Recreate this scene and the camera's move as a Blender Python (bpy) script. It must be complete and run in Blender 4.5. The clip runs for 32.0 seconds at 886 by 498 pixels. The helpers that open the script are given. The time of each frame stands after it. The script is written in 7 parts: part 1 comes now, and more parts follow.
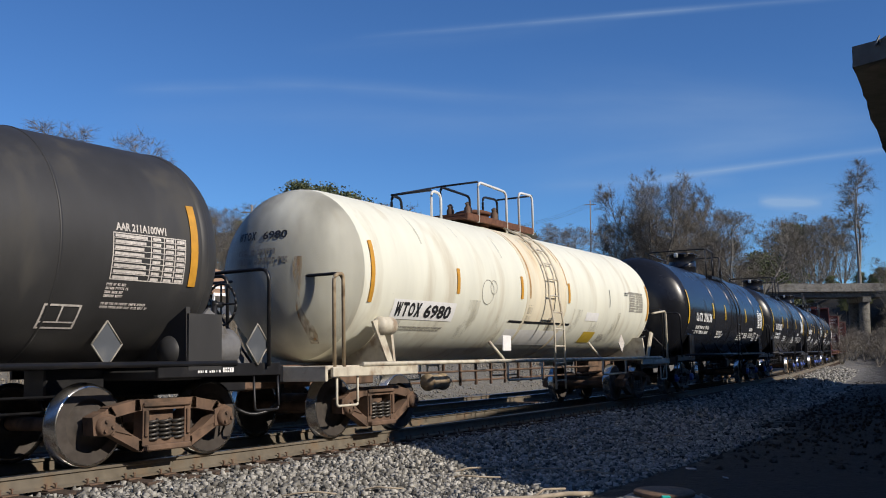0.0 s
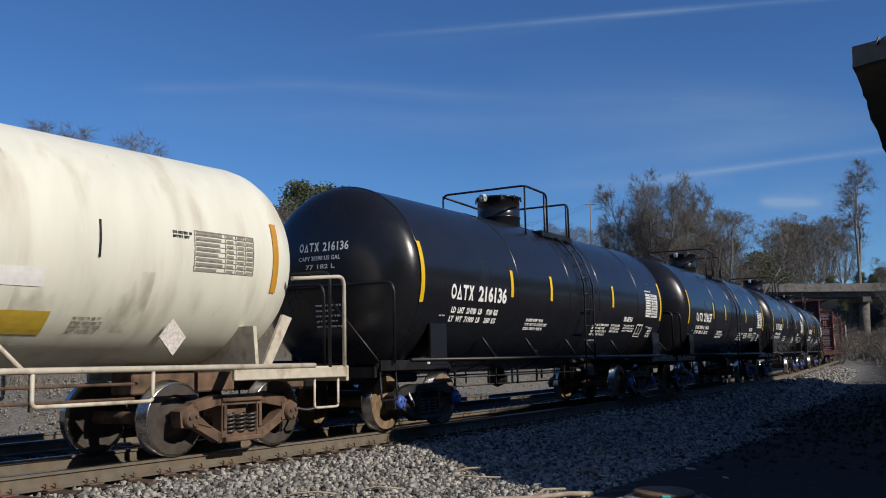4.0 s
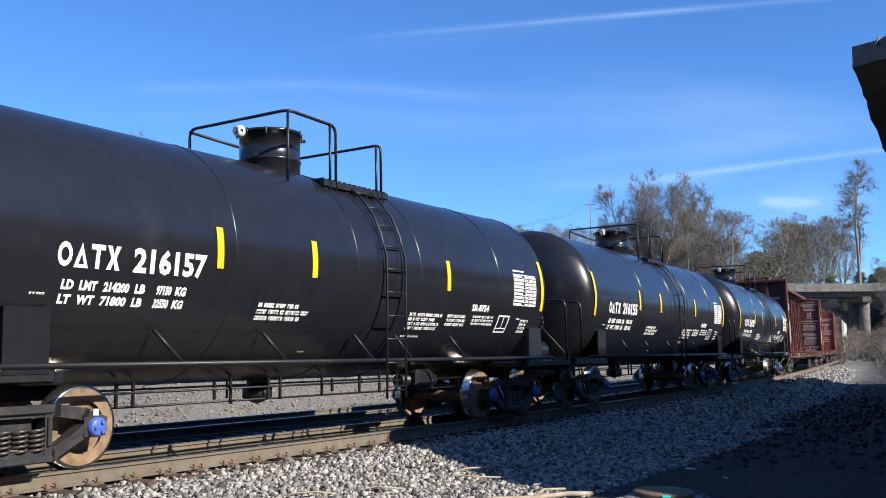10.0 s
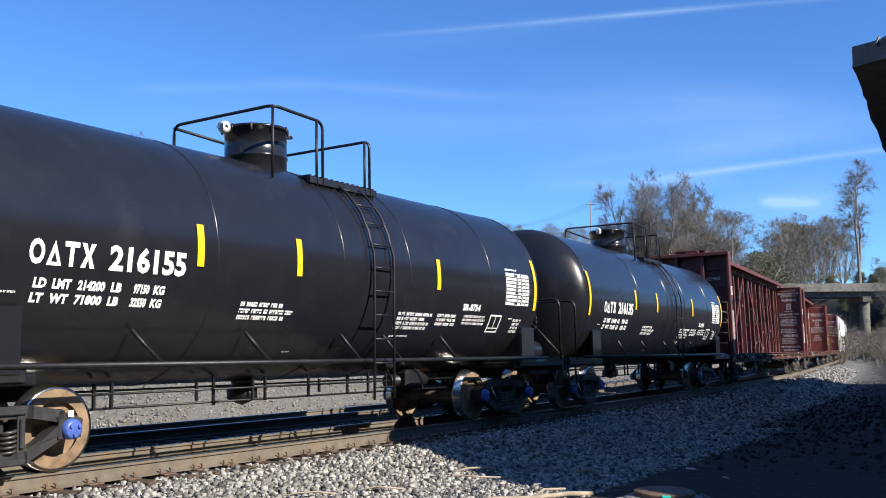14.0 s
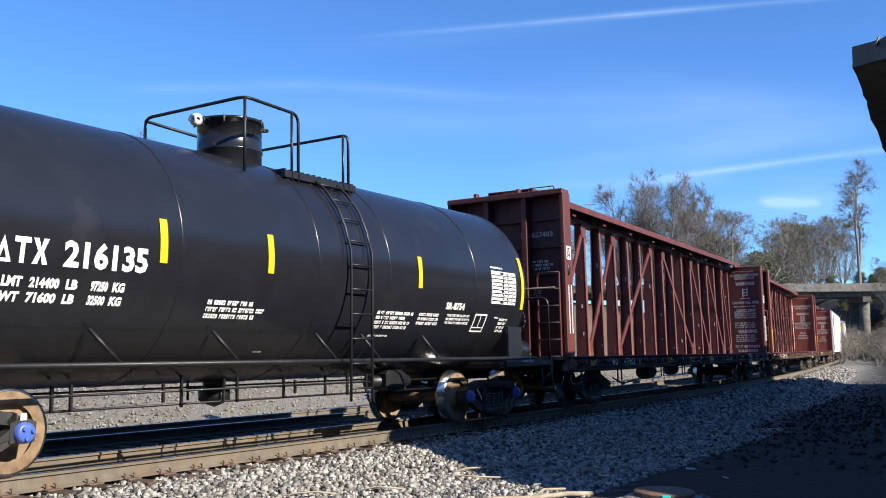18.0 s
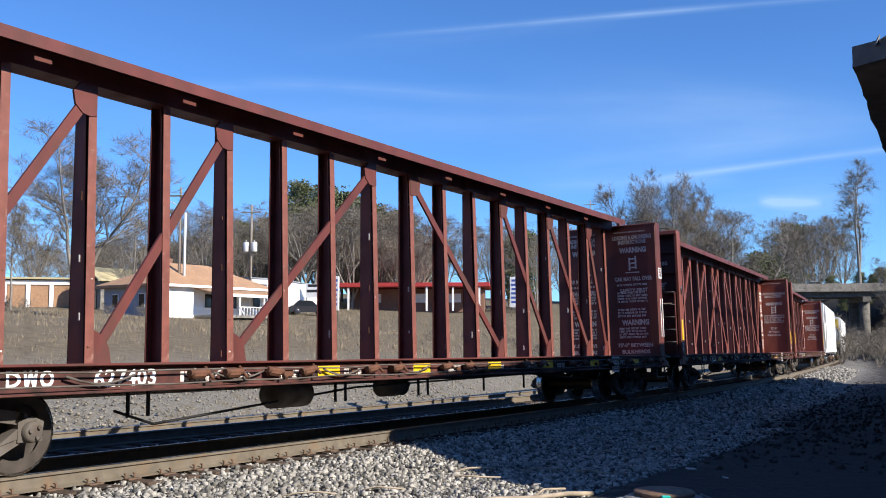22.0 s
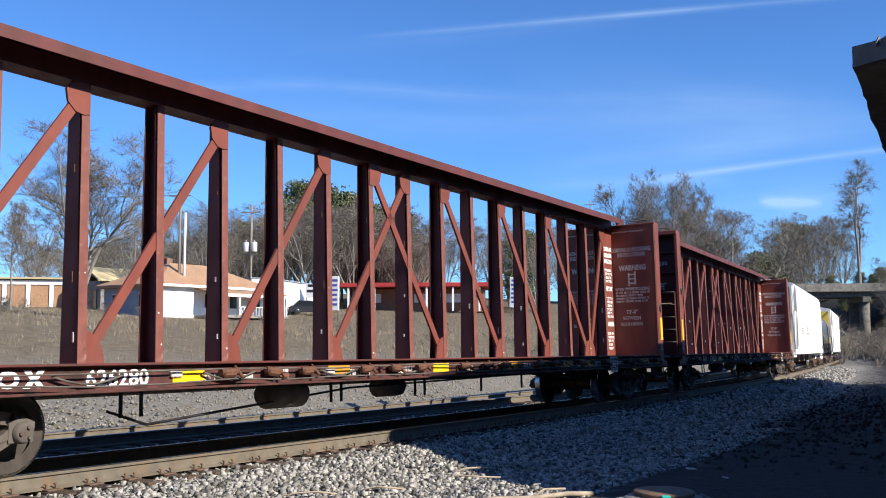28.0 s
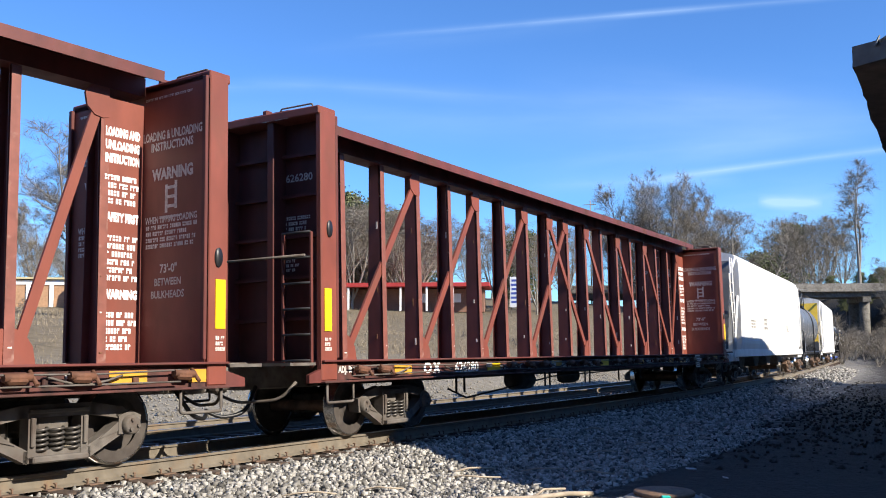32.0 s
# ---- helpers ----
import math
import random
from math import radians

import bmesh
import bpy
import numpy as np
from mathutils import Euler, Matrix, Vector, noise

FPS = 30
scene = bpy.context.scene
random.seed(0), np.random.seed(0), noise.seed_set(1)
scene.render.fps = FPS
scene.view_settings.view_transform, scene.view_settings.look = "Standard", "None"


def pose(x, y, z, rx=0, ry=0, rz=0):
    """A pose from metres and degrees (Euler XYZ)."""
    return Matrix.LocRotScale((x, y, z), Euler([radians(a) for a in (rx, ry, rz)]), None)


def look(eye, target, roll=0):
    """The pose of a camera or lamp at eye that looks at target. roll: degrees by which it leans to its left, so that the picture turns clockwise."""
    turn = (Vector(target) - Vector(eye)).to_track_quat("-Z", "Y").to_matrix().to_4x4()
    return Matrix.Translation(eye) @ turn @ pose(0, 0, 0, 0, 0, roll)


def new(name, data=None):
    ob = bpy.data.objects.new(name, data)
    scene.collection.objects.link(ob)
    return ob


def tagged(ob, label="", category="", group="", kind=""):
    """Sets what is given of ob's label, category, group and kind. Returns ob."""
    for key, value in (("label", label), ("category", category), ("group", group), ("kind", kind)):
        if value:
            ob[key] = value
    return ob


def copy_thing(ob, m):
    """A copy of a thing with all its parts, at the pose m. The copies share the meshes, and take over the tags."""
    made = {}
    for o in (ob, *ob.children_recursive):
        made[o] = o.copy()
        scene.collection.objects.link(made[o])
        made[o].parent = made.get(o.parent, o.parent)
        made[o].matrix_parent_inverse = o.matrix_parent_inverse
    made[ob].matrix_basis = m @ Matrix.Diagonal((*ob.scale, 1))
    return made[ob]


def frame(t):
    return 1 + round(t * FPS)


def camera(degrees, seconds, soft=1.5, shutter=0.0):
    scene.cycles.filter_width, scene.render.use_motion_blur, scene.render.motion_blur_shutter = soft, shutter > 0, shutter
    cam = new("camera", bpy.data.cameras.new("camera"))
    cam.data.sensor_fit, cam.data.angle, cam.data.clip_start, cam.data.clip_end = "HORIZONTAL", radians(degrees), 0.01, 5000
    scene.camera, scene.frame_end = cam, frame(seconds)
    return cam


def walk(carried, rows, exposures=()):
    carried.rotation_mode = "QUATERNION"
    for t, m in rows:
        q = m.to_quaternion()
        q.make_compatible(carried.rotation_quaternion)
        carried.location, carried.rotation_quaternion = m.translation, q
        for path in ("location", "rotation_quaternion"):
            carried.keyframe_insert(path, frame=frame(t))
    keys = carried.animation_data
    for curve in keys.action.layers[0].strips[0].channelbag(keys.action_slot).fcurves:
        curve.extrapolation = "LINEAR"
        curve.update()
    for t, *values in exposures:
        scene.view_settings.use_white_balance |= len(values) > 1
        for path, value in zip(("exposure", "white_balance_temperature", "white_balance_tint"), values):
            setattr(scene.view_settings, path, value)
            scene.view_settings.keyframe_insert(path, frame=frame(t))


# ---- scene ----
import itertools

# ---- camera ----
cam = camera(49.89, 32.0, soft=1.0)
EYE = (0.0, 0.0, 1.536)
AIM = look(EYE, (0.0, math.cos(0.0939), 1.536 + math.sin(0.0939)), -0.10)
walk(cam, [(0.0, AIM), (32.0, AIM)],
     exposures=[(0.0, -0.28, 6750, 10), (1.0, -0.68, 6750, 10), (3.5, -0.68, 6750, 10), (5.5, 0.55, 6500, 10), (14.5, 0.57, 6550, 10), (18.0, 0.7, 6700, 10), (20.0, .82, 6950, 10), (21.5, 0.5, 6650, 10), (23.5, .5, 6650, 10), (25.5, .6, 6700, 10), (27.5, .53, 6650, 10), (29.5, .5, 6600, 10), (31.0, .7, 6800, 10), (32.0, 0.76, 6850, 10)])

# ---- the track's line: s runs along it, u is the offset towards the camera ----
SG = np.arange(-80.0, 300.0, 0.5)
KAPPA = np.interp(SG, [-10, 15, 40, 70, 110, 125, 200, 230], [.00295, .00303, .0014, .0001, 0, .005, .006, 0])
I0 = int(np.searchsorted(SG, 0.0))
TH = np.concatenate([[0], np.cumsum((KAPPA[1:] + KAPPA[:-1]) / 2 * 0.5)])
TH = TH - TH[I0] + 1.02358
CX = np.concatenate([[0], np.cumsum(np.cos((TH[1:] + TH[:-1]) / 2) * 0.5)])
CY = np.concatenate([[0], np.cumsum(np.sin((TH[1:] + TH[:-1]) / 2) * 0.5)])
CX, CY = CX - CX[I0], CY - CY[I0] + 18.68
BANK, GRADE = -0.0277, -0.01008


def line_at(s):
    return float(np.interp(s, SG, CX)), float(np.interp(s, SG, CY)), float(np.interp(s, SG, TH))


def on_track(s, u, z):
    """A world point at s along the track, u towards the camera, z above the rail top."""
    x, y, a = line_at(s)
    uu, zz = u * math.cos(BANK) + z * math.sin(BANK), z * math.cos(BANK) - u * math.sin(BANK)
    return Vector((x + uu * math.sin(a), y - uu * math.cos(a), zz + GRADE * s))


def run(t):
    """How far the train has rolled, along s, at t seconds."""
    d = t - 16.0
    return -(3.81296 * d + 0.0085112 * d * d + 0.00017504 * d ** 3)


def car_pose(s, half):
    """A wagon whose middle is at s, riding on bogies half metres from it."""
    xa, ya, _ = line_at(s - half)
    xb, yb, _ = line_at(s + half)
    return pose((xa + xb) / 2, (ya + yb) / 2, GRADE * s, math.degrees(BANK), math.degrees(-GRADE),
                math.degrees(math.atan2(yb - ya, xb - xa)))


# ---- light ----
SUN_EL, SUN_AZ = radians(33.1), radians(-33.5)   # azimuth from +x towards +y
sun_dir = Vector((math.cos(SUN_EL) * math.cos(SUN_AZ), math.cos(SUN_EL) * math.sin(SUN_AZ), math.sin(SUN_EL)))
sun = new("sun", bpy.data.lights.new("sun", "SUN"))
sun.data.energy, sun.data.angle, sun.data.color = 5.0, radians(0.53), (1.0, 0.93, 0.83)
sun.matrix_world = look(sun_dir * 100, (0, 0, 0))


def build_world():
    w = bpy.data.worlds.new("sky")
    scene.world = w
    w.use_nodes = True
    nt = w.node_tree
    nt.nodes.clear()
    N, L = nt.nodes.new, nt.links.new
    out, bg, sky = N("ShaderNodeOutputWorld"), N("ShaderNodeBackground"), N("ShaderNodeTexSky")
    sky.sky_type, sky.sun_disc, sky.sun_elevation = "NISHITA", False, SUN_EL
    sky.sun_rotation = math.pi / 2 - SUN_AZ
    sky.altitude, sky.air_density, sky.dust_density, sky.ozone_density = 300, 0.85, 0.1, 2.6
    tc, sep = N("ShaderNodeTexCoord"), N("ShaderNodeSeparateXYZ")
    L(tc.outputs["Generated"], sep.inputs[0])

    def m(op, a, b=None, clamp=False):
        n = N("ShaderNodeMath")
        n.operation, n.use_clamp = op, clamp
        for i, v in enumerate((a, b)):
            if v is None:
                continue
            if isinstance(v, (int, float)):
                n.inputs[i].default_value = v
            else:
                L(v, n.inputs[i])
        return n.outputs[0]
    X, Y, Z = sep.outputs
    yy = m("MAXIMUM", Y, 0.05)
    a, b = m("DIVIDE", X, yy), m("DIVIDE", Z, yy)      # flat map of the sky ahead
    total = None

    def wisp(ax, az, slope, width, length, strength, scale):
        """One long ice-cloud streak through (ax, az), ragged along its length."""
        da = m("SUBTRACT", a, ax)
        d = m("SUBTRACT", m("SUBTRACT", b, az), m("MULTIPLY", da, slope))
        comb = N("ShaderNodeCombineXYZ")
        L(m("MULTIPLY", a, scale), comb.inputs[0])
        L(m("MULTIPLY", d, scale * 5), comb.inputs[1])
        noi = N("ShaderNodeTexNoise")
        noi.inputs["Scale"].default_value, noi.inputs["Detail"].default_value = 1.0, 6.0
        L(comb.outputs[0], noi.inputs["Vector"])
        across = m("SUBTRACT", 1.0, m("DIVIDE", m("ABSOLUTE", d), width), True)
        along = m("SUBTRACT", 1.0, m("POWER", m("DIVIDE", m("ABSOLUTE", da), length), 2.0), True)
        v = m("MULTIPLY", m("MULTIPLY", m("MULTIPLY", across, across), along),
              m("MULTIPLY", m("SUBTRACT", noi.outputs[0], 0.2, True), strength * 2.0))
        return v
    for args in ((.2, .348, .085, .007, .3, .4, 7), (.02, .325, .1, .02, .2, .06, 9), (-.24, .268, .02, .015, .12, .16, 8),
                 (-.05, .265, -.06, .016, .17, .2, 6), (.26, .255, -.03, .06, .2, .16, 5), (.36, .186, .13, .008, .16, .62, 6),
                 (.30, .205, .1, .05, .25, .22, 5), (.368, .143, -.04, .011, .035, 1.5, 12), (.37, .145, .1, .05, .1, .3, 7), (.1, .235, 0, .05, .5, .16, 4), (.2, .165, .03, .02, .12, .25, 6)):
        v = wisp(*args)
        total = v if total is None else m("ADD", total, v)
    deep = N("ShaderNodeMix")          # the clear, dry, deep blue of this sky
    deep.data_type, deep.blend_type = "RGBA", "MULTIPLY"
    deep.inputs[0].default_value = 1.0
    L(sky.outputs[0], deep.inputs[6])
    deep.inputs[7].default_value = (.78, 1.35, 2.05, 1)
    mix = N("ShaderNodeMix")
    mix.data_type = "RGBA"
    L(m("MINIMUM", total, 0.5), mix.inputs[0])
    L(deep.outputs[2], mix.inputs[6])
    mix.inputs[7].default_value = (6.5, 9.0, 12.5, 1)
    L(mix.outputs[2], bg.inputs[0])
    bg.inputs[1].default_value = 0.068
    L(bg.outputs[0], out.inputs[0])


build_world()


# ---- materials ----
def surface(name, base, rough=0.6, metal=0.0, spread=0.25, grain=8.0, bump=0.2, bump_scale=60.0, dirt=None, dirt_amount=0.0, dirt_scale=2.0,
            stretch=(1, 1, 1), coat=0.0, spec=0.5, per_object=0.0, per_island=0.0, bump_dist=0.01):
    """A paint, metal, stone or wood: two scales of variation, grime and fine relief, in metres."""
    mt = bpy.data.materials.new(name)
    mt.use_nodes = True
    nt = mt.node_tree
    N, L = nt.nodes.new, nt.links.new
    p = nt.nodes["Principled BSDF"]
    p.inputs["Roughness"].default_value, p.inputs["Metallic"].default_value = rough, metal
    p.inputs["Coat Weight"].default_value = coat
    p.inputs["Coat Roughness"].default_value = 0.12
    p.inputs["Specular IOR Level"].default_value = spec
    tc = N("ShaderNodeTexCoord")
    mp = N("ShaderNodeMapping")
    mp.inputs["Scale"].default_value = stretch
    L(tc.outputs["Object"], mp.inputs[0])

    def noi(scale, detail=5.0):
        n = N("ShaderNodeTexNoise")
        n.inputs["Scale"].default_value, n.inputs["Detail"].default_value = scale, detail
        L(mp.outputs[0], n.inputs["Vector"])
        return n.outputs[0]

    def ramp(v, a, b, lo, hi):
        r = N("ShaderNodeMapRange")
        r.inputs[1].default_value, r.inputs[2].default_value, r.inputs[3].default_value, r.inputs[4].default_value = a, b, lo, hi
        L(v, r.inputs[0])
        return r.outputs[0]

    def scaled(col, fac):
        v = N("ShaderNodeVectorMath")
        v.operation = "SCALE"
        L(col, v.inputs[0])
        L(fac, v.inputs["Scale"])
        return v.outputs[0]
    rgb = N("ShaderNodeRGB")
    rgb.outputs[0].default_value = (*base, 1)
    col = scaled(rgb.outputs[0], ramp(noi(grain), 0.3, 0.7, 1 - spread, 1 + spread))
    col = scaled(col, ramp(noi(grain * 0.13, 3), 0.3, 0.7, 1 - spread * 0.6, 1 + spread * 0.6))
    if per_object:
        oi = N("ShaderNodeObjectInfo")
        col = scaled(col, ramp(oi.outputs["Random"], 0, 1, 1 - per_object, 1 + per_object))
    if per_island:
        ge = N("ShaderNodeNewGeometry")
        col = scaled(col, ramp(ge.outputs["Random Per Island"], 0, 1, 1 - per_island, 1 + per_island))
    if dirt:
        mx = N("ShaderNodeMix")
        mx.data_type = "RGBA"
        d = ramp(noi(dirt_scale, 8), 0.62 - 0.3 * dirt_amount, 0.78 - 0.2 * dirt_amount, 0, min(1.0, 0.35 + dirt_amount))
        L(d, mx.inputs[0])
        L(col, mx.inputs[6])
        mx.inputs[7].default_value = (*dirt, 1)
        col = mx.outputs[2]
        L(ramp(d, 0, 1, rough, min(1, rough + 0.35)), p.inputs["Roughness"])
    L(col, p.inputs["Base Color"])
    if bump:
        bn = N("ShaderNodeBump")
        bn.inputs["Strength"].default_value, bn.inputs["Distance"].default_value = bump, bump_dist
        L(noi(bump_scale, 4), bn.inputs["Height"])
        L(bn.outputs[0], p.inputs["Normal"])
    return mt


M = dict(
    black=surface("gloss black tank paint", (.015, .016, .02), .24, spec=.5, spread=.12, grain=3, bump=.03, bump_scale=2.2, bump_dist=.004, dirt=(.025, .025, .027), dirt_amount=.08, dirt_scale=1.1),
    darkgrey=surface("weathered dark grey tank paint", (.035, .035, .036), .55, spread=.18, grain=2, bump=.06, bump_scale=30, dirt=(.07, .065, .055), dirt_amount=.3, stretch=(1, 1, .35)),
    cream=surface("weathered cream tank paint", (.8, .8, .685), .58, spread=.05, grain=2.5, bump=.04, bump_scale=4, dirt=(.45, .37, .25), dirt_amount=.22, dirt_scale=1.3, stretch=(1.6, 1, .22)),
    cream_steel=surface("cream painted steel", (.62, .57, .46), .5, spread=.12, dirt=(.25, .15, .08), dirt_amount=.35, dirt_scale=5),
    blacksteel=surface("black painted steel", (.013, .013, .015), .42, spread=.2, dirt=(.028, .026, .024), dirt_amount=.25, dirt_scale=4),
    castblack=surface("cast steel in black paint", (.03, .03, .032), .5, spread=.25, grain=10, bump=.25, dirt=(.055, .047, .036), dirt_amount=.3, dirt_scale=6),
    castbrown=surface("rusted cast steel", (.17, .105, .07), .8, spread=.3, grain=10, bump=.3, dirt=(.05, .038, .03), dirt_amount=.5, dirt_scale=5),
    castgrey=surface("dusty cast steel", (.13, .115, .1), .8, spread=.3, grain=10, bump=.3, dirt=(.07, .05, .04), dirt_amount=.5, dirt_scale=5),
    tread=surface("polished wheel tread", (.5, .48, .45), .25, metal=1.0, spread=.1, grain=20, bump=.05),
    disc=surface("rusty tan wheel plate", (.25, .17, .1), .75, spread=.25, grain=9, bump=.15, dirt=(.1, .06, .035), dirt_amount=.4, dirt_scale=6),
    disc_dark=surface("grimy wheel plate", (.06, .05, .043), .8, spread=.25, grain=9, bump=.15, dirt=(.05, .04, .035), dirt_amount=.4, dirt_scale=6),
    blue=surface("blue bearing cap paint", (.07, .13, .45), .4, spread=.15, grain=20, bump=.1),
    spring=surface("coil spring steel", (.12, .11, .1), .45, metal=.6, spread=.2),
    white=surface("white stencil paint", (.9, .9, .89), .5, spread=.06, grain=12, bump=.03),
    offwhite=surface("worn white stencil paint", (.62, .58, .54), .6, spread=.25, grain=30, bump=.05),
    black_ink=surface("black stencil paint", (.02, .02, .022), .5, spread=.1),
    grey_ink=surface("faded grey stencil paint", (.3, .28, .24), .6, spread=.2, grain=30),
    yellow=surface("yellow reflective sheeting", (.85, .55, .02), .35, spread=.06, grain=15, bump=.03),
    amber=surface("dirty amber reflective sheeting", (.62, .31, .04), .45, spread=.15, grain=8, bump=.03),
    mineral=surface("mineral red railcar paint", (.125, .032, .026), .55, spread=.2, grain=3, bump=.08, bump_scale=25, dirt=(.085, .035, .028), dirt_amount=.4, dirt_scale=2.5, stretch=(1, 1, .5)),
    orange=surface("bright oxide red railcar paint", (.2, .052, .034), .55, spread=.15, grain=3, bump=.08, bump_scale=25, dirt=(.15, .05, .035), dirt_amount=.35, dirt_scale=2.5, stretch=(1, 1, .5)),
    flange=surface("red railcar paint lightened as sunlit", (.21, .072, .054), .6, spread=.2, grain=5, bump=.08, bump_scale=25, dirt=(.42, .3, .25), dirt_amount=.12, dirt_scale=7),
    hopper=surface("white covered hopper paint", (.8, .8, .78), .45, spread=.05, grain=3, bump=.04, dirt=(.5, .47, .42), dirt_amount=.15, stretch=(1, 1, .3)),
    grey_tank=surface("grey tank paint", (.09, .1, .115), .45, spread=.15, grain=3, dirt=(.2, .2, .19), dirt_amount=.25),
    yellow_paint=surface("yellow car end paint", (.6, .42, .05), .5, spread=.12),
    rust=surface("rust brown steel", (.13, .055, .03), .8, spread=.3, grain=12, bump=.3),
    railside=surface("rail web brown rust", (.155, .132, .1), .85, spread=.18, grain=7, bump=.25, dirt=(.2, .13, .075), dirt_amount=.35, dirt_scale=3),
    railtop=surface("worn rail head", (.42, .42, .42), .3, metal=1.0, spread=.15, grain=10, bump=.05),
    tie=surface("weathered creosoted timber", (.075, .05, .036), .9, spread=.35, grain=9, bump=.6, stretch=(1, 6, 6), per_object=.3),
    stone=surface("grey granite ballast", (.27, .258, .232), .85, spread=.3, grain=25, bump=.3, bump_scale=80, per_island=.8),
    gravel=surface("ballast gravel bed", (.3, .285, .26), .95, spread=.45, grain=14, bump=1.0, bump_scale=16, bump_dist=.06),
    bank=surface("pale gravel and dry soil", (.27, .25, .21), .95, spread=.35, grain=5, bump=.9, bump_scale=7, bump_dist=.08, dirt=(.23, .19, .13), dirt_amount=.35, dirt_scale=1.1),
    field=surface("dry winter field", (.17, .135, .085), .95, spread=.35, grain=1.2, bump=.8, bump_scale=6, bump_dist=.1, dirt=(.1, .08, .05), dirt_amount=.4, dirt_scale=.35),
    dirt=surface("bare soil with shade in its colour", (.035, .03, .025), .95, spread=.3, grain=3, bump=.8, bump_scale=12, bump_dist=.04),
    grass=surface("dry brush and straw", (.26, .215, .15), .9, spread=.25, grain=1.2, bump=0, per_island=.35),
    bark=surface("grey winter bark", (.26, .235, .2), .9, spread=.25, grain=6, bump=.5),
    twig=surface("winter twigs", (.2, .175, .14), .9, spread=.2, grain=4, bump=0),
    pine=surface("pine needles", (.12, .135, .06), .85, spread=.3, grain=2, bump=0, per_island=.5),
    concrete=surface("weathered concrete", (.26, .245, .215), .9, spread=.22, grain=5, bump=.5, bump_scale=20, dirt=(.13, .12, .1), dirt_amount=.45, dirt_scale=1.6),
    concrete_dark=surface("stained old concrete", (.16, .15, .13), .9, spread=.25, grain=4, bump=.5, bump_scale=20, dirt=(.07, .065, .055), dirt_amount=.4, dirt_scale=1.3),
    iron=surface("rusty cast iron cover", (.2, .125, .08), .8, spread=.25, grain=12, bump=.4),
    tan_wash=surface("rust washed cream paint", (.8, .73, .56), .55, spread=.08, grain=2.5, bump=.04, bump_scale=4, dirt=(.58, .4, .2), dirt_amount=.3, dirt_scale=1.6, stretch=(2.2, 1, .25)),
    dirty_cream=surface("grimy tan paint", (.4, .31, .2), .65, spread=.2, dirt=(.14, .09, .05), dirt_amount=.5, dirt_scale=5),
    teal=surface("teal plastic", (.02, .5, .42), .4, spread=.05, bump=.02),
    siding=surface("white house siding", (.86, .86, .84), .6, spread=.06, grain=2, bump=.05),
    siding_grey=surface("blue grey siding and painted-in wall shade", (.3, .33, .37), .7, spread=.1, grain=2, bump=.05),
    shingle=surface("tan roof shingles", (.4, .24, .14), .9, spread=.15, grain=5, bump=.5, bump_scale=9, bump_dist=.03),
    shingle_yellow=surface("yellowish metal roof", (.5, .43, .25), .7, spread=.12, grain=2),
    brick=surface("brown brick wall", (.24, .13, .09), .85, spread=.2, grain=6, bump=.4),
    redroof=surface("red metal fascia", (.42, .045, .04), .5, spread=.1, grain=2, bump=.02),
    window=surface("dark window glass", (.02, .024, .03), .08, spread=.05, bump=.01),
    pole=surface("grey weathered utility pole", (.26, .22, .18), .85, spread=.2, grain=4, bump=.3, stretch=(4, 4, .5)),
    transformer=surface("light grey transformer paint", (.6, .62, .62), .5, spread=.05),
    wire=surface("black cable", (.03, .03, .03), .6, spread=.05, bump=0),
    sign_blue=surface("blue sign face", (.08, .12, .42), .4, spread=.05, bump=.01),
    car_white=surface("white car paint", (.78, .78, .78), .25, spread=.03, bump=.01, coat=.5),
    car_dark=surface("dark car paint", (.03, .03, .035), .25, spread=.03, bump=.01, coat=.5),
    yellow_cast=surface("yellow painted casting", (.55, .3, .03), .6, spread=.25, grain=14, bump=.15, dirt=(.12, .08, .04), dirt_amount=.35, dirt_scale=9),
    grey_steel=surface("grey painted steel plate", (.17, .17, .175), .65, spread=.15, dirt=(.1, .085, .07), dirt_amount=.35, dirt_scale=5),
    sill=surface("grimy dark red sill paint", (.095, .03, .024), .7, spread=.3, grain=6, bump=.2, bump_scale=30, dirt=(.03, .02, .017), dirt_amount=.55, dirt_scale=3.5),
    log=surface("bleached driftwood", (.4, .33, .25), .9, spread=.25, grain=8, bump=.4),
)


def stain(name, base, scale, lo, hi, stretch):
    """A run or wash that thins out raggedly."""
    mt = surface(name, base, .75, spread=.3, grain=6, bump=.02)
    nt = mt.node_tree
    p = nt.nodes["Principled BSDF"]
    tc, mp, n, r = (nt.nodes.new(k) for k in ("ShaderNodeTexCoord", "ShaderNodeMapping", "ShaderNodeTexNoise", "ShaderNodeMapRange"))
    mp.inputs["Scale"].default_value = stretch
    n.inputs["Scale"].default_value, n.inputs["Detail"].default_value = scale, 6
    r.inputs[1].default_value, r.inputs[2].default_value = lo, hi
    nt.links.new(tc.outputs["Object"], mp.inputs[0])
    nt.links.new(mp.outputs[0], n.inputs["Vector"])
    nt.links.new(n.outputs[0], r.inputs[0])
    nt.links.new(r.outputs[0], p.inputs["Alpha"])
    return mt


M["rust_run"] = stain("brown rust run", (.3, .165, .06), 3.0, .38, .85, (5, 5, .5))
M["dark_film"] = stain("ragged dark film over paint", (.12, .105, .085), .9, .25, 1.15, (1.2, 1.2, .5))
M["grime"] = stain("grey grime wash", (.3, .26, .19), 1.2, .5, .95, (2, 2, .35))

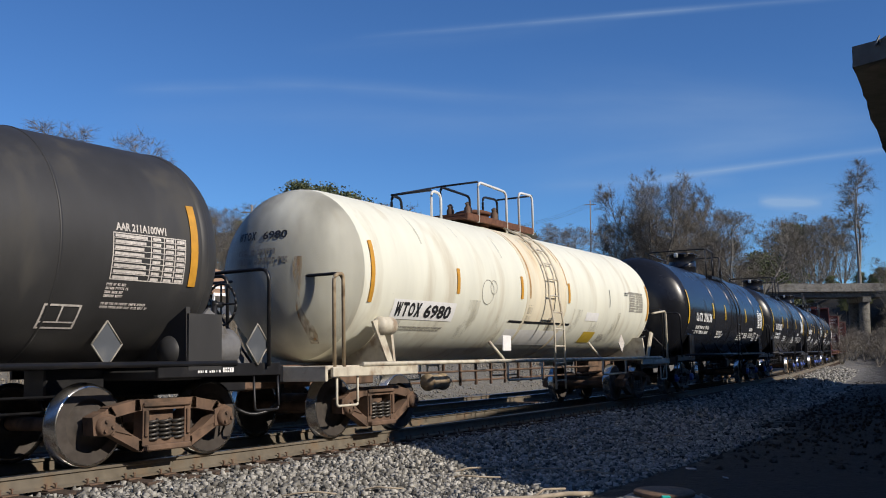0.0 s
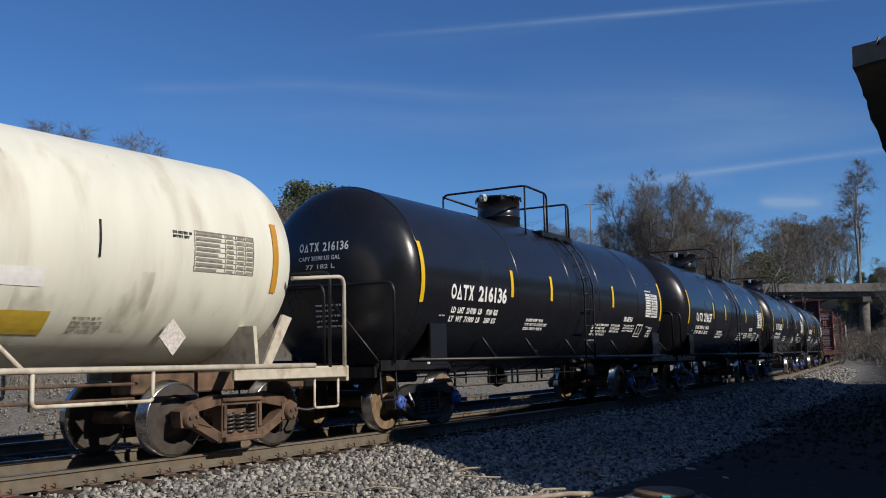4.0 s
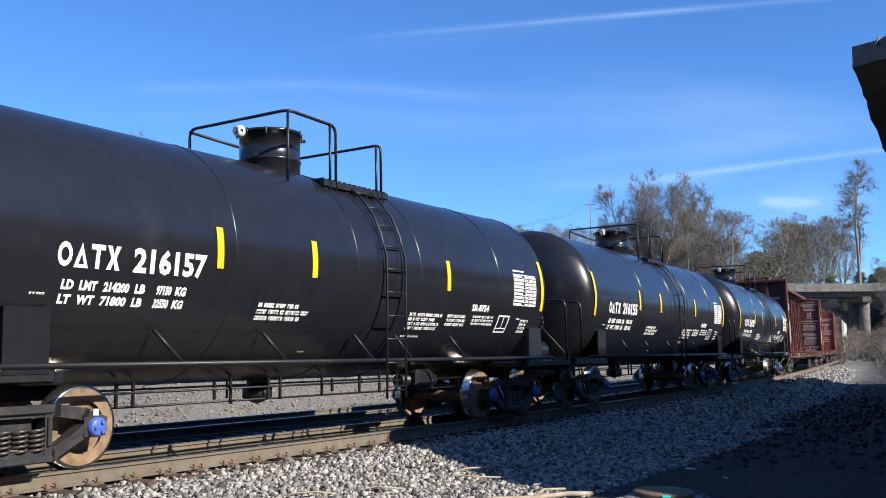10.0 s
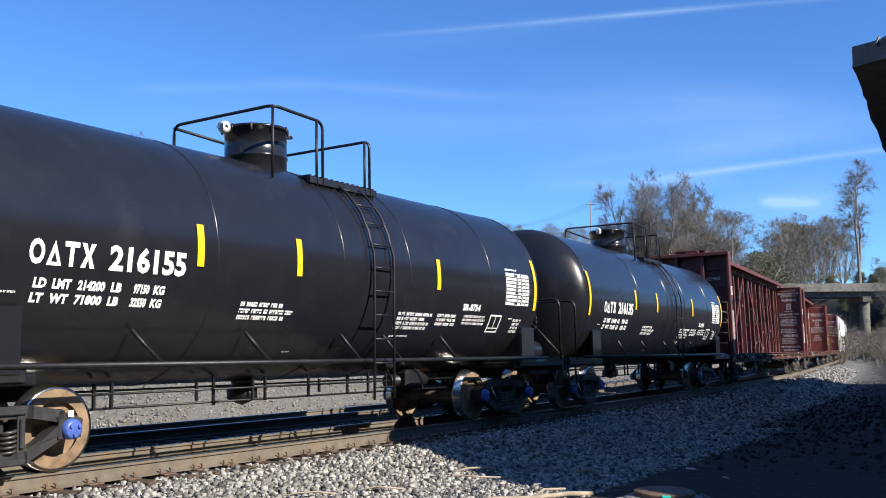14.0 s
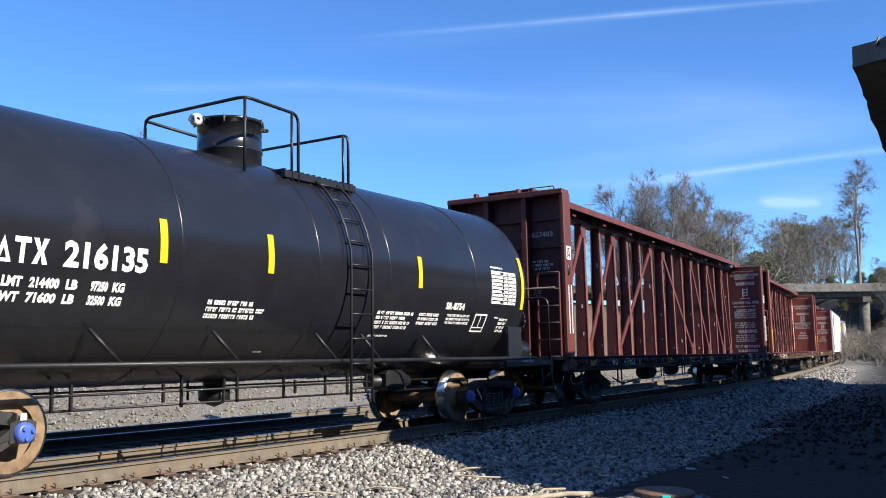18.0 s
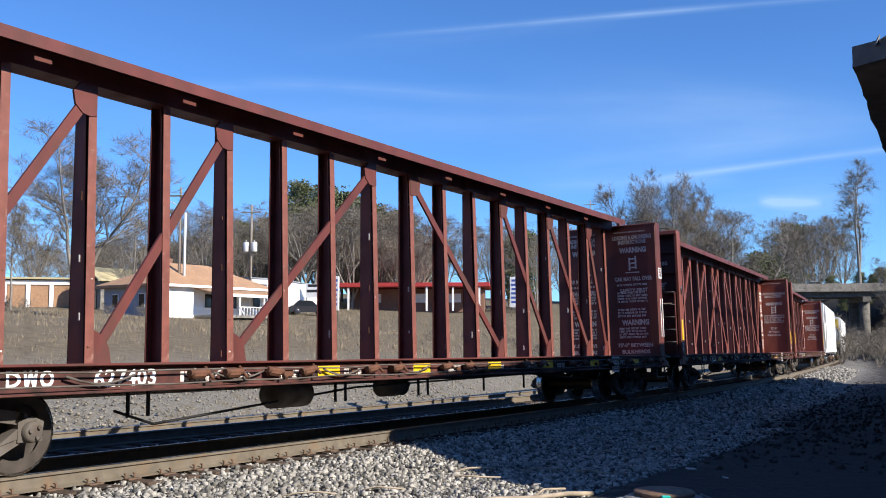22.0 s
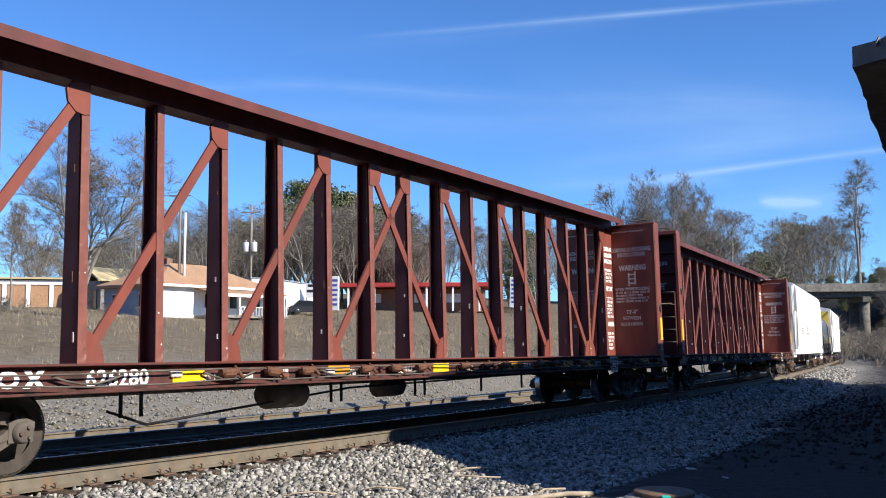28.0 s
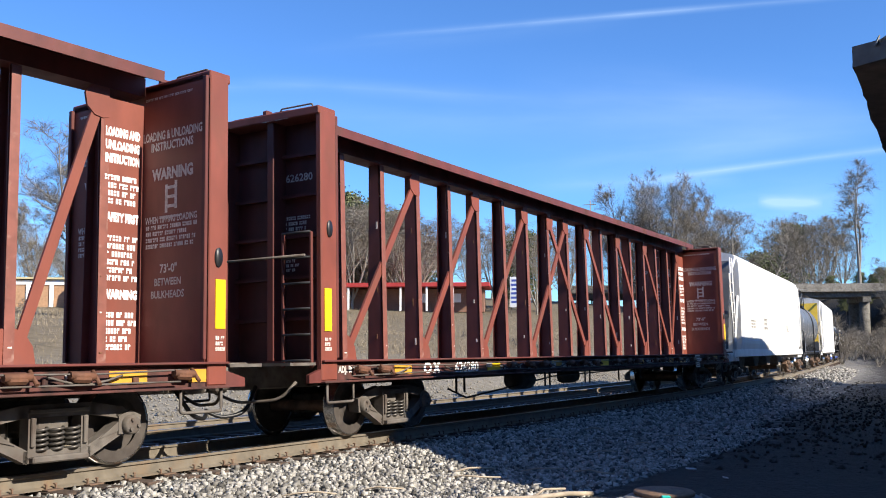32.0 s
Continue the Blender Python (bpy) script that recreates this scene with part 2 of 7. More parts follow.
# ---- mesh helpers ----
def box(bm, c, size, mat=0, rot=None, bevel=0.0):
    m = Matrix.Translation(c)
    if rot is not None:
        m = m @ rot
    r = bmesh.ops.create_cube(bm, size=1.0, matrix=m @ Matrix.Diagonal((*size, 1)))
    vs = r["verts"]
    fs = {f for v in vs for f in v.link_faces}
    if bevel:
        es = {e for v in vs for e in v.link_edges}
        out = bmesh.ops.bevel(bm, geom=list(es), offset=bevel, segments=1, affect="EDGES")
        fs = set(out["faces"]) | {f for f in fs if f.is_valid}
    for f in fs:
        f.material_index = mat
    return vs


def rod(bm, a, b, r, seg=8, mat=0, r2=None, smooth=True):
    """A round bar from a to b."""
    a, b = Vector(a), Vector(b)
    d = b - a
    m = Matrix.Translation((a + b) / 2) @ d.to_track_quat("Z", "Y").to_matrix().to_4x4()
    r_ = bmesh.ops.create_cone(bm, cap_ends=True, segments=seg, radius1=r, radius2=r if r2 is None else r2, depth=d.length, matrix=m)
    for f in {f for v in r_["verts"] for f in v.link_faces}:
        f.material_index = mat
        f.smooth = smooth and len(f.verts) == 4


def pipe(bm, pts, r, seg=6, mat=0):
    """A bent round bar through the points."""
    pts = [Vector(p) for p in pts]
    rings = []
    for i, p in enumerate(pts):
        d = (pts[min(i + 1, len(pts) - 1)] - pts[max(i - 1, 0)]).normalized()
        up = Vector((0, 0, 1)) if abs(d.z) < 0.95 else Vector((1, 0, 0))
        a = d.cross(up).normalized()
        b = a.cross(d)
        rings.append([bm.verts.new(p + (a * math.cos(k * 2 * math.pi / seg) + b * math.sin(k * 2 * math.pi / seg)) * r) for k in range(seg)])
    for r0, r1 in zip(rings, rings[1:]):
        for k in range(seg):
            f = bm.faces.new((r0[k], r0[(k + 1) % seg], r1[(k + 1) % seg], r1[k]))
            f.smooth, f.material_index = True, mat
    bm.faces.new(rings[0][::-1]).material_index = mat
    bm.faces.new(rings[-1]).material_index = mat


def bent(pts, r=0.08, n=4):
    """The points of a polyline with its corners rounded."""
    pts = [Vector(p) for p in pts]
    out = [pts[0]]
    for a, b, c in zip(pts, pts[1:], pts[2:]):
        p, q = b + (a - b).normalized() * r, b + (c - b).normalized() * r
        out += [p.lerp(b, t).lerp(b.lerp(q, t), t) for t in [i / n for i in range(n + 1)]]
    return out + [pts[-1]]


def lathe(bm, prof, axis="x", seg=32, mats=None, origin=(0, 0, 0), smooth=True, start=0.0):
    """Turns the profile (along, radius) round an axis; a radius of 0 closes it."""
    o = Vector(origin)

    def pt(a, r, k):
        c, s = r * math.cos(start + k * 2 * math.pi / seg), r * math.sin(start + k * 2 * math.pi / seg)
        return o + {"x": Vector((a, c, s)), "y": Vector((s, a, c)), "z": Vector((c, s, a))}[axis]
    rings = [[bm.verts.new(pt(a, r, k)) for k in range(seg)] if r > 1e-6 else [bm.verts.new(pt(a, 0, 0))] for a, r in prof]
    for i, (r0, r1) in enumerate(zip(rings, rings[1:])):
        for k in range(seg):
            q = [r0[k % len(r0)], r0[(k + 1) % len(r0)], r1[(k + 1) % len(r1)], r1[k % len(r1)]]
            q = list(dict.fromkeys(q))
            if len(q) > 2:
                f = bm.faces.new(q)
                f.smooth = smooth
                f.material_index = mats[i] if mats else 0


def prism(bm, poly, a, b, axis="y", mat=0):
    """A flat outline (p, q) made solid from a to b along an axis: y takes (x, z), x takes (y, z), z takes (x, y)."""
    def pt(p, q, d):
        return {"y": (p, d, q), "x": (d, p, q), "z": (p, q, d)}[axis]
    v0, v1 = [bm.verts.new(pt(p, q, a)) for p, q in poly], [bm.verts.new(pt(p, q, b)) for p, q in poly]
    n = len(poly)
    fs = [bm.faces.new(v0), bm.faces.new(v1[::-1])]
    fs += [bm.faces.new((v0[(i + 1) % n], v0[i], v1[i], v1[(i + 1) % n])) for i in range(n)]
    for f in fs:
        f.material_index = mat
    bmesh.ops.recalc_face_normals(bm, faces=fs)


def strip(bm, pts, width, y0, y1, mat=0):
    """A flat bar of that width along a polyline in x and z, from y0 to y1."""
    for (ax, az), (bx, bz) in zip(pts, pts[1:]):
        d = Vector((bx - ax, bz - az)).normalized()
        n = Vector((-d.y, d.x)) * width / 2
        e = d * width * 0.28
        prism(bm, [(ax - e.x + n.x, az - e.y + n.y), (bx + e.x + n.x, bz + e.y + n.y), (bx + e.x - n.x, bz + e.y - n.y), (ax - e.x - n.x, az - e.y - n.y)], y0, y1, "y", mat)


def mesh_of(bm, name, mats):
    me = bpy.data.meshes.new(name)
    bm.to_mesh(me)
    bm.free()
    for mt in (mats if isinstance(mats, (list, tuple)) else [mats]):
        me.materials.append(mt)
    return me


def part(name, bm, material, parent, label="", at=None):
    """One mesh object under a thing or a part."""
    ob = new(name, mesh_of(bm, name, material) if isinstance(bm, bmesh.types.BMesh) else bm)
    ob.parent = parent
    if at is not None:
        ob.matrix_basis = at
    if label:
        ob["label"] = label
    return ob


def thing(name, bm, material, m, label, category, group="", kind=""):
    ob = new(name, None if bm is None else mesh_of(bm, name, material))
    if m is not None:
        ob.matrix_basis = m
    return tagged(ob, label, category, group, kind)


def BM():
    return bmesh.new()


def raw_mesh(name, verts, faces, mats, smooth=False):
    me = bpy.data.meshes.new(name)
    me.from_pydata(verts, [], faces)
    for mt in (mats if isinstance(mats, (list, tuple)) else [mats]):
        me.materials.append(mt)
    if smooth:
        me.polygons.foreach_set("use_smooth", [True] * len(me.polygons))
    me.update()
    return me


def lettering(text, size, bold=0.0):
    """Flat letters as verts (x, y) and faces, in the built-in font."""
    cu = bpy.data.curves.new("letters", "FONT")
    cu.body, cu.size, cu.offset, cu.resolution_u = text, size, bold, 2
    ob = bpy.data.objects.new("letters", cu)
    scene.collection.objects.link(ob)
    me = bpy.data.meshes.new_from_object(ob.evaluated_get(bpy.context.evaluated_depsgraph_get()))
    vs, fs = [(v.co.x, v.co.y) for v in me.vertices], [tuple(p.vertices) for p in me.polygons]
    bpy.data.objects.remove(ob)
    bpy.data.curves.remove(cu)
    bpy.data.meshes.remove(me)
    return vs, fs


def rects(items):
    """Flat oblongs (x0, y0, x1, y1), in low strips so that they can follow a curve."""
    vs, fs = [], []
    for x0, y0, x1, y1 in items:
        n, i = max(1, int(math.ceil((y1 - y0) / .09))), len(vs)
        for j in range(n + 1):
            y = y0 + (y1 - y0) * j / n
            vs += [(x0, y), (x1, y)]
        fs += [(i + 2 * j, i + 2 * j + 1, i + 2 * j + 3, i + 2 * j + 2) for j in range(n)]
    return vs, fs


def lines_of_bars(w, h, rows, seed, fill=0.66):
    """Small print that cannot be read: rows of words, each a run of narrow bars, in a block w by h from its lower left."""
    rr = random.Random(seed)
    out = []
    step = h / rows
    tall = step * fill
    for r in range(rows):
        x, y = 0.0, h - (r + 1) * step
        end = w * rr.uniform(0.78, 1.0)
        while x < end - tall * .4:
            for _ in range(rr.randint(2, 7)):
                if x > end:
                    break
                cut = rr.random()
                if cut < .55:
                    out.append((x, y, x + tall * .52, y + tall))
                elif cut < .8:
                    out.append((x, y, x + tall * .2, y + tall))
                    out.append((x + tall * .2, y + tall * .62, x + tall * .52, y + tall))
                else:
                    out.append((x, y, x + tall * .52, y + tall * .4))
                    out.append((x, y + tall * .58, x + tall * .52, y + tall))
                x += tall * .66
            x += tall * .5
    return rects(out)


def fit_width(data, w):
    vs, fs = data
    x0, x1 = min(v[0] for v in vs), max(v[0] for v in vs)
    return [((v[0] - x0) * w / (x1 - x0), v[1]) for v in vs], fs


FINE_PRINT = ("small_print", "sill_print", "sill_label", "panel_print", "plate_print", "class_text", "test_table")     # too small to pick apart


def decal(name, data, material, parent, place, label=""):
    """Paint on a surface: place takes (x, y) of the flat data to a point."""
    vs, fs = data
    ob = part(name, raw_mesh(name, [place(x, y) for x, y in vs], fs, material), material, parent, label)
    return tagged(ob, label or "rows of small stencil bars", kind="stuff") if name in FINE_PRINT else ob


def on_shell(x0, z0, r, zc, proud=0.006):
    """Places paint on the near side of a lying cylinder, from (x0, z0) up its curve."""
    a0 = math.asin((z0 - zc) / r)
    return lambda x, y: (x0 + x, -(r + proud) * math.cos(a0 + y / r), zc + (r + proud) * math.sin(a0 + y / r))


def on_side(x0, z0, y):
    return lambda px, py: (x0 + px, y, z0 + py)


def on_end(y0, z0, x):
    """On a plane that faces along -x, read with y falling."""
    return lambda px, py: (x, y0 - px, z0 + py)


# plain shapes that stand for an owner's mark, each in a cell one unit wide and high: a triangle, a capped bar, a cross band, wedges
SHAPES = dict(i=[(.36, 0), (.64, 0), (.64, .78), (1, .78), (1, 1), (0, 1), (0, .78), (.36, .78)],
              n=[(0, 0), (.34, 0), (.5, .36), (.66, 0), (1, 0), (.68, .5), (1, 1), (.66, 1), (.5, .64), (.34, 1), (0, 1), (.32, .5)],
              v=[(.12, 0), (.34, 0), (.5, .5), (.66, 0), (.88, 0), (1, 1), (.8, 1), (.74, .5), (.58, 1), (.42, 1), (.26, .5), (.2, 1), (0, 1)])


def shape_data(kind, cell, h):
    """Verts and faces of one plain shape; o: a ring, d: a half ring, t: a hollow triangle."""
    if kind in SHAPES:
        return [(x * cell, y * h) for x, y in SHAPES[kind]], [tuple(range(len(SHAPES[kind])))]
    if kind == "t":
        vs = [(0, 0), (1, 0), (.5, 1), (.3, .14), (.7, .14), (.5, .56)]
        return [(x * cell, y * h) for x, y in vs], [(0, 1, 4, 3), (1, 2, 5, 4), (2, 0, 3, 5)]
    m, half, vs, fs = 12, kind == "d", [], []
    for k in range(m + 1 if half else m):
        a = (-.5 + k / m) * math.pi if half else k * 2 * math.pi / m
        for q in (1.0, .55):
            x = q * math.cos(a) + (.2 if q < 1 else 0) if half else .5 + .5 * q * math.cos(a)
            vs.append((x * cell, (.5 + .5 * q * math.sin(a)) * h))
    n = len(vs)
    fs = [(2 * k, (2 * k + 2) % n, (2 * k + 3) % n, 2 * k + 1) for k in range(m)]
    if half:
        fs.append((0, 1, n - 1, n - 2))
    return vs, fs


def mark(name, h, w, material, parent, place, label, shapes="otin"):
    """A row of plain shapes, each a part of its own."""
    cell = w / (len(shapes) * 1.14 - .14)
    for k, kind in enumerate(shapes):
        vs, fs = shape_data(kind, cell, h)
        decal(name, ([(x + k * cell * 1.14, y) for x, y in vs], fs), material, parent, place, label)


# ---- ground ----
LINE = np.stack([CX, CY], 1)[::2]
LINE_S, LINE_T = SG[::2], TH[::2]


def su_of(pts):
    """s and u of world points (n, 2)."""
    pts = np.asarray(pts, float)
    s, u = np.empty(len(pts)), np.empty(len(pts))
    for i in range(0, len(pts), 4000):
        p = pts[i:i + 4000]
        d = ((p[:, None, :] - LINE[None]) ** 2).sum(2)
        k = d.argmin(1)
        e = p - LINE[k]
        a = LINE_T[k]
        s[i:i + 4000] = LINE_S[k] + e[:, 0] * np.cos(a) + e[:, 1] * np.sin(a)
        u[i:i + 4000] = e[:, 0] * np.sin(a) - e[:, 1] * np.cos(a)
    return s, u


PROFILE_U = [-400, -150, -95, -60, -42, -26, -18, -11.5, -8.2, -6.6, -5.7, -2.7, -2.2, -1.4, 1.45, 1.9, 3.4, 5.0, 8, 14, 24, 34, 50, 90, 400]
PROFILE_Z = [13, 8.5, 6.2, 4.5, 3.4, 2.3, 1.1, .15, -.62, -.55, -.27, -.27, -.33, -.25, -.24, -.26, -.52, -.5, -.46, -.35, -.2, 0, 1, 3, 6]


def ground_z(s, u):
    base = np.interp(u, PROFILE_U, PROFILE_Z)
    s, u = np.asarray(s, float), np.asarray(u, float)
    base = base + np.interp(u, [22, 34, 50, 90], [0, 10, 20, 24]) * np.clip((55 - s) / 30, 0, 1)        # unseen banks added beside and behind the camera to cut skylight
    base = base + np.interp(u, [3.5, 9, 20], [0, 8, 16]) * np.clip((-30 - s) / 12, 0, 1)
    base = base + np.interp(-u, [14, 30], [0, 12]) * np.clip((-32 - s) / 15, 0, 1)
    base = base + np.interp(u, [6, 13, 30], [0, 3, 5]) * np.clip((s - 45) / 25, 0, 1)                   # wooded bank by the road bridge
    base = base + np.interp(u, [5, 9, 16], [0, 4.5, 8]) * np.clip((s - 150) / 12, 0, 1)
    base = base + .065 * np.clip(s - 55, 0, 90) * np.clip((-u - 10) / 22, 0, 1)                        # the field climbs towards the road
    return base + GRADE * np.clip(s, -40, 130) - BANK * np.clip(u, -6, 3) * 0.9


def ground_at(x, y):
    s, u = su_of([(x, y)])
    return float(ground_z(s, u)[0])


def ground_material():
    """Ballast by the tracks, pale gravel beyond, then dry field; bare soil on the camera's side, coloured dark for the
    slab's shade; ragged borders.
    """
    mt = bpy.data.materials.new("trackside ground")
    mt.use_nodes = True
    nt = mt.node_tree
    N, L = nt.nodes.new, nt.links.new
    p = nt.nodes["Principled BSDF"]
    p.inputs["Roughness"].default_value = .95
    tc, at = N("ShaderNodeTexCoord"), N("ShaderNodeAttribute")
    at.attribute_name = "offset"

    def noi(scale, detail=6):
        n = N("ShaderNodeTexNoise")
        n.inputs["Scale"].default_value, n.inputs["Detail"].default_value = scale, detail
        L(tc.outputs["Object"], n.inputs["Vector"])
        return n.outputs[0]

    def rng(v, a, b, lo=0.0, hi=1.0):
        r = N("ShaderNodeMapRange")
        for i, q in enumerate((a, b, lo, hi)):
            r.inputs[i + 1].default_value = q
        L(v, r.inputs[0])
        return r.outputs[0]

    def mth(op, a, b):
        n = N("ShaderNodeMath")
        n.operation = op
        for i, q in enumerate((a, b)):
            if isinstance(q, (int, float)):
                n.inputs[i].default_value = q
            else:
                L(q, n.inputs[i])
        return n.outputs[0]

    def mixc(f, a, b):
        n = N("ShaderNodeMix")
        n.data_type = "RGBA"
        L(f, n.inputs[0])
        for i, q in ((6, a), (7, b)):
            if isinstance(q, tuple):
                n.inputs[i].default_value = (*q, 1)
            else:
                L(q, n.inputs[i])
        return n.outputs[2]
    fine, mid, big = noi(14), noi(2.2), noi(.35, 4)
    u = mth("ADD", at.outputs["Fac"], mth("MULTIPLY", mth("SUBTRACT", mid, .5), 5.0))
    gravel = mixc(rng(fine, .35, .68), (.1, .095, .085), (.3, .285, .255))
    pale = mixc(rng(fine, .35, .68), (.13, .12, .1), (.28, .26, .217))
    pale = mixc(rng(mid, .5, .7), pale, (.17, .145, .1))
    field = mixc(rng(mid, .3, .7), (.11, .088, .055), (.2, .16, .1))
    # soil colour is lowered to deepen the shade under the slab
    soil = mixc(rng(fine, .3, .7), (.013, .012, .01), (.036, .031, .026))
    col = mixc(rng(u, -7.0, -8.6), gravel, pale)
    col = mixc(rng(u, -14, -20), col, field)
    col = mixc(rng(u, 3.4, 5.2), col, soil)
    L(col, p.inputs["Base Color"])
    bn = N("ShaderNodeBump")
    bn.inputs["Strength"].default_value, bn.inputs["Distance"].default_value = 1.0, .06
    L(mth("ADD", noi(17, 3), mth("MULTIPLY", mid, 1.2)), bn.inputs["Height"])
    L(bn.outputs[0], p.inputs["Normal"])
    return mt


def build_ground():
    xs = np.unique(np.concatenate([np.arange(-30, 60, 1.0), np.arange(-140, 140, 5.0), [-2500, -1200, -600, -400, -300, -240, -200, -170, 170, 200, 250, 320, 450, 700, 1300, 2500]]))
    ys = np.unique(np.concatenate([np.arange(-8, 60, 1.0), np.arange(60, 130, 2.5), np.arange(130, 260, 8), [-800, -300, -150, -80, -40, -25, -15, 280, 320, 400, 550, 900, 1600, 3000]]))
    X, Y = np.meshgrid(xs, ys)
    s, u = su_of(np.stack([X.ravel(), Y.ravel()], 1))
    z = ground_z(s, u)
    rough = np.array([noise.noise((x * .35, y * .35, 0)) * .06 + noise.noise((x * .06, y * .06, 3)) * .25 for x, y in zip(X.ravel(), Y.ravel())])
    z = z + rough * np.clip((np.abs(u + 2) - 5.5) / 6, 0.05, 1)
    nx = len(xs)
    faces = [(j * nx + i, j * nx + i + 1, (j + 1) * nx + i + 1, (j + 1) * nx + i) for j in range(len(ys) - 1) for i in range(nx - 1)]
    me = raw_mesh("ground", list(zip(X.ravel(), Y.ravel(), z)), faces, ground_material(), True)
    at = me.attributes.new("offset", "FLOAT", "POINT")
    at.data.foreach_set("value", u.astype(np.float32))
    return tagged(new("ground", me), "gravel, bare soil and dry winter field beside the tracks", "ground", kind="structure")


build_ground()

# ---- tracks ----
RAIL = [(-.07, -.185), (.07, -.185), (.07, -.172), (.016, -.152), (.01, -.048), (.036, -.036), (.036, -.006), (.026, 0), (-.026, 0), (-.036, -.006), (-.036, -.036), (-.01, -.048), (-.016, -.152), (-.07, -.172)]


def rail_mesh(u0, s0, s1):
    ss = np.concatenate([np.arange(s0, 40, 1.0), np.arange(40, s1 + 1, 4.0)])
    vs, fs, mi = [], [], []
    n = len(RAIL)
    for s in ss:
        vs += [tuple(on_track(s, u0 + du, dz)) for du, dz in RAIL]
    for i in range(len(ss) - 1):
        for k in range(n):
            fs.append((i * n + k, i * n + (k + 1) % n, (i + 1) * n + (k + 1) % n, (i + 1) * n + k))
            mi.append(1 if 6 <= k <= 8 else 0)
    me = raw_mesh("rail", vs, fs, [M["railside"], M["railtop"]])
    me.polygons.foreach_set("material_index", mi)
    return me


def build_track(u0, label):
    tr = thing("railway_track", None, None, None, label, "track", kind="structure")
    for side in (.7535, -.7535):
        part("rail", rail_mesh(u0 + side, -30, 190), None, tr, "rust-brown steel rail with a worn bright head")
    bm = BM()
    box(bm, (0, 0, -.09), (.23, 2.6, .18), bevel=.012)
    tie = mesh_of(bm, "tie", M["tie"])
    bm = BM()
    box(bm, (0, 0, .008), (.19, .36, .016), bevel=.004)
    plate = mesh_of(bm, "tie_plate", M["castbrown"])
    bm = BM()
    box(bm, (0, 0, .03), (.018, .018, .06))
    box(bm, (0, .008, .062), (.03, .036, .014), bevel=.004)
    spike = mesh_of(bm, "spike", M["castbrown"])
    rr = random.Random(5)
    for i in range(230 if u0 == 0 else 150):
        s = -16 + .52 * i
        x, y, a = line_at(s)
        m = Matrix.Translation(on_track(s, u0 + rr.uniform(-.05, .05), -.19)) @ pose(0, 0, 0, math.degrees(BANK), 0, math.degrees(a) + rr.uniform(-1.5, 1.5))
        part("tie", tie, None, tr, at=m)
        if s < 14 and u0 == 0:
            m2 = Matrix.Translation(on_track(s, .7535, -.19)) @ pose(0, 0, 0, math.degrees(BANK), 0, math.degrees(a))
            part("tie_plate", plate, None, tr, at=m2)
            for dx, dy in ((-.06, -.085), (.06, -.1)):
                part("spike", spike, None, tr, at=m2 @ pose(dx + rr.uniform(-.01, .01), dy, .004, 0, 0, rr.uniform(-15, 15)))
    return tr


build_track(0.0, "railway track with worn rails on old timber ties, carrying the train")
build_track(-4.15, "second railway track, rusty rails on ties in pale ballast")


def stones(name, n, s_range, u_range, size, seed, label, mat="stone"):
    """Broken stone lying on the ballast, each an uneven angular lump."""
    rng = np.random.default_rng(seed)
    bm = BM()
    bmesh.ops.create_cube(bm, size=1.5)
    bmesh.ops.triangulate(bm, faces=bm.faces[:])
    bv = np.array([v.co[:] for v in bm.verts])
    bf = np.array([[v.index for v in f.verts] for f in bm.faces])
    bm.free()
    s, u = rng.uniform(*s_range, n), rng.uniform(*u_range, n)
    x, y, a = np.interp(s, SG, CX), np.interp(s, SG, CY), np.interp(s, SG, TH)
    px, py, pz = x + u * np.sin(a), y - u * np.cos(a), ground_z(s, u)
    rad = rng.uniform(.5, 1.25, n) ** 1.3 * size
    pz = pz + rng.uniform(-.2, .75, n) * rad
    v = bv[None] * rng.uniform(.5, 1.25, (n, 8, 1)) * rng.uniform(.5, 1.15, (n, 1, 3)) * rad[:, None, None]
    ang, tilt = rng.uniform(0, 6.283, n), rng.uniform(-1.4, 1.4, n)
    c, si, ct, st = np.cos(ang), np.sin(ang), np.cos(tilt), np.sin(tilt)
    v = np.stack([v[..., 0], v[..., 1] * ct[:, None] - v[..., 2] * st[:, None], v[..., 1] * st[:, None] + v[..., 2] * ct[:, None]], -1)
    v = np.stack([v[..., 0] * c[:, None] - v[..., 1] * si[:, None], v[..., 0] * si[:, None] + v[..., 1] * c[:, None], v[..., 2]], -1)
    v += np.stack([px, py, pz], -1)[:, None, :]
    f = (bf[None] + (np.arange(n) * 8)[:, None, None]).reshape(-1)
    me = bpy.data.meshes.new(name)
    me.vertices.add(n * 8)
    me.vertices.foreach_set("co", v.reshape(-1))
    me.loops.add(len(f))
    me.loops.foreach_set("vertex_index", f)
    me.polygons.add(len(f) // 3)
    me.polygons.foreach_set("loop_start", np.arange(0, len(f), 3))
    me.update(calc_edges=True)
    me.materials.append(M[mat])
    return tagged(new(name, me), label, "ballast", kind="stuff")


stones("ballast", 42000, (-11, 6), (.95, 5.2), .036, 1, "loose grey broken-stone ballast beside the near rail")
stones("ballast", 10000, (4, 26), (.95, 4.4), .05, 2, "grey broken-stone ballast in the shade of the slab")
stones("ballast", 5000, (-10, 20), (-.62, .62), .05, 3, "ballast between the rails of the running track")
stones("ballast", 11000, (-10, 30), (-3.0, -1.0), .04, 4, "pale ballast between the two tracks")
stones("ballast", 11000, (-12, 40), (-8.5, -5.0), .04, 6, "pale ballast and rubble on the far shoulder")
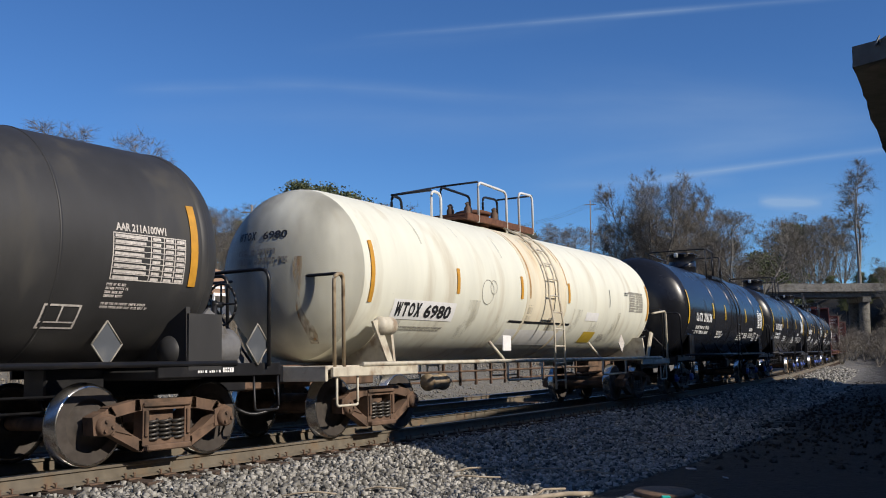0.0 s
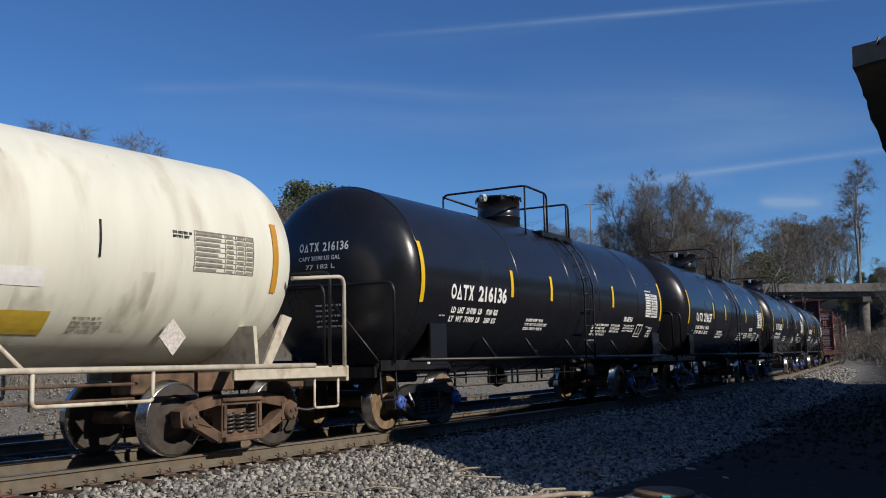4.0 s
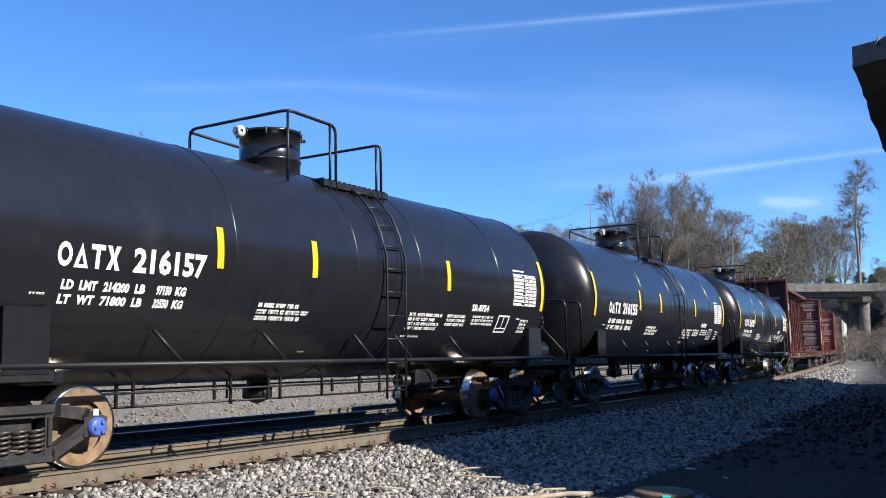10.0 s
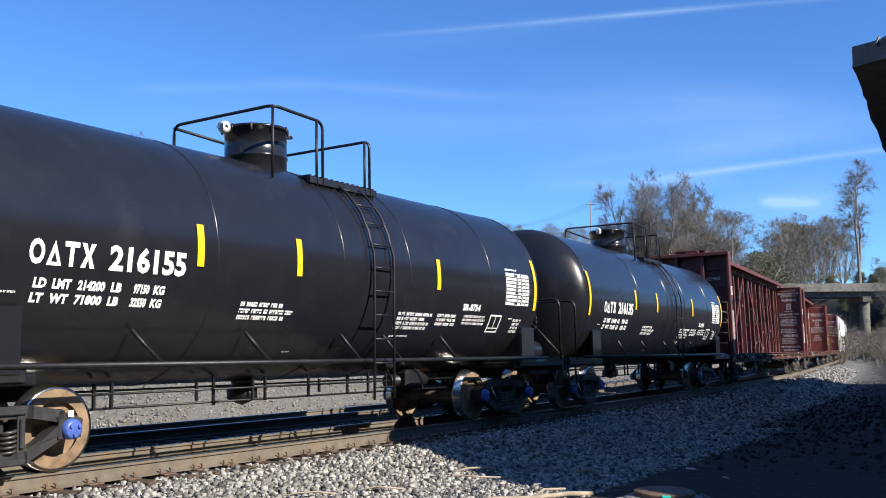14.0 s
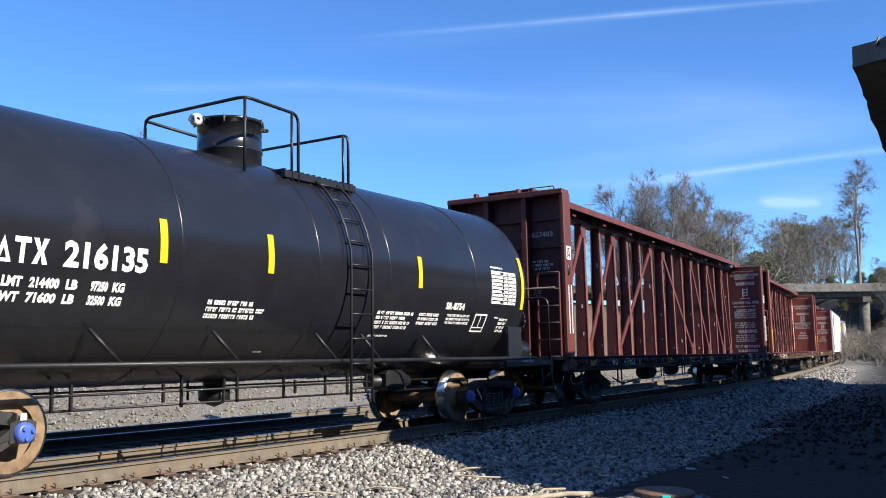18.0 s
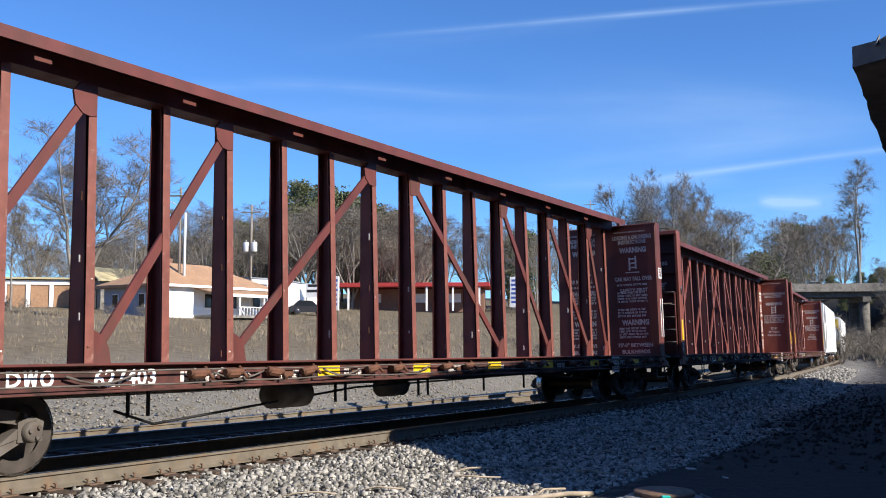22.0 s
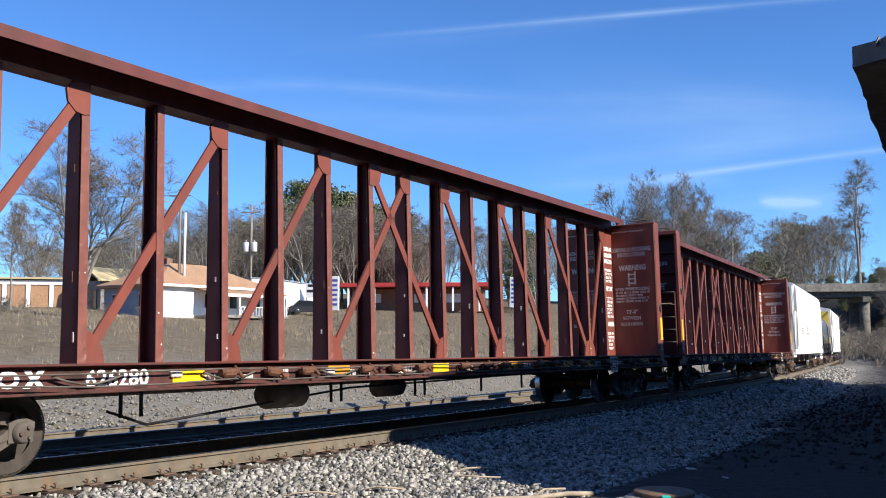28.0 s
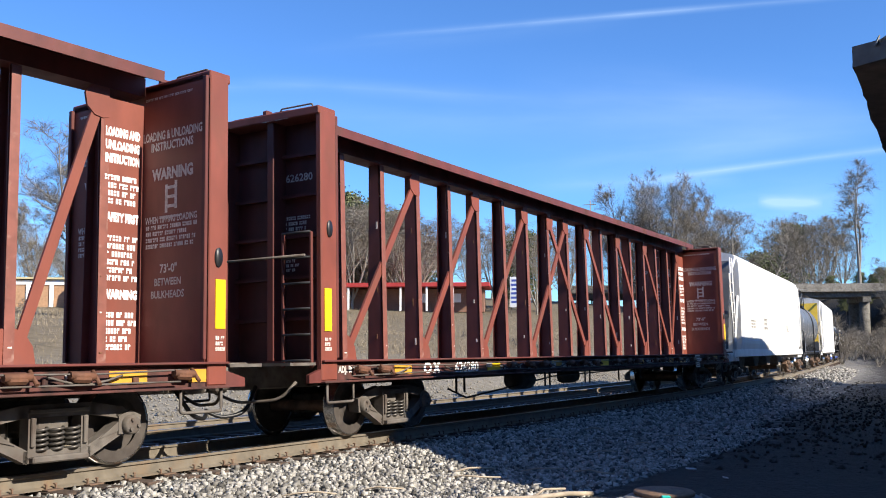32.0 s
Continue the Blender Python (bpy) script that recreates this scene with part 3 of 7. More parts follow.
stones("rubble", 9000, (-14, 45), (-14.5, -8.0), .04, 9, "pale rubble and dirt lumps on the bank behind the tracks", "bank")
stones("ballast", 3000, (20, 70), (.95, 3.5), .07, 7, "sunlit ballast along the far stretch of track")
stones("soil", 6000, (-2, 40), (4.0, 12.0), .045, 8, "clods on the bare soil, coloured dark for the shade", "dirt")

# ---- the concrete slab overhead ----
C0 = Vector((5.34, 12.12, 0))
E1, E2 = Vector((.47, .8827, 0)), Vector((.567, -.8237, 0))


def build_slab():
    bm = BM()
    zt, zb = 5.32, 5.05
    far = C0 + E1 * 26
    # unseen wing past far, added so its shadow covers the ground at right
    pts = [C0, far, far + Vector((9.5, 10.2, 0)), far + Vector((9.5, 10.2, 0)) + E2 * 26, C0 + E2 * 30]
    low = [bm.verts.new((p.x, p.y, zb)) for p in pts]
    top = [bm.verts.new((p.x, p.y, zt)) for p in pts]
    bm.faces.new(low)
    bm.faces.new(top[::-1])
    for i in range(5):
        bm.faces.new((low[i], top[i], top[(i + 1) % 5], low[(i + 1) % 5]))
    bmesh.ops.recalc_face_normals(bm, faces=bm.faces)
    bmesh.ops.subdivide_edges(bm, edges=bm.edges[:], cuts=60)
    for v in bm.verts:
        v.co += noise.noise_vector(v.co * 2.3) * .035
    root = thing("bridge_slab", None, None, None, "weathered concrete bridge slab overhead with a broken edge", "bridge")
    part("deck", bm, M["concrete_dark"], root, "stained concrete deck with a chipped pale edge")
    rr = random.Random(2)
    for k in range(9):
        bm = BM()
        p = C0 + E2 * (.25 + (k + rr.uniform(-.4, .4)) * .26) + E1 * .05
        box(bm, (p.x, p.y, 5.32), (rr.uniform(.08, .24), rr.uniform(.06, .13), rr.uniform(.02, .06)), rot=Euler((rr.random(), rr.random(), rr.random() * 6)).to_matrix().to_4x4(), bevel=.02)
        part("concrete_chunk", bm, M["concrete"], root)
    for a, b in ((2, 10), (9, 10.5), (16, 10.5), (22, 11), (4, 24), (20, 24)):
        p = C0 + E1 * a + E2 * b
        g = ground_at(p.x, p.y)
        bm = BM()
        lathe(bm, [(g - .4, 0), (g - .4, .5), (5.05, .5), (5.05, 0)], "z", 20, origin=(p.x, p.y, 0))
        part("column", bm, M["concrete_dark"], root, "round concrete column")
    bm = BM()       # unseen wall added under the deck to keep skylight off the ground
    a, b = C0 + E2 * 13.5 - E1 * 2, C0 + E2 * 13.5 + E1 * 30
    side = Vector((-E1.y, E1.x, 0)) * -.8
    low = [bm.verts.new((p.x, p.y, -2)) for p in (a, b, b + side, a + side)]
    top = [bm.verts.new((p.x, p.y, 5.04)) for p in (a, b, b + side, a + side)]
    bm.faces.new(low)
    bm.faces.new(top)
    for i in range(4):
        bm.faces.new((low[i], low[(i + 1) % 4], top[(i + 1) % 4], top[i]))
    bmesh.ops.recalc_face_normals(bm, faces=bm.faces)
    part("abutment", bm, M["concrete_dark"], root, "unseen concrete wall added to block skylight")
    return root


build_slab()

def build_manhole():
    """A concrete riser ring with an iron cover, on the ground in the foreground."""
    x, y = 2.5, 11.0
    z = ground_at(x, y) - .07
    root = thing("manhole", None, None, pose(x, y, z + .1), "squat concrete manhole ring with a rusty iron cover", "manhole")
    bm = BM()
    lathe(bm, [(-.2, .5), (.02, .5), (.07, .46), (.1, .37), (.1, .3), (-.2, .3)], "z", 28)
    for v in bm.verts:
        v.co += noise.noise_vector(v.co * 6) * .02
    part("ring", bm, M["concrete"], root, "chipped pale concrete ring")
    bm = BM()
    lathe(bm, [(.1, 0), (.1, .34), (.135, .345), (.15, .33), (.15, 0)], "z", 28)
    part("cover", bm, M["iron"], root, "rusty round iron cover")
    bm = BM()
    box(bm, (-.06, -.34, .11), (.1, .05, .07), bevel=.01)
    box(bm, (-.05, -.38, .06), (.07, .04, .1), bevel=.01, rot=Euler((0, .3, .2)).to_matrix().to_4x4())
    part("tag", bm, M["teal"], root, "bright teal plastic tag")
    for k in range(7):
        bm = BM()
        rr = random.Random(k)
        a = rr.uniform(2.6, 6.8)
        box(bm, (.55 * math.cos(a), .5 * math.sin(a), .02), (rr.uniform(.08, .2), rr.uniform(.06, .14), .08), rot=Euler((rr.random() * .5, rr.random() * .5, a)).to_matrix().to_4x4(), bevel=.015)
        part("rubble", bm, M["concrete"], root, "chip of broken concrete")


build_manhole()

# a bleached branch on the stones in front
bm = BM()
pipe(bm, [(-.9, -.2, .05), (-.4, -.03, .08), (.1, .08, .06), (.55, .12, .09), (.9, .3, .05)], .03, 7)
pipe(bm, [(.1, .08, .06), (.3, .3, .12), (.6, .42, .1)], .016, 6)
thing("branch", bm, M["log"], pose(.95, 11.2, ground_at(.95, 11.2), 0, 0, 10), "bleached dead branch lying on the ballast", "branch")


rr = random.Random(12)
for k in range(16):
    s0, u0 = rr.uniform(-9, 3), rr.uniform(2.0, 4.6)
    p = on_track(s0, u0, 0)
    bm = BM()
    l = rr.uniform(.12, .45)
    pipe(bm, [(-l, 0, .02), (-l * .3, rr.uniform(-.06, .06), .05), (l * .4, rr.uniform(-.06, .06), .04), (l, rr.uniform(-.1, .1), .02)], rr.uniform(.008, .018), 5)
    thing("stick", bm, M["log"], pose(p.x, p.y, ground_at(p.x, p.y) + .05, 0, 0, rr.uniform(-50, 40)), "short dry stick lying on the ballast", "stick")
for k, (sx, sy) in enumerate(((3.55, 13.9), (3.75, 12.9), (2.2, 13.2), (1.2, 12.4))):
    bm = BM()
    box(bm, (0, 0, .02), (.16 - .02 * k, .07, .015), bevel=.004)
    thing("scrap", bm, M["offwhite"], pose(sx, sy, ground_at(sx, sy) + .05, 8, 5, 30 + 50 * k), "pale scrap of litter on the ground", "litter")


# ---- far road bridge ----
def build_road_bridge():
    """A low concrete road bridge that crosses over the line far off."""
    root = thing("road_bridge", None, None, pose(66.5, 165, 0, 0, 0, -7), "concrete road bridge over the railway, in shade", "bridge")
    bm = BM()
    box(bm, (0, 0, 9.55), (90, 9, .5), bevel=.05)
    part("deck", bm, M["concrete"], root, "grey concrete deck")
    for y in (-4.3, 4.3):
        bm = BM()
        box(bm, (0, y, 10.25), (90, .25, .9), bevel=.03)
        part("parapet", bm, M["concrete"], root)
    for k in range(5):
        bm = BM()
        box(bm, (0, -3.6 + 1.8 * k, 8.85), (90, .45, .9))
        part("girder", bm, M["concrete_dark"], root)
    for x in (-16, 5.2, 26):
        bm = BM()
        box(bm, (x, 0, 8.0), (1.4, 9, .9), bevel=.05)
        part("pier_cap", bm, M["concrete_dark"], root)
        for y in (-3, 3):
            bm = BM()
            lathe(bm, [(-4, 0), (-4, .85), (7.6, .85), (7.6, 0)], "z", 16, origin=(x, y, 0))
            part("pier", bm, M["concrete_dark"], root, "round concrete pier")
    return root


build_road_bridge()


def build_road_car(label, paint, x, y, z, turn, van=False):
    root = thing("car", None, None, pose(x, y, z, 0, 0, turn), label, "car")
    bm = BM()
    prism(bm, [(-2.2, .3), (2.2, .3), (2.25, .65), (1.9, .85), (1.1, .92), (-1.9, .95), (-2.25, .8)], -.85, .85, "y")
    part("body", bm, paint, root)
    bm = BM()
    prism(bm, [(-1.8, .93), (1.0, .9), (.4, 1.45), (-1.2, 1.48)] if not van else [(-2.1, .93), (1.4, .9), (.9, 1.8), (-2.0, 1.85)], -.75, .75, "y")
    part("cabin", bm, M["window"], root, "dark glazed cabin")
    bm = BM()
    box(bm, (-.4, 0, 1.5 if not van else 1.86), (1.5 if not van else 2.8, 1.4, .06), bevel=.02)
    part("roof", bm, paint, root)
    for wx in (-1.35, 1.35):
        for wy in (-.86, .86):
            bm = BM()
            lathe(bm, [(-.1, 0), (-.1, .3), (-.08, .33), (.08, .33), (.1, .3), (.1, 0)], "y", 14, origin=(wx, wy, .33))
            part("wheel", bm, M["car_dark"], root, "black tyre")
    return root


# ---- trees ----
def trunk_and_crown(name, vs, fs, mi, wood, leaf):
    """Two meshes out of one growth: the wood, and the fine crown."""
    out = []
    for which, mt in ((0, wood), (1, leaf)):
        used, faces = {}, []
        for f, m in zip(fs, mi):
            if m == which:
                faces.append(tuple(used.setdefault(i, len(used)) for i in f))
        out.append(raw_mesh(name + ("_trunk", "_crown")[which], [vs[i] for i in used], faces, mt, which == 0))
    return out


def tree_mesh(name, seed, height, stems=1, split=.2, open_angle=.5, first=.25, limbs=9, reach=.45, fine=5, mats=("bark", "twig"), rise=.5, wander=.12, thick=.014, dome=1.0):
    """A bare tree: one or more stems, or a trunk that splits into them at a share of the height; limbs that bend
    upwards, side branches, and fine twigs at the ends. reach: a limb's length as a share of the height."""
    rr = random.Random(seed)
    vs, fs, mi = [], [], []

    def tube(pts, r0, r1, seg, mat):
        i0 = len(vs)
        n = len(pts)
        for j, c in enumerate(pts):
            d = (pts[min(j + 1, n - 1)] - pts[max(j - 1, 0)]).normalized()
            up = Vector((0, 0, 1)) if abs(d.z) < .9 else Vector((1, 0, 0))
            a = d.cross(up).normalized()
            b = a.cross(d)
            r = r0 + (r1 - r0) * j / (n - 1)
            for k in range(seg):
                an = k * 2 * math.pi / seg
                vs.append(tuple(c + (a * math.cos(an) + b * math.sin(an)) * r))
        for j in range(n - 1):
            for k in range(seg):
                fs.append((i0 + j * seg + k, i0 + j * seg + (k + 1) % seg, i0 + (j + 1) * seg + (k + 1) % seg, i0 + (j + 1) * seg + k))
                mi.append(mat)

    def path(p, d, length, n, bend, lift):
        pts = [p.copy()]
        for _ in range(n):
            d = (d + Vector((rr.gauss(0, 1), rr.gauss(0, 1), rr.gauss(0, .6))) * bend + Vector((0, 0, lift))).normalized()
            pts.append(pts[-1] + d * length / n)
        return pts

    def at(pts, f):
        f *= len(pts) - 1
        k = min(int(f), len(pts) - 2)
        return pts[k].lerp(pts[k + 1], f - k), (pts[k + 1] - pts[k]).normalized()

    def aside(d, angle):
        v = Vector((rr.gauss(0, 1), rr.gauss(0, 1), rr.gauss(0, .7)))
        v = (v - d * v.dot(d)).normalized()
        return (d * math.cos(angle) + v * math.sin(angle)).normalized()

    def shoots(pts, length, r, lev):
        """Side growth on a limb: branches, then twigs, then sprays."""
        count = {1: fine + 2, 2: fine + 1, 3: 8}[lev]
        for k in range(count):
            f = rr.uniform(.1, 1.0) if k else 1.0
            p, d = at(pts, f)
            sub = length * rr.uniform(.4, .75) * (1.15 - .5 * f)
            if lev == 3:
                tip = p + aside(d, rr.uniform(.4, 1.3)) * max(sub, .95) * rr.uniform(.6, 1.5)
                i = len(vs)
                w = Vector((rr.gauss(0, 1), rr.gauss(0, 1), rr.gauss(0, .5))).normalized() * .016
                vs.extend((tuple(p - w), tuple(p + w), tuple(tip)))
                fs.append((i, i + 1, i + 2))
                mi.append(1)
                continue
            nd = aside(d, rr.uniform(.35, 1.0))
            if nd.z < -.2:
                nd.z *= -.3
            q = path(p, nd.normalized(), sub, 3 if lev < 2 else 2, .18, .07)
            r0 = max(r * (.55 - .25 * f), .011)
            tube(q, r0, max(r0 * .4, .007), 4 if lev == 1 else 3, 0 if lev == 1 else 1)
            if lev < 3:
                shoots(q, sub, r0, lev + 1)

    r = height * thick
    heads = []
    if split > 0:
        trunk = path(Vector((0, 0, -.3)), Vector((rr.gauss(0, .05), rr.gauss(0, .05), 1)), height * split + .3, 4, .03, .05)
        tube(trunk, r * 1.15, r * .9, 8, 0)
        heads = [(trunk[-1], r * .75)] * stems
    else:
        for k in range(stems):
            heads.append((Vector((rr.gauss(0, .35), rr.gauss(0, .35), -.3)), r * rr.uniform(.7, 1)))
    for k, (p, rs) in enumerate(heads):
        an = 2 * math.pi * (k + rr.uniform(-.3, .3)) / max(stems, 1)
        tilt = 0.04 if stems == 1 else open_angle * rr.uniform(.45, 1.1)
        d = Vector((math.cos(an) * math.sin(tilt), math.sin(an) * math.sin(tilt), math.cos(tilt)))
        length = height * (1 - split) * rr.uniform(.85, 1.02)
        stem = path(p, d, length, 8, wander * .6, .05)
        tube(stem, rs, rs * .15, 6, 0)
        for j in range(limbs):
            f = first + (1 - first) * ((j + rr.random()) / limbs) ** .75
            q, dd = at(stem, min(f, 1))
            sub = height * reach * rr.uniform(.6, 1.1) * (math.sin(min(1, max(0, 1.12 - f)) * 1.75) * .7 + .32)
            limb = path(q, aside(dd, rr.uniform(.6, 1.15)), sub, 5, wander, rise * .2)
            r0 = max(rs * (.55 - .35 * f), .02)
            tube(limb, r0, r0 * .25, 5, 0)
            shoots(limb, sub, r0, 1)
    knee = height * .62                # a rounded top where dome is below 1
    vs = [(x, y, z if z < knee else knee + (z - knee) * dome) for x, y, z in vs]
    top = max(v[2] for v in vs)
    k = height / top
    return trunk_and_crown(name, [(x * k, y * k, z * k) for x, y, z in vs], fs, mi, M[mats[0]], M[mats[1]])


def pine_mesh(name, seed, height, width, start=.3):
    """An evergreen: trunk, whorls of limbs, and tufts of needles with gaps between."""
    rr = random.Random(seed)
    vs, fs, mi = [], [], []

    def tri(c, n, r):
        a = n.cross(Vector((0, 0, 1)))
        a = a.normalized() if a.length > .01 else Vector((1, 0, 0))
        b = n.cross(a).normalized()
        i = len(vs)
        t = rr.uniform(0, 6.28)
        for k in range(3):
            an = t + k * 2.1
            vs.append(tuple(c + (a * math.cos(an) + b * math.sin(an)) * r * rr.uniform(.6, 1.3)))
        fs.append((i, i + 1, i + 2))
        mi.append(1)
    i = 0
    for k in range(6):
        vs.append((height * .014 * math.cos(k), height * .014 * math.sin(k), -.3))
        vs.append((height * .004 * math.cos(k), height * .004 * math.sin(k), height * .97))
    for k in range(6):
        fs.append((2 * k, 2 * ((k + 1) % 6), 2 * ((k + 1) % 6) + 1, 2 * k + 1))
        mi.append(0)
    for _ in range(int(90 + height * 3)):
        h = rr.uniform(start, 1.0)
        prof = math.sin(min(1, (1 - h) / (1 - start) * 1.15 + .12) * 1.9) * .5 + .1
        a = rr.uniform(0, 6.283)
        reach = width * prof * rr.uniform(.5, 1.1)
        tip = Vector((math.cos(a) * reach, math.sin(a) * reach, height * h + rr.uniform(-.3, .5)))
        for _ in range(95):
            t = rr.uniform(.35, 1.08)
            c = Vector((tip.x * t, tip.y * t, tip.z)) + Vector((rr.gauss(0, 1), rr.gauss(0, 1), rr.gauss(0, .6))) * width * .1
            tri(c, Vector((rr.gauss(0, 1), rr.gauss(0, 1), rr.gauss(.6, 1))).normalized(), width * .028)
    return trunk_and_crown(name, vs, fs, mi, M["bark"], M["pine"])


TREES = {}


def tree(mesh_key, x, y, scale, label, category="tree", turn=0.0, sz=None):
    name = "pine_tree" if "pine" in mesh_key else "bush" if mesh_key == "bush" else "bare_tree"
    wide = {"bigleft": 1.45, "round": .72, "wide": .72, "back": .85, "sparse": 1.5, "oak": 1.0}.get(mesh_key, 1.0)
    root = thing(name, None, None, pose(x, y, ground_at(x, y) - .1, 0, 0, turn) @ Matrix.Diagonal((scale * wide, scale * wide, sz or scale, 1)), label, category, "trees behind the railway")
    part("stem" if name == "bush" else "trunk", TREES[mesh_key][0], None, root)
    part("crown", TREES[mesh_key][1], None, root)
    return root


TREES["tall"] = tree_mesh("tall_tree", 11, 20, 2, .16, .2, .2, 10, .26, 5)
TREES["round"] = tree_mesh("round_tree", 23, 16, 6, .1, .6, .06, 6, .4, 5, dome=.5)
TREES["wide"] = tree_mesh("wide_tree", 37, 16, 7, .08, .74, .06, 6, .38, 5, dome=.45)
TREES["slim"] = tree_mesh("slim_tree", 41, 20, 1, .08, 0, .3, 19, .17, 5)
TREES["bush"] = tree_mesh("bush", 53, 5, 7, 0, .7, .15, 2, .4, 2)
TREES["pine"] = pine_mesh("pine", 3, 18, 7, .28)
TREES["pine_b"] = pine_mesh("pine_b", 8, 15, 8, .18)
TREES["oak"] = tree_mesh("oak_tree", 29, 20, 7, .14, .5, .12, 15, .24, 4, rise=.75, wander=.1)
TREES["sparse"] = tree_mesh("sparse_tree", 61, 20, 2, .22, .07, .25, 17, .1, 2, rise=.6, wander=.07, thick=.009)
TREES["back"] = tree_mesh("back_tree", 91, 12, 6, .08, .6, .06, 5, .38, 3, dome=.5)
TREES["bigleft"] = tree_mesh("bigleft_tree", 71, 20, 4, .06, .26, .34, 15, .27, 4, wander=.13)


def bearing(px, depth):
    return (px - 784) / 1685.0 * depth


def trees():
    T = "bare grey-brown winter tree with fine twigs"
    for px, d, key, sc, turn in ((140, 62, "bigleft", .66, 20), (20, 80, "slim", .5, 60), (235, 105, "round", .75, 10), (370, 110, "round", .78, 200), (60, 130, "wide", .8, 100), (330, 140, "wide", .9, 150)):
        tree(key, bearing(px, d), d, sc, T, turn=turn)
    for px, d, key, sc, turn in ((425, 130, "pine", .62, 0), (525, 135, "pine", .95, 50), (605, 140, "pine_b", 1.05, 120), (575, 150, "pine", 1.0, 220), (655, 140, "pine_b", .95, 170), (705, 145, "pine_b", .9, 20), (760, 160, "pine", .5, 90),
                                 (925, 135, "pine_b", .72, 30), (480, 145, "pine_b", .8, 300), (255, 150, "pine_b", .5, 40), (180, 155, "pine_b", .55, 80), (1345, 190, "pine_b", 1.3, 10), (1328, 195, "pine_b", 1.15, 70), (1405, 235, "pine_b", 1.22, 20), (1372, 195, "pine_b", 1.05, 130)):
        tree(key, bearing(px, d), d, sc, "dark green pine tree with a ragged crown", turn=turn)
    for px, d, key, sc, turn in ((640, 132, "round", .95, 30), (560, 128, "wide", .85, 77), (690, 132, "round", .9, 140), (830, 150, "round", .9, 10), (790, 160, "wide", .75, 50), (870, 165, "wide", .85, 130), (950, 120, "wide", .7, 20), (1000, 125, "round", .8, 60), (450, 125, "round", .7, 90), (500, 132, "round", .85, 20), (600, 126, "round", .9, 250), (670, 126, "wide", .85, 290), (720, 135, "round", .8, 190), (740, 150, "wide", .7, 10), (900, 140, "round", .75, 310), (300, 135, "round", .6, 10), (200, 130, "round", .6, 130), (400, 150, "wide", .7, 33)):
        tree(key, bearing(px, d), d, sc, T, turn=turn)
    for px, d, key, sc, turn in ((1105, 152, "oak", .8, 10), (1158, 150, "oak", 1.2, 70), (1212, 155, "oak", 1.12, 150), (1240, 165, "oak", .95, 250), (1310, 140, "bigleft", 1.08, 30), (1265, 165, "back", 1.3, 80), (1215, 170, "wide", 1.35, 20), (1110, 170, "back", 1.3, 50), (1285, 175, "back", 1.35, 140),
                                 (1425, 210, "round", 1.3, 40), (1468, 215, "round", 1.25, 100), (1400, 220, "round", 1.25, 160), (1448, 225, "wide", 1.3, 220), (1370, 215, "round", 1.0, 300), (1492, 220, "round", 1.0, 350),
                                 (1522, 185, "sparse", 1.42, 200), (1590, 150, "round", .9, 60)):
        tree(key, bearing(px, d), d, sc, T, turn=turn)
    rr = random.Random(77)
    for k in range(40):
        px, d = 40 + 18 * k + rr.uniform(-14, 14), rr.uniform(112, 145)
        tree("back", bearing(px, d), d, rr.uniform(.55, .85) if px < 430 else rr.uniform(.85, 1.2), T, turn=rr.uniform(0, 360))
    for k in range(14):
        px, d = 1405 + 13 * k, rr.uniform(198, 215) if k < 7 else rr.uniform(176, 190)
        tree("pine_b", bearing(px, d), d, rr.uniform(.22, .34), "dark green evergreen on the shaded bank", turn=rr.uniform(0, 360))
    for k in range(34):
        px, d = rr.uniform(1482, 1640), rr.uniform(95, 160)
        tree("bush", bearing(px, d), d, rr.uniform(.5, 1.1), "leafless brown scrub bush in winter", "bush", turn=rr.uniform(0, 360))
    for k in range(26):
        px, d = rr.uniform(1180, 1480), rr.uniform(105, 150)
        tree("bush", bearing(px, d), d, rr.uniform(.8, 1.5), "leafless brown scrub bush in winter", "bush", turn=rr.uniform(0, 360))
    for k in range(24):
        px, d = rr.uniform(-20, 1000), rr.uniform(60, 80)
        tree("bush", bearing(px, d), d, rr.uniform(.15, .3), "leafless brown scrub bush in winter", "bush", turn=rr.uniform(0, 360))


trees()


def brush():
    """Dry stalks and straw over the field beyond the tracks."""
    rng = np.random.default_rng(9)
    n = 15000
    s, u = rng.uniform(-25, 90, n), -(14 + 75 * rng.random(n) ** 1.3)
    x, y, a = np.interp(s, SG, CX), np.interp(s, SG, CY), np.interp(s, SG, TH)
    px, py, pz = x + u * np.sin(a), y - u * np.cos(a), ground_z(s, u)
    vs, fs = [], []
    for i in range(n):
        h = rng.uniform(.1, .38) * (.5 + .5 * min(1, (-u[i] - 14) / 14))
        for _ in range(6):
            an, w = rng.uniform(0, 6.28), rng.uniform(.006, .02)
            ox, oy = rng.normal(0, .2, 2)
            lx, ly = rng.normal(0, .5, 2) * h
            k = len(vs)
            c, si = math.cos(an) * w, math.sin(an) * w
            vs += [(px[i] + ox - c, py[i] + oy - si, pz[i] - .1), (px[i] + ox + c, py[i] + oy + si, pz[i] - .1), (px[i] + ox + lx, py[i] + oy + ly, pz[i] + h)]
            fs.append((k, k + 1, k + 2))
    tagged(new("dry_brush", raw_mesh("dry_brush", vs, fs, M["grass"])), "dry tan winter brush and straw covering the field", "grass", kind="stuff")


brush()


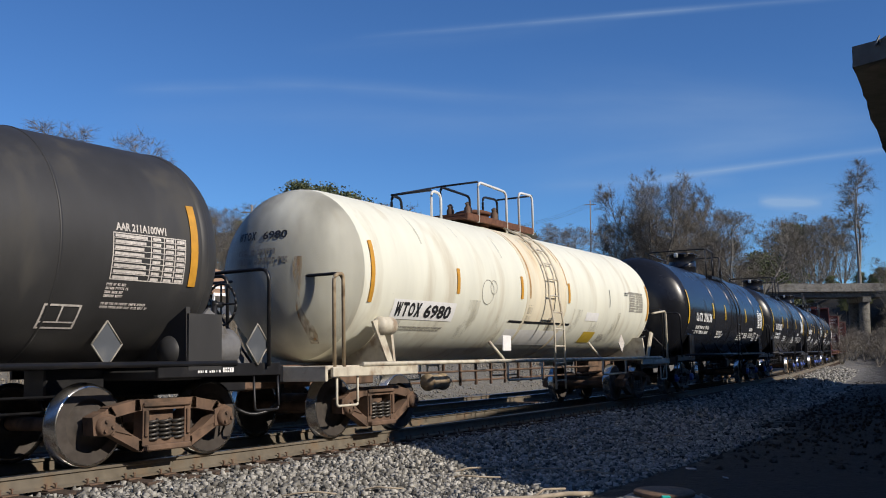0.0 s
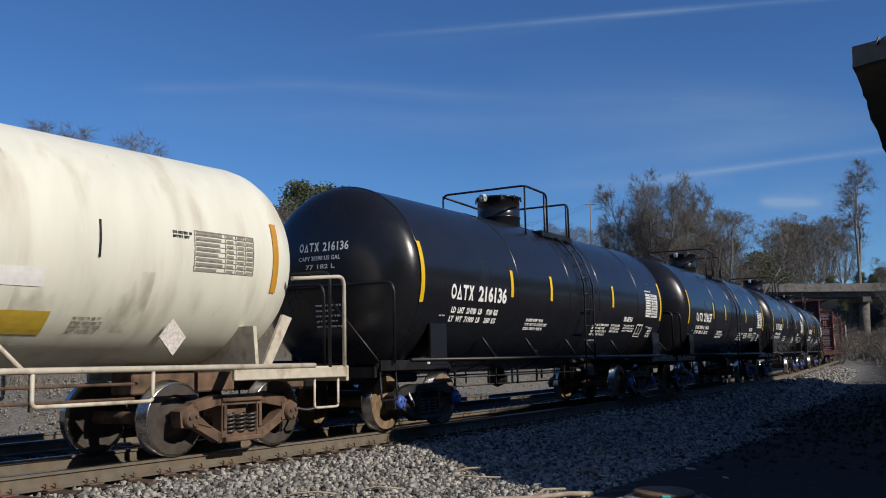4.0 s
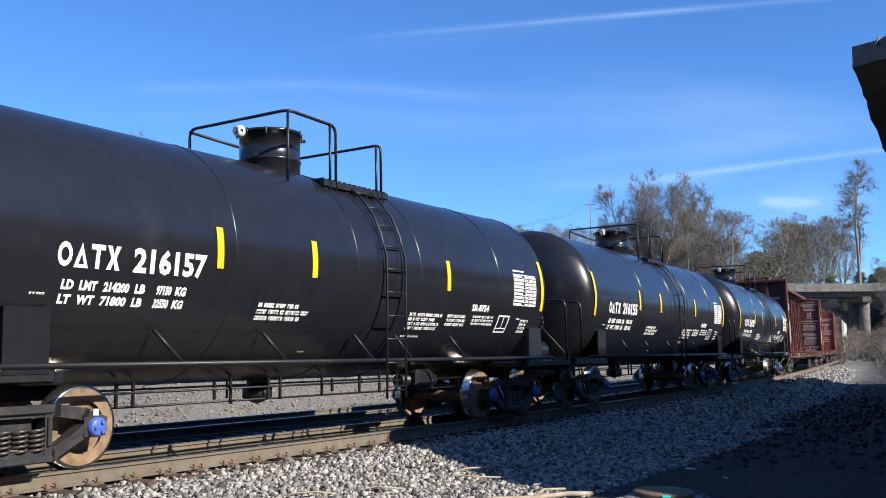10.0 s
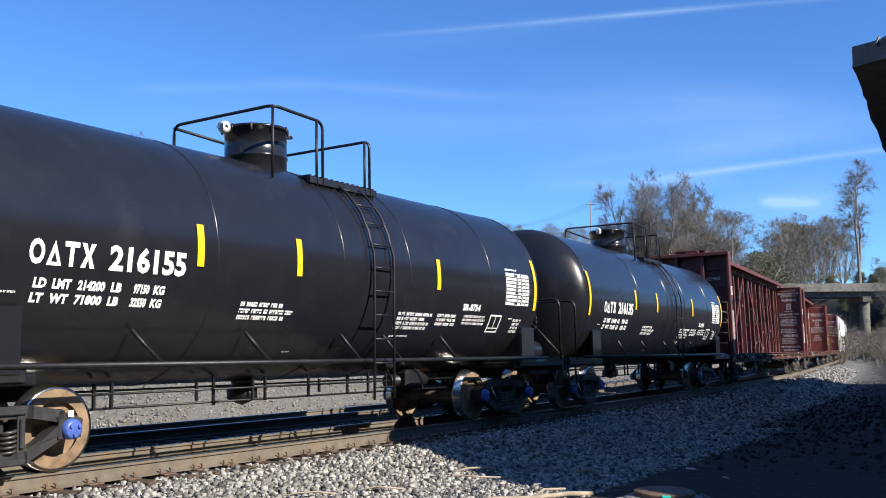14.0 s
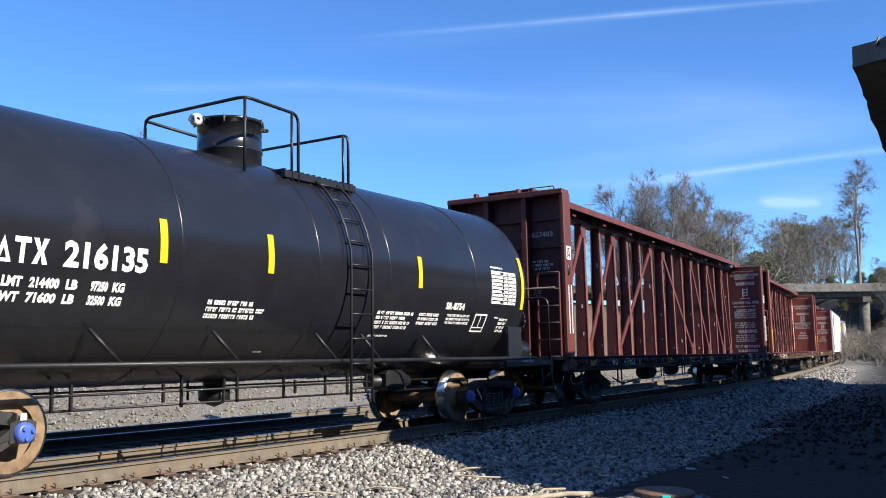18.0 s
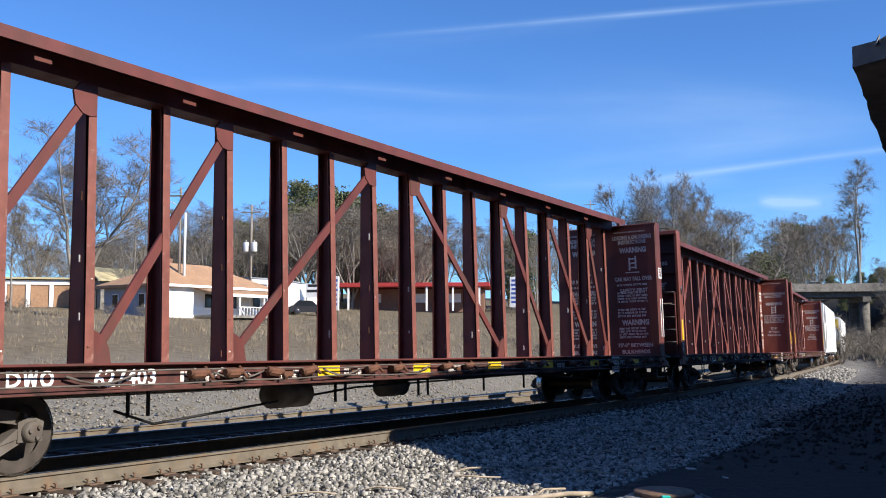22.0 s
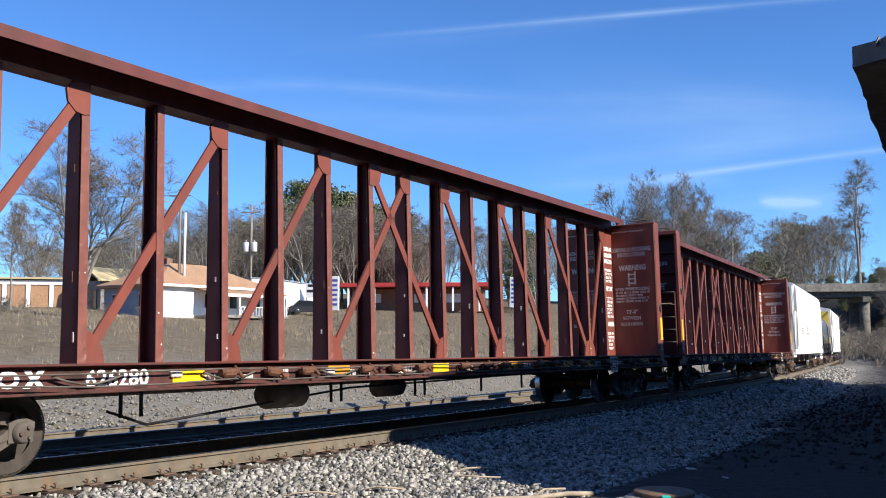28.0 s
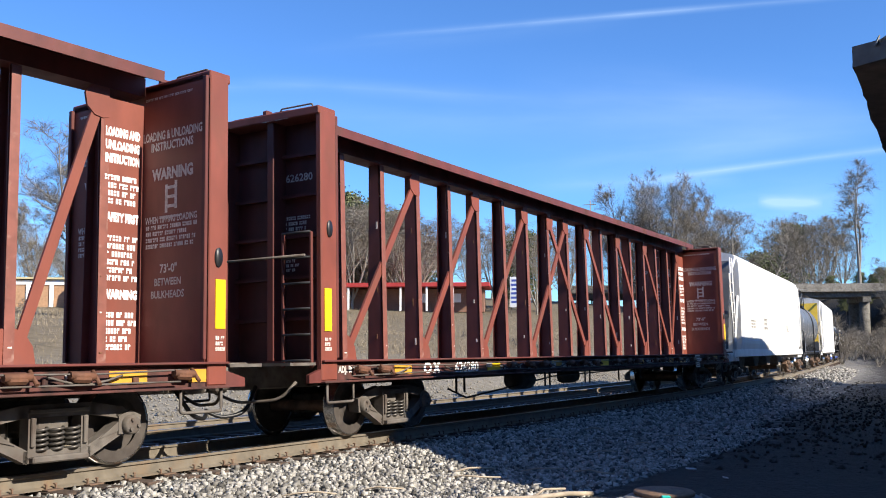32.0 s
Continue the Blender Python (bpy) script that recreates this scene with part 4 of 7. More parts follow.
# ---- houses and signs beyond the field ----
def window(root, x, y, z, w, h):
    bm = BM()
    box(bm, (x, y, z), (w, .08, h), bevel=.01)
    wn = part("window", bm, M["siding"], root, "white framed window")
    bm = BM()
    box(bm, (x, y - .05, z), (w - .16, .04, h - .16))
    part("pane", bm, M["window"], wn)


def hip_roof(bm, x0, x1, y0, y1, z, rise, ridge):
    v = [bm.verts.new(p) for p in ((x0, y0, z), (x1, y0, z), (x1, y1, z), (x0, y1, z), (x0 + ridge, (y0 + y1) / 2, z + rise), (x1 - ridge, (y0 + y1) / 2, z + rise), (x0, y0, z - .25), (x1, y0, z - .25), (x1, y1, z - .25), (x0, y1, z - .25))]
    for f in ((0, 1, 5, 4), (1, 2, 5), (2, 3, 4, 5), (3, 0, 4), (6, 7, 1, 0), (7, 8, 2, 1), (8, 9, 3, 2), (9, 6, 0, 3), (9, 8, 7, 6)):
        bm.faces.new([v[i] for i in f])
    bmesh.ops.recalc_face_normals(bm, faces=bm.faces)


def build_house():
    """Seen corner on: a side coloured blue-grey for its shade, and a sunlit white front with a porch."""
    x = bearing(281, 84)
    z = ground_at(x, 84) + .1
    root = thing("house", None, None, pose(x, 84, z, 0, 0, 55), "single-storey house, tan hip roof, white front, side wall coloured as shaded, porch", "house")
    bm = BM()
    # the blue-grey of this wall stands for its shade
    box(bm, (0, 3.9, 1.4), (.12, 7.7, 3.1), bevel=.02)
    part("side_wall", bm, M["siding_grey"], root, "siding with its shade put in as grey-blue")
    bm = BM()
    box(bm, (6.6, 0, 1.4), (13.2, .12, 3.1), bevel=.02)
    part("front_wall", bm, M["siding"], root, "white sunlit siding")
    for c, sz in (((6.6, 7.8, 1.4), (13.2, .12, 3.1)), ((13.2, 3.9, 1.4), (.12, 7.7, 3.1))):
        bm = BM()
        box(bm, c, sz, bevel=.02)
        part("back_wall", bm, M["siding_grey"], root)
    bm = BM()
    hip_roof(bm, -.6, 13.8, -.6, 8.4, 2.95, 2.25, 4.9)
    part("roof", bm, M["shingle"], root, "tan shingle hip roof")
    bm = BM()
    box(bm, (6.6, -.63, 2.82), (14.4, .06, .24), bevel=.01)
    part("fascia", bm, M["siding"], root, "white fascia board")
    bm = BM()
    prism(bm, [(-2.6, 2.1), (-2.6, 2.25), (-.08, 2.75), (-.08, 2.6)], 3.9, 13.6, "x")
    part("porch_roof", bm, M["shingle"], root)
    bm = BM()
    box(bm, (8.75, -2.64, 2.05), (9.7, .08, .28), bevel=.01)
    part("porch_fascia", bm, M["siding"], root)
    bm = BM()
    box(bm, (8.75, -1.4, .1), (9.7, 2.5, .25), bevel=.02)
    part("porch_floor", bm, M["concrete"], root)
    for px in (4.1, 7.2, 10.3, 13.3):
        bm = BM()
        box(bm, (px, -2.5, 1.1), (.18, .18, 1.9), bevel=.01)
        part("porch_post", bm, M["siding"], root)
    for k in range(16):
        bm = BM()
        box(bm, (7.4 + .38 * k, -2.5, .6), (.07, .06, .75))
        part("baluster", bm, M["siding"], root)
    bm = BM()
    box(bm, (10.3, -2.5, 1.0), (6.2, .1, .08))
    part("porch_rail", bm, M["siding"], root)
    bm = BM()
    pipe(bm, [(7.2, -2.5, 1.0), (6.4, -4.0, .25)], .05, 6)
    part("stair_rail", bm, M["siding"], root)
    bm = BM()
    box(bm, (5.2, 5.4, 5.2), (.7, .7, 1.1), bevel=.03)
    part("chimney", bm, M["brick"], root, "brick chimney")
    for wx, w in ((5.6, 1.1), (8.6, 1.0), (11.6, 1.1)):
        window(root, wx, -.09, 1.55, w, 1.4)
    for wy in (2.2, 6.0):
        bm = BM()
        box(bm, (-.09, wy, 1.5), (.08, .9, 1.3), bevel=.01)
        wn = part("window", bm, M["siding"], root, "white framed window")
        bm = BM()
        box(bm, (-.14, wy, 1.5), (.04, .74, 1.14))
        part("pane", bm, M["window"], wn)


def build_low_house():
    x = bearing(178, 103)
    z = ground_at(x, 103)
    root = thing("house", None, None, pose(x, 103, z, 0, 0, 50), "low grey house with a yellowish metal roof", "house")
    bm = BM()
    box(bm, (3.5, 2.2, 1.6), (7, 4.4, 3.2), bevel=.03)
    part("wall", bm, M["concrete"], root, "pale grey wall")
    bm = BM()
    prism(bm, [(-.5, 3.1), (2.2, 4.5), (4.9, 3.1), (4.9, 3.3), (2.2, 4.75), (-.5, 3.3)], -.6, 7.6, "x")
    part("roof", bm, M["shingle_yellow"], root)
    bm = BM()
    box(bm, (-.05, 1.2, 1.1), (.1, 1.0, 2.1), bevel=.01)
    part("door", bm, M["window"], root, "dark door")
    for wx in (1.5, 4.6):
        window(root, wx, -.05, 1.7, .9, 1.1)


def build_row():
    d = 106.0
    x = bearing(50, d)
    z = ground_at(x, d)
    root = thing("storage_building", None, None, pose(x, d, z, 0, 0, 12), "long low building with brown doors in white frames", "building")
    bm = BM()
    box(bm, (0, 3, 1.5), (10, 6, 2.9), bevel=.03)
    part("wall", bm, M["brick"], root, "brown wall")
    bm = BM()
    box(bm, (0, 2.9, 3.2), (10.6, 6.8, .22), bevel=.03)
    part("roof", bm, M["shingle_yellow"], root, "pale flat roof")
    bm = BM()
    box(bm, (0, -.08, 2.75), (10, .16, .5), bevel=.01)
    part("lintel", bm, M["siding"], root, "white lintel")
    for k in range(5):
        bm = BM()
        box(bm, (-4.9 + 2.45 * k, -.1, 1.25), (.45, .2, 2.5), bevel=.02)
        part("pier", bm, M["siding"], root, "white post")
        if k < 4:
            bm = BM()
            box(bm, (-3.67 + 2.45 * k, -.03, 1.2), (1.9, .06, 2.4), bevel=.01)
            part("door", bm, M["shingle"], root, "brown panel door")


def build_white_shop():
    x = bearing(444, 100)
    z = ground_at(x, 100) + .1
    root = thing("workshop", None, None, pose(x, 100, z, 0, 0, 52), "white metal workshop building with a low gable", "building")
    bm = BM()
    box(bm, (5, 3, .2), (9.8, 5.8, .7), bevel=.02)
    part("base", bm, M["concrete_dark"], root, "dark concrete base")
    bm = BM()
    prism(bm, [(0, .5), (10, .5), (10, 3.3), (3.2, 3.75), (0, 3.7)], 0, 6, "y")
    part("wall", bm, M["siding"], root, "white metal siding")
    bm = BM()
    prism(bm, [(-.15, 3.71), (3.2, 3.77), (10.15, 3.31), (10.15, 3.41), (3.2, 3.87), (-.15, 3.81)], -.15, 6.15, "y")
    part("roof", bm, M["siding_grey"], root)
    bm = BM()
    box(bm, (4.2, -.03, 2.0), (3.4, .08, 2.7), bevel=.01)
    dr = part("roller_door", bm, M["siding"], root)
    for k in range(6):
        bm = BM()
        box(bm, (4.2, -.08, .9 + .42 * k), (3.3, .02, .03))
        part("slat", bm, M["siding_grey"], dr)
    bm = BM()
    box(bm, (1.6, -.03, 3.1), (1.2, .08, .12), bevel=.01)
    part("lamp_bracket", bm, M["car_dark"], root)


def build_red_shop():
    d = 118.0
    x = bearing(735, d)
    z = ground_at(x, d)
    root = thing("filling_station", None, None, pose(x, d, z, 0, 0, -4), "long low roadside building with a red roof edge", "building")
    bm = BM()
    box(bm, (0, 4, 1.4), (17, 6, 2.9), bevel=.03)
    part("wall", bm, M["brick"], root)
    bm = BM()
    box(bm, (0, 2.5, 3.2), (18.5, 10, .5), bevel=.04)
    part("canopy", bm, M["redroof"], root, "red metal roof edge")
    for k in range(6):
        bm = BM()
        box(bm, (-8 + 3.2 * k, -2.2, 1.45), (.22, .22, 2.9))
        part("canopy_post", bm, M["siding"], root)
    for wx, w in ((-5, 1.2), (.5, 1.5), (4.5, 2.2), (7, 1.0)):
        bm = BM()
        box(bm, (wx, .95, 1.7), (w, .1, 1.1), bevel=.02)
        part("window_panel", bm, M["siding"], root, "white panel window")


def build_sign(px, d, top, w, face, label, small=False):
    x = bearing(px, d)
    z = ground_at(x, d)
    root = thing("road_sign", None, None, pose(x, d, z, 0, 0, -15), label, "sign")
    for sx in (-w / 2 + .1, w / 2 - .1):
        bm = BM()
        rod(bm, (sx, 0, -.2), (sx, 0, top), .07, 8)
        part("post", bm, M["pole"], root)
    bm = BM()
    h = top * (.75 if not small else .45)
    box(bm, (0, -.1, top - h / 2), (w, .2, h), bevel=.03)
    face_ob = part("panel", bm, M["siding"], root, "white sign panel")
    for k in range(6 if not small else 2):
        bm = BM()
        box(bm, (random.Random(k).uniform(-.05, .05) * w, -.205, top - h * (.12 + k * (.14 if not small else .4))), (w * .7, .02, h * (.07 if not small else .2)))
        part("bar", bm, M[face], face_ob)


def build_pole(px, d, height, label, cans=0, lamp=False):
    x = bearing(px, d)
    z = ground_at(x, d)
    root = thing("utility_pole", None, None, pose(x, d, z, 0, 0, -10), label, "utility pole")
    bm = BM()
    rod(bm, (0, 0, -.3), (0, 0, height), .16, 10, r2=.1)
    part("mast", bm, M["pole"], root)
    bm = BM()
    box(bm, (0, -.12, height - .8), (2.2, .1, .12), bevel=.01)
    part("crossarm", bm, M["pole"], root)
    for k in range(cans):
        bm = BM()
        cx = -.45 + .9 * k
        lathe(bm, [(0, 0), (0, .28), (.05, .3), (.95, .3), (1.0, .26), (1.0, 0)], "z", 14, origin=(cx, -.3, height - 5.0))
        rod(bm, (cx, -.3, height - 4.0), (cx, -.3, height - 3.8), .05, 6)
        part("transformer", bm, M["transformer"], root, "light grey transformer can")
    if lamp:
        bm = BM()
        pipe(bm, bent([(0, -.1, height - 2.0), (-.8, -.1, height - 1.3), (-2.6, -.1, height - 1.3)], .4), .04, 6)
        box(bm, (-2.8, -.1, height - 1.34), (.7, .25, .14), bevel=.03)
        part("street_light_arm", bm, M["transformer"], root, "grey street light on an arm")
        bm = BM()
        rod(bm, (.55, -.1, -.3), (.55, -.1, height - 2.4), .12, 10)
        part("conduit_mast", bm, M["transformer"], root, "pale metal mast")
    return x, d, z + height - .8


def build_wires(pts, sag=1.0):
    for (a, b) in zip(pts, pts[1:]):
        for off in (-.9, 0, .9):
            bm = BM()
            p, q = Vector(a), Vector(b)
            pipe(bm, [p.lerp(q, t / 10) + Vector((off, 0, .1 - sag * 4 * (t / 10) * (1 - t / 10))) for t in range(11)], .014, 4)
            thing("power_line", bm, M["wire"], None, "thin black overhead power line between poles", "cable")


build_house()
build_low_house()
build_row()
build_white_shop()
build_red_shop()
build_sign(592, 92, 4.4, 1.0, "sign_blue", "tall white roadside sign with blue lettering bars")
build_sign(554, 105, 3.3, 1.7, "black_ink", "small white roadside sign with a dark emblem", True)
build_sign(911, 112, 4.8, 1.1, "sign_blue", "white and blue roadside sign on posts")
p1 = build_pole(316, 88, 12.2, "grey utility pole with a street light arm", lamp=True)
p2 = build_pole(443, 100, 11.6, "utility pole with two grey transformers", cans=2)
p3 = build_pole(1047, 175, 19.5, "distant wooden utility pole with crossarms")
build_wires([(bearing(-300, 80), 80, p1[2] + 1), p1, p2, (bearing(820, 125), 125, p2[2] + .5), p3])
build_road_car("white car parked beside the roadside building", M["car_white"], bearing(410, 95), 95, ground_at(bearing(410, 95), 95), 10)
build_road_car("dark car parked by the white workshop", M["car_dark"], bearing(545, 103), 103, ground_at(bearing(545, 103), 103), 20)


# ---- traffic on the far road bridge; both stand off the visible stretch before and after they cross ----
BRIDGE = pose(66.5, 165, 9.8, 0, 0, -7)
pickup = build_road_car("dark pickup van crossing the road bridge", M["car_dark"], 0, 0, 0, 0, True)
white_car = build_road_car("white car crossing the road bridge", M["car_white"], 0, 0, 0, 0)


# ---- running gear, shared by all wagons; x runs along the train, -y is the camera's side ----
def wheel_mesh(disc):
    bm = BM()
    prof = [(-.085, .30), (-.085, .425), (-.08, .455), (.045, .46), (.055, .485), (.075, .485), (.08, .425), (.075, .39), (.02, .36), (.005, .22), (.03, .15), (.07, .14), (.07, .08), (-.1, .08), (-.1, .14), (-.06, .16), (-.035, .22), (-.02, .34), (-.05, .39), (-.085, .39)]
    lathe(bm, prof, "y", 40, [2, 0, 1, 1, 1, 1, 2] + [2] * 12)
    return mesh_of(bm, "wheel", [M["tread"], M["tread"], disc])


def side_frame_mesh(mat):
    """A cast bogie side frame with its triangular openings."""
    bm = BM()
    y0, y1 = -.07, .07
    strip(bm, [(-.92, .50), (-.78, .60), (-.42, .665), (.42, .665), (.78, .60), (.92, .50)], .13, y0, y1)
    strip(bm, [(-.80, .43), (-.36, .2), (.36, .2), (.80, .43)], .125, y0, y1)
    strip(bm, [(-.31, .22), (-.31, .64)], .09, y0 - .01, y1 + .01)
    strip(bm, [(.31, .22), (.31, .64)], .09, y0 - .01, y1 + .01)
    for sx in (-1, 1):
        prism(bm, [(sx * .74, .36), (sx * 1.02, .36), (sx * 1.04, .56), (sx * .9, .62), (sx * .74, .56)], y0 - .02, y1 + .02, "y")
        prism(bm, [(sx * .5, .33), (sx * .76, .40), (sx * .74, .50)], y0 - .015, y1 + .015, "y")
        box(bm, (sx * .31, -.09, .45), (.05, .05, .3), bevel=.01)
    box(bm, (0, -.02, .17), (.66, .26, .07), bevel=.015)
    box(bm, (0, -.085, .665), (.7, .05, .05), bevel=.01)
    return mesh_of(bm, "side_frame", mat)


def spring_mesh():
    bm = BM()
    for k in range(5):
        rings = []
        z = .235 + k * .05
        pts = [(.075 * math.cos(a * math.pi / 6), .075 * math.sin(a * math.pi / 6), z + .05 * a / 12) for a in range(13)]
        pipe(bm, pts, .017, 5)
    return mesh_of(bm, "spring", M["spring"])


def cap_mesh(mat):
    bm = BM()
    lathe(bm, [(-.09, 0), (-.09, .08), (-.075, .105), (-.02, .112), (.06, .112), (.06, 0)], "y", 20)
    for k in range(3):
        a = k * 2.094 + .3
        rod(bm, (.06 * math.cos(a), -.085, .06 * math.sin(a)), (.06 * math.cos(a), -.115, .06 * math.sin(a)), .02, 6)
    return mesh_of(bm, "bearing_cap", mat)


def axle_mesh():
    bm = BM()
    lathe(bm, [(-1.05, 0), (-1.05, .07), (-.8, .085), (-.6, .09), (0, .08), (.6, .09), (.8, .085), (1.05, .07), (1.05, 0)], "y", 14)
    return mesh_of(bm, "axle", M["castbrown"])


AXLE, SPRING = axle_mesh(), spring_mesh()
GEAR = {}
for key, cast, disc, cap in (("new", "castblack", "disc", "blue"), ("old", "castbrown", "disc_dark", "castbrown"), ("grey", "castgrey", "disc_dark", "castgrey")):
    GEAR[key] = (wheel_mesh(M[disc]), side_frame_mesh(M[cast]), cap_mesh(M[cap]), M[cast])
WHEELBASE, RW = 1.778, .457


def bogie(car, x, key):
    """One four-wheeled bogie under a wagon at x: parts of the wagon, its wheelsets free to turn."""
    wheel, frame_mesh, cap, cast = GEAR[key]
    for y, flip in ((-1.0, 0), (1.0, 180)):
        sf = part("side_frame", frame_mesh, None, car, "cast steel bogie side frame", at=pose(x, y, 0, 0, 0, flip))
        for k in (-.19, 0, .19):
            part("spring", SPRING, None, sf, "coil spring", at=pose(k, -.03, 0))
        if flip == 0 and key == "new":
            bm = BM()
            box(bm, (.88, -.098, .62), (.07, .012, .07))
            part("label_plate", bm, M["white"], sf, "small white label")
            d = lines_of_bars(.3, .06, 1, 3, .9)
            vs = [(-.62 + px * .8 + py * .2, -.1, .56 - px * .95 + py) for px, py in d[0]]
            part("stencil", raw_mesh("stencil", vs, d[1], M["white"]), None, sf, "white stencil bars")
    bm = BM()
    box(bm, (x, 0, .52), (.4, 1.95, .2), bevel=.03)
    rod(bm, (x, 0, .6), (x, 0, .78), .18, 14)
    part("bolster", bm, cast, car, "cast steel bolster")
    for sx in (-1, 1):
        bm = BM()
        box(bm, (x + sx * .36, 0, .36), (.09, 1.5, .1), bevel=.02)
        for y in (-.72, .72):
            box(bm, (x + sx * .41, y, .42), (.07, .1, .28), bevel=.02)
        part("brake_beam", bm, cast, car)
        ws = new("wheelset", None)
        ws.parent = car
        ws.matrix_basis = pose(x + sx * WHEELBASE / 2, 0, RW)
        part("axle", AXLE, None, ws)
        for y, fl in ((-.755, 0), (.755, 180)):
            part("wheel", wheel, None, ws, "steel wheel with a bright worn tread", at=pose(0, y, 0, 0, 0, fl))
            part("bearing_cap", cap, None, ws, "round bolted bearing cap", at=pose(0, y * 1.42, 0, 0, 0, fl))


def coupler(car, x, mat):
    sg = 1 if x > 0 else -1
    bm = BM()
    box(bm, (x - sg * .35, 0, .86), (.7, .14, .18), bevel=.02)
    box(bm, (x, .05 * sg, .86), (.22, .2, .28), bevel=.04)
    box(bm, (x + sg * .06, -.12 * sg, .86), (.2, .1, .26), bevel=.03)
    part("coupler", bm, mat, car, "cast steel knuckle coupler")
    bm = BM()
    pipe(bm, bent([(x - sg * .5, -.3, .8), (x - sg * .25, -.34, .45), (x + sg * .1, -.2, .38), (x + sg * .25, -.05, .5)], .15), .03, 6)
    part("air_hose", bm, M["blacksteel"], car, "black rubber air hose")


def lying_tank(bm, half, r, zc, head, seg=64, mid=0.0):
    prof = [(-half - head, 0)]
    for k in range(1, 9):
        a = k / 8 * math.pi / 2
        prof.append((-half - head * math.cos(a), r * math.sin(a) ** .82))
    prof += [(-half + .03, r)]
    n = 12
    prof += [(-half + 2 * half * i / n, r) for i in range(1, n)]
    prof += [(half - .03, r)]
    for k in range(8, 0, -1):
        a = k / 8 * math.pi / 2
        prof.append((half + head * math.cos(a), r * math.sin(a) ** .82))
    prof.append((half + head, 0))
    lathe(bm, prof, "x", seg, origin=(mid, 0, zc))


def ladder(name, car, x, w, pts, mat, r=.016, rungs=None, label=""):
    """A ladder whose rails follow (y, z) points; rungs between them."""
    bm = BM()
    for sx in (-w / 2, w / 2):
        pipe(bm, [(x + sx, y, z) for y, z in pts], r * 1.5, 6)
    ob = part(name, bm, mat, car, label)
    L = [0]
    for (a, b), (c, d) in zip(pts, pts[1:]):
        L.append(L[-1] + math.hypot(c - a, d - b))
    n = rungs or int(L[-1] / .34)
    for k in range(n):
        t = L[-1] * (k + .5) / n
        y, z = float(np.interp(t, L, [p[0] for p in pts])), float(np.interp(t, L, [p[1] for p in pts]))
        bm = BM()
        rod(bm, (x - w / 2, y, z), (x + w / 2, y, z), r, 6)
        part("rung", bm, mat, ob)
    return ob


def data_table(car, x, z, w, h, r, zc, ink, rows=9, seed=1):
    """A stencilled table of test dates: frame lines and bars of small print."""
    t = .012
    items = [(0, 0, w, t), (0, h - t, w, h), (0, 0, t, h), (w - t, 0, w, h), (w * .5, 0, w * .5 + t, h), (w * .68, 0, w * .68 + t, h), (w * .84, 0, w * .84 + t, h)]
    rr = random.Random(seed)
    for k in range(rows):
        y = h * (k + .2) / rows
        items.append((0, h * k / rows, w, h * k / rows + t * .7))
        items.append((.03, y, w * rr.uniform(.35, .48), y + h / rows * .5))
        for c in (.53, .71, .87):
            items.append((w * c, y, w * (c + .11), y + h / rows * .5))
    decal("test_table", rects(items), ink, car, on_shell(x, z, r, zc), "stencilled table of test dates in bars")


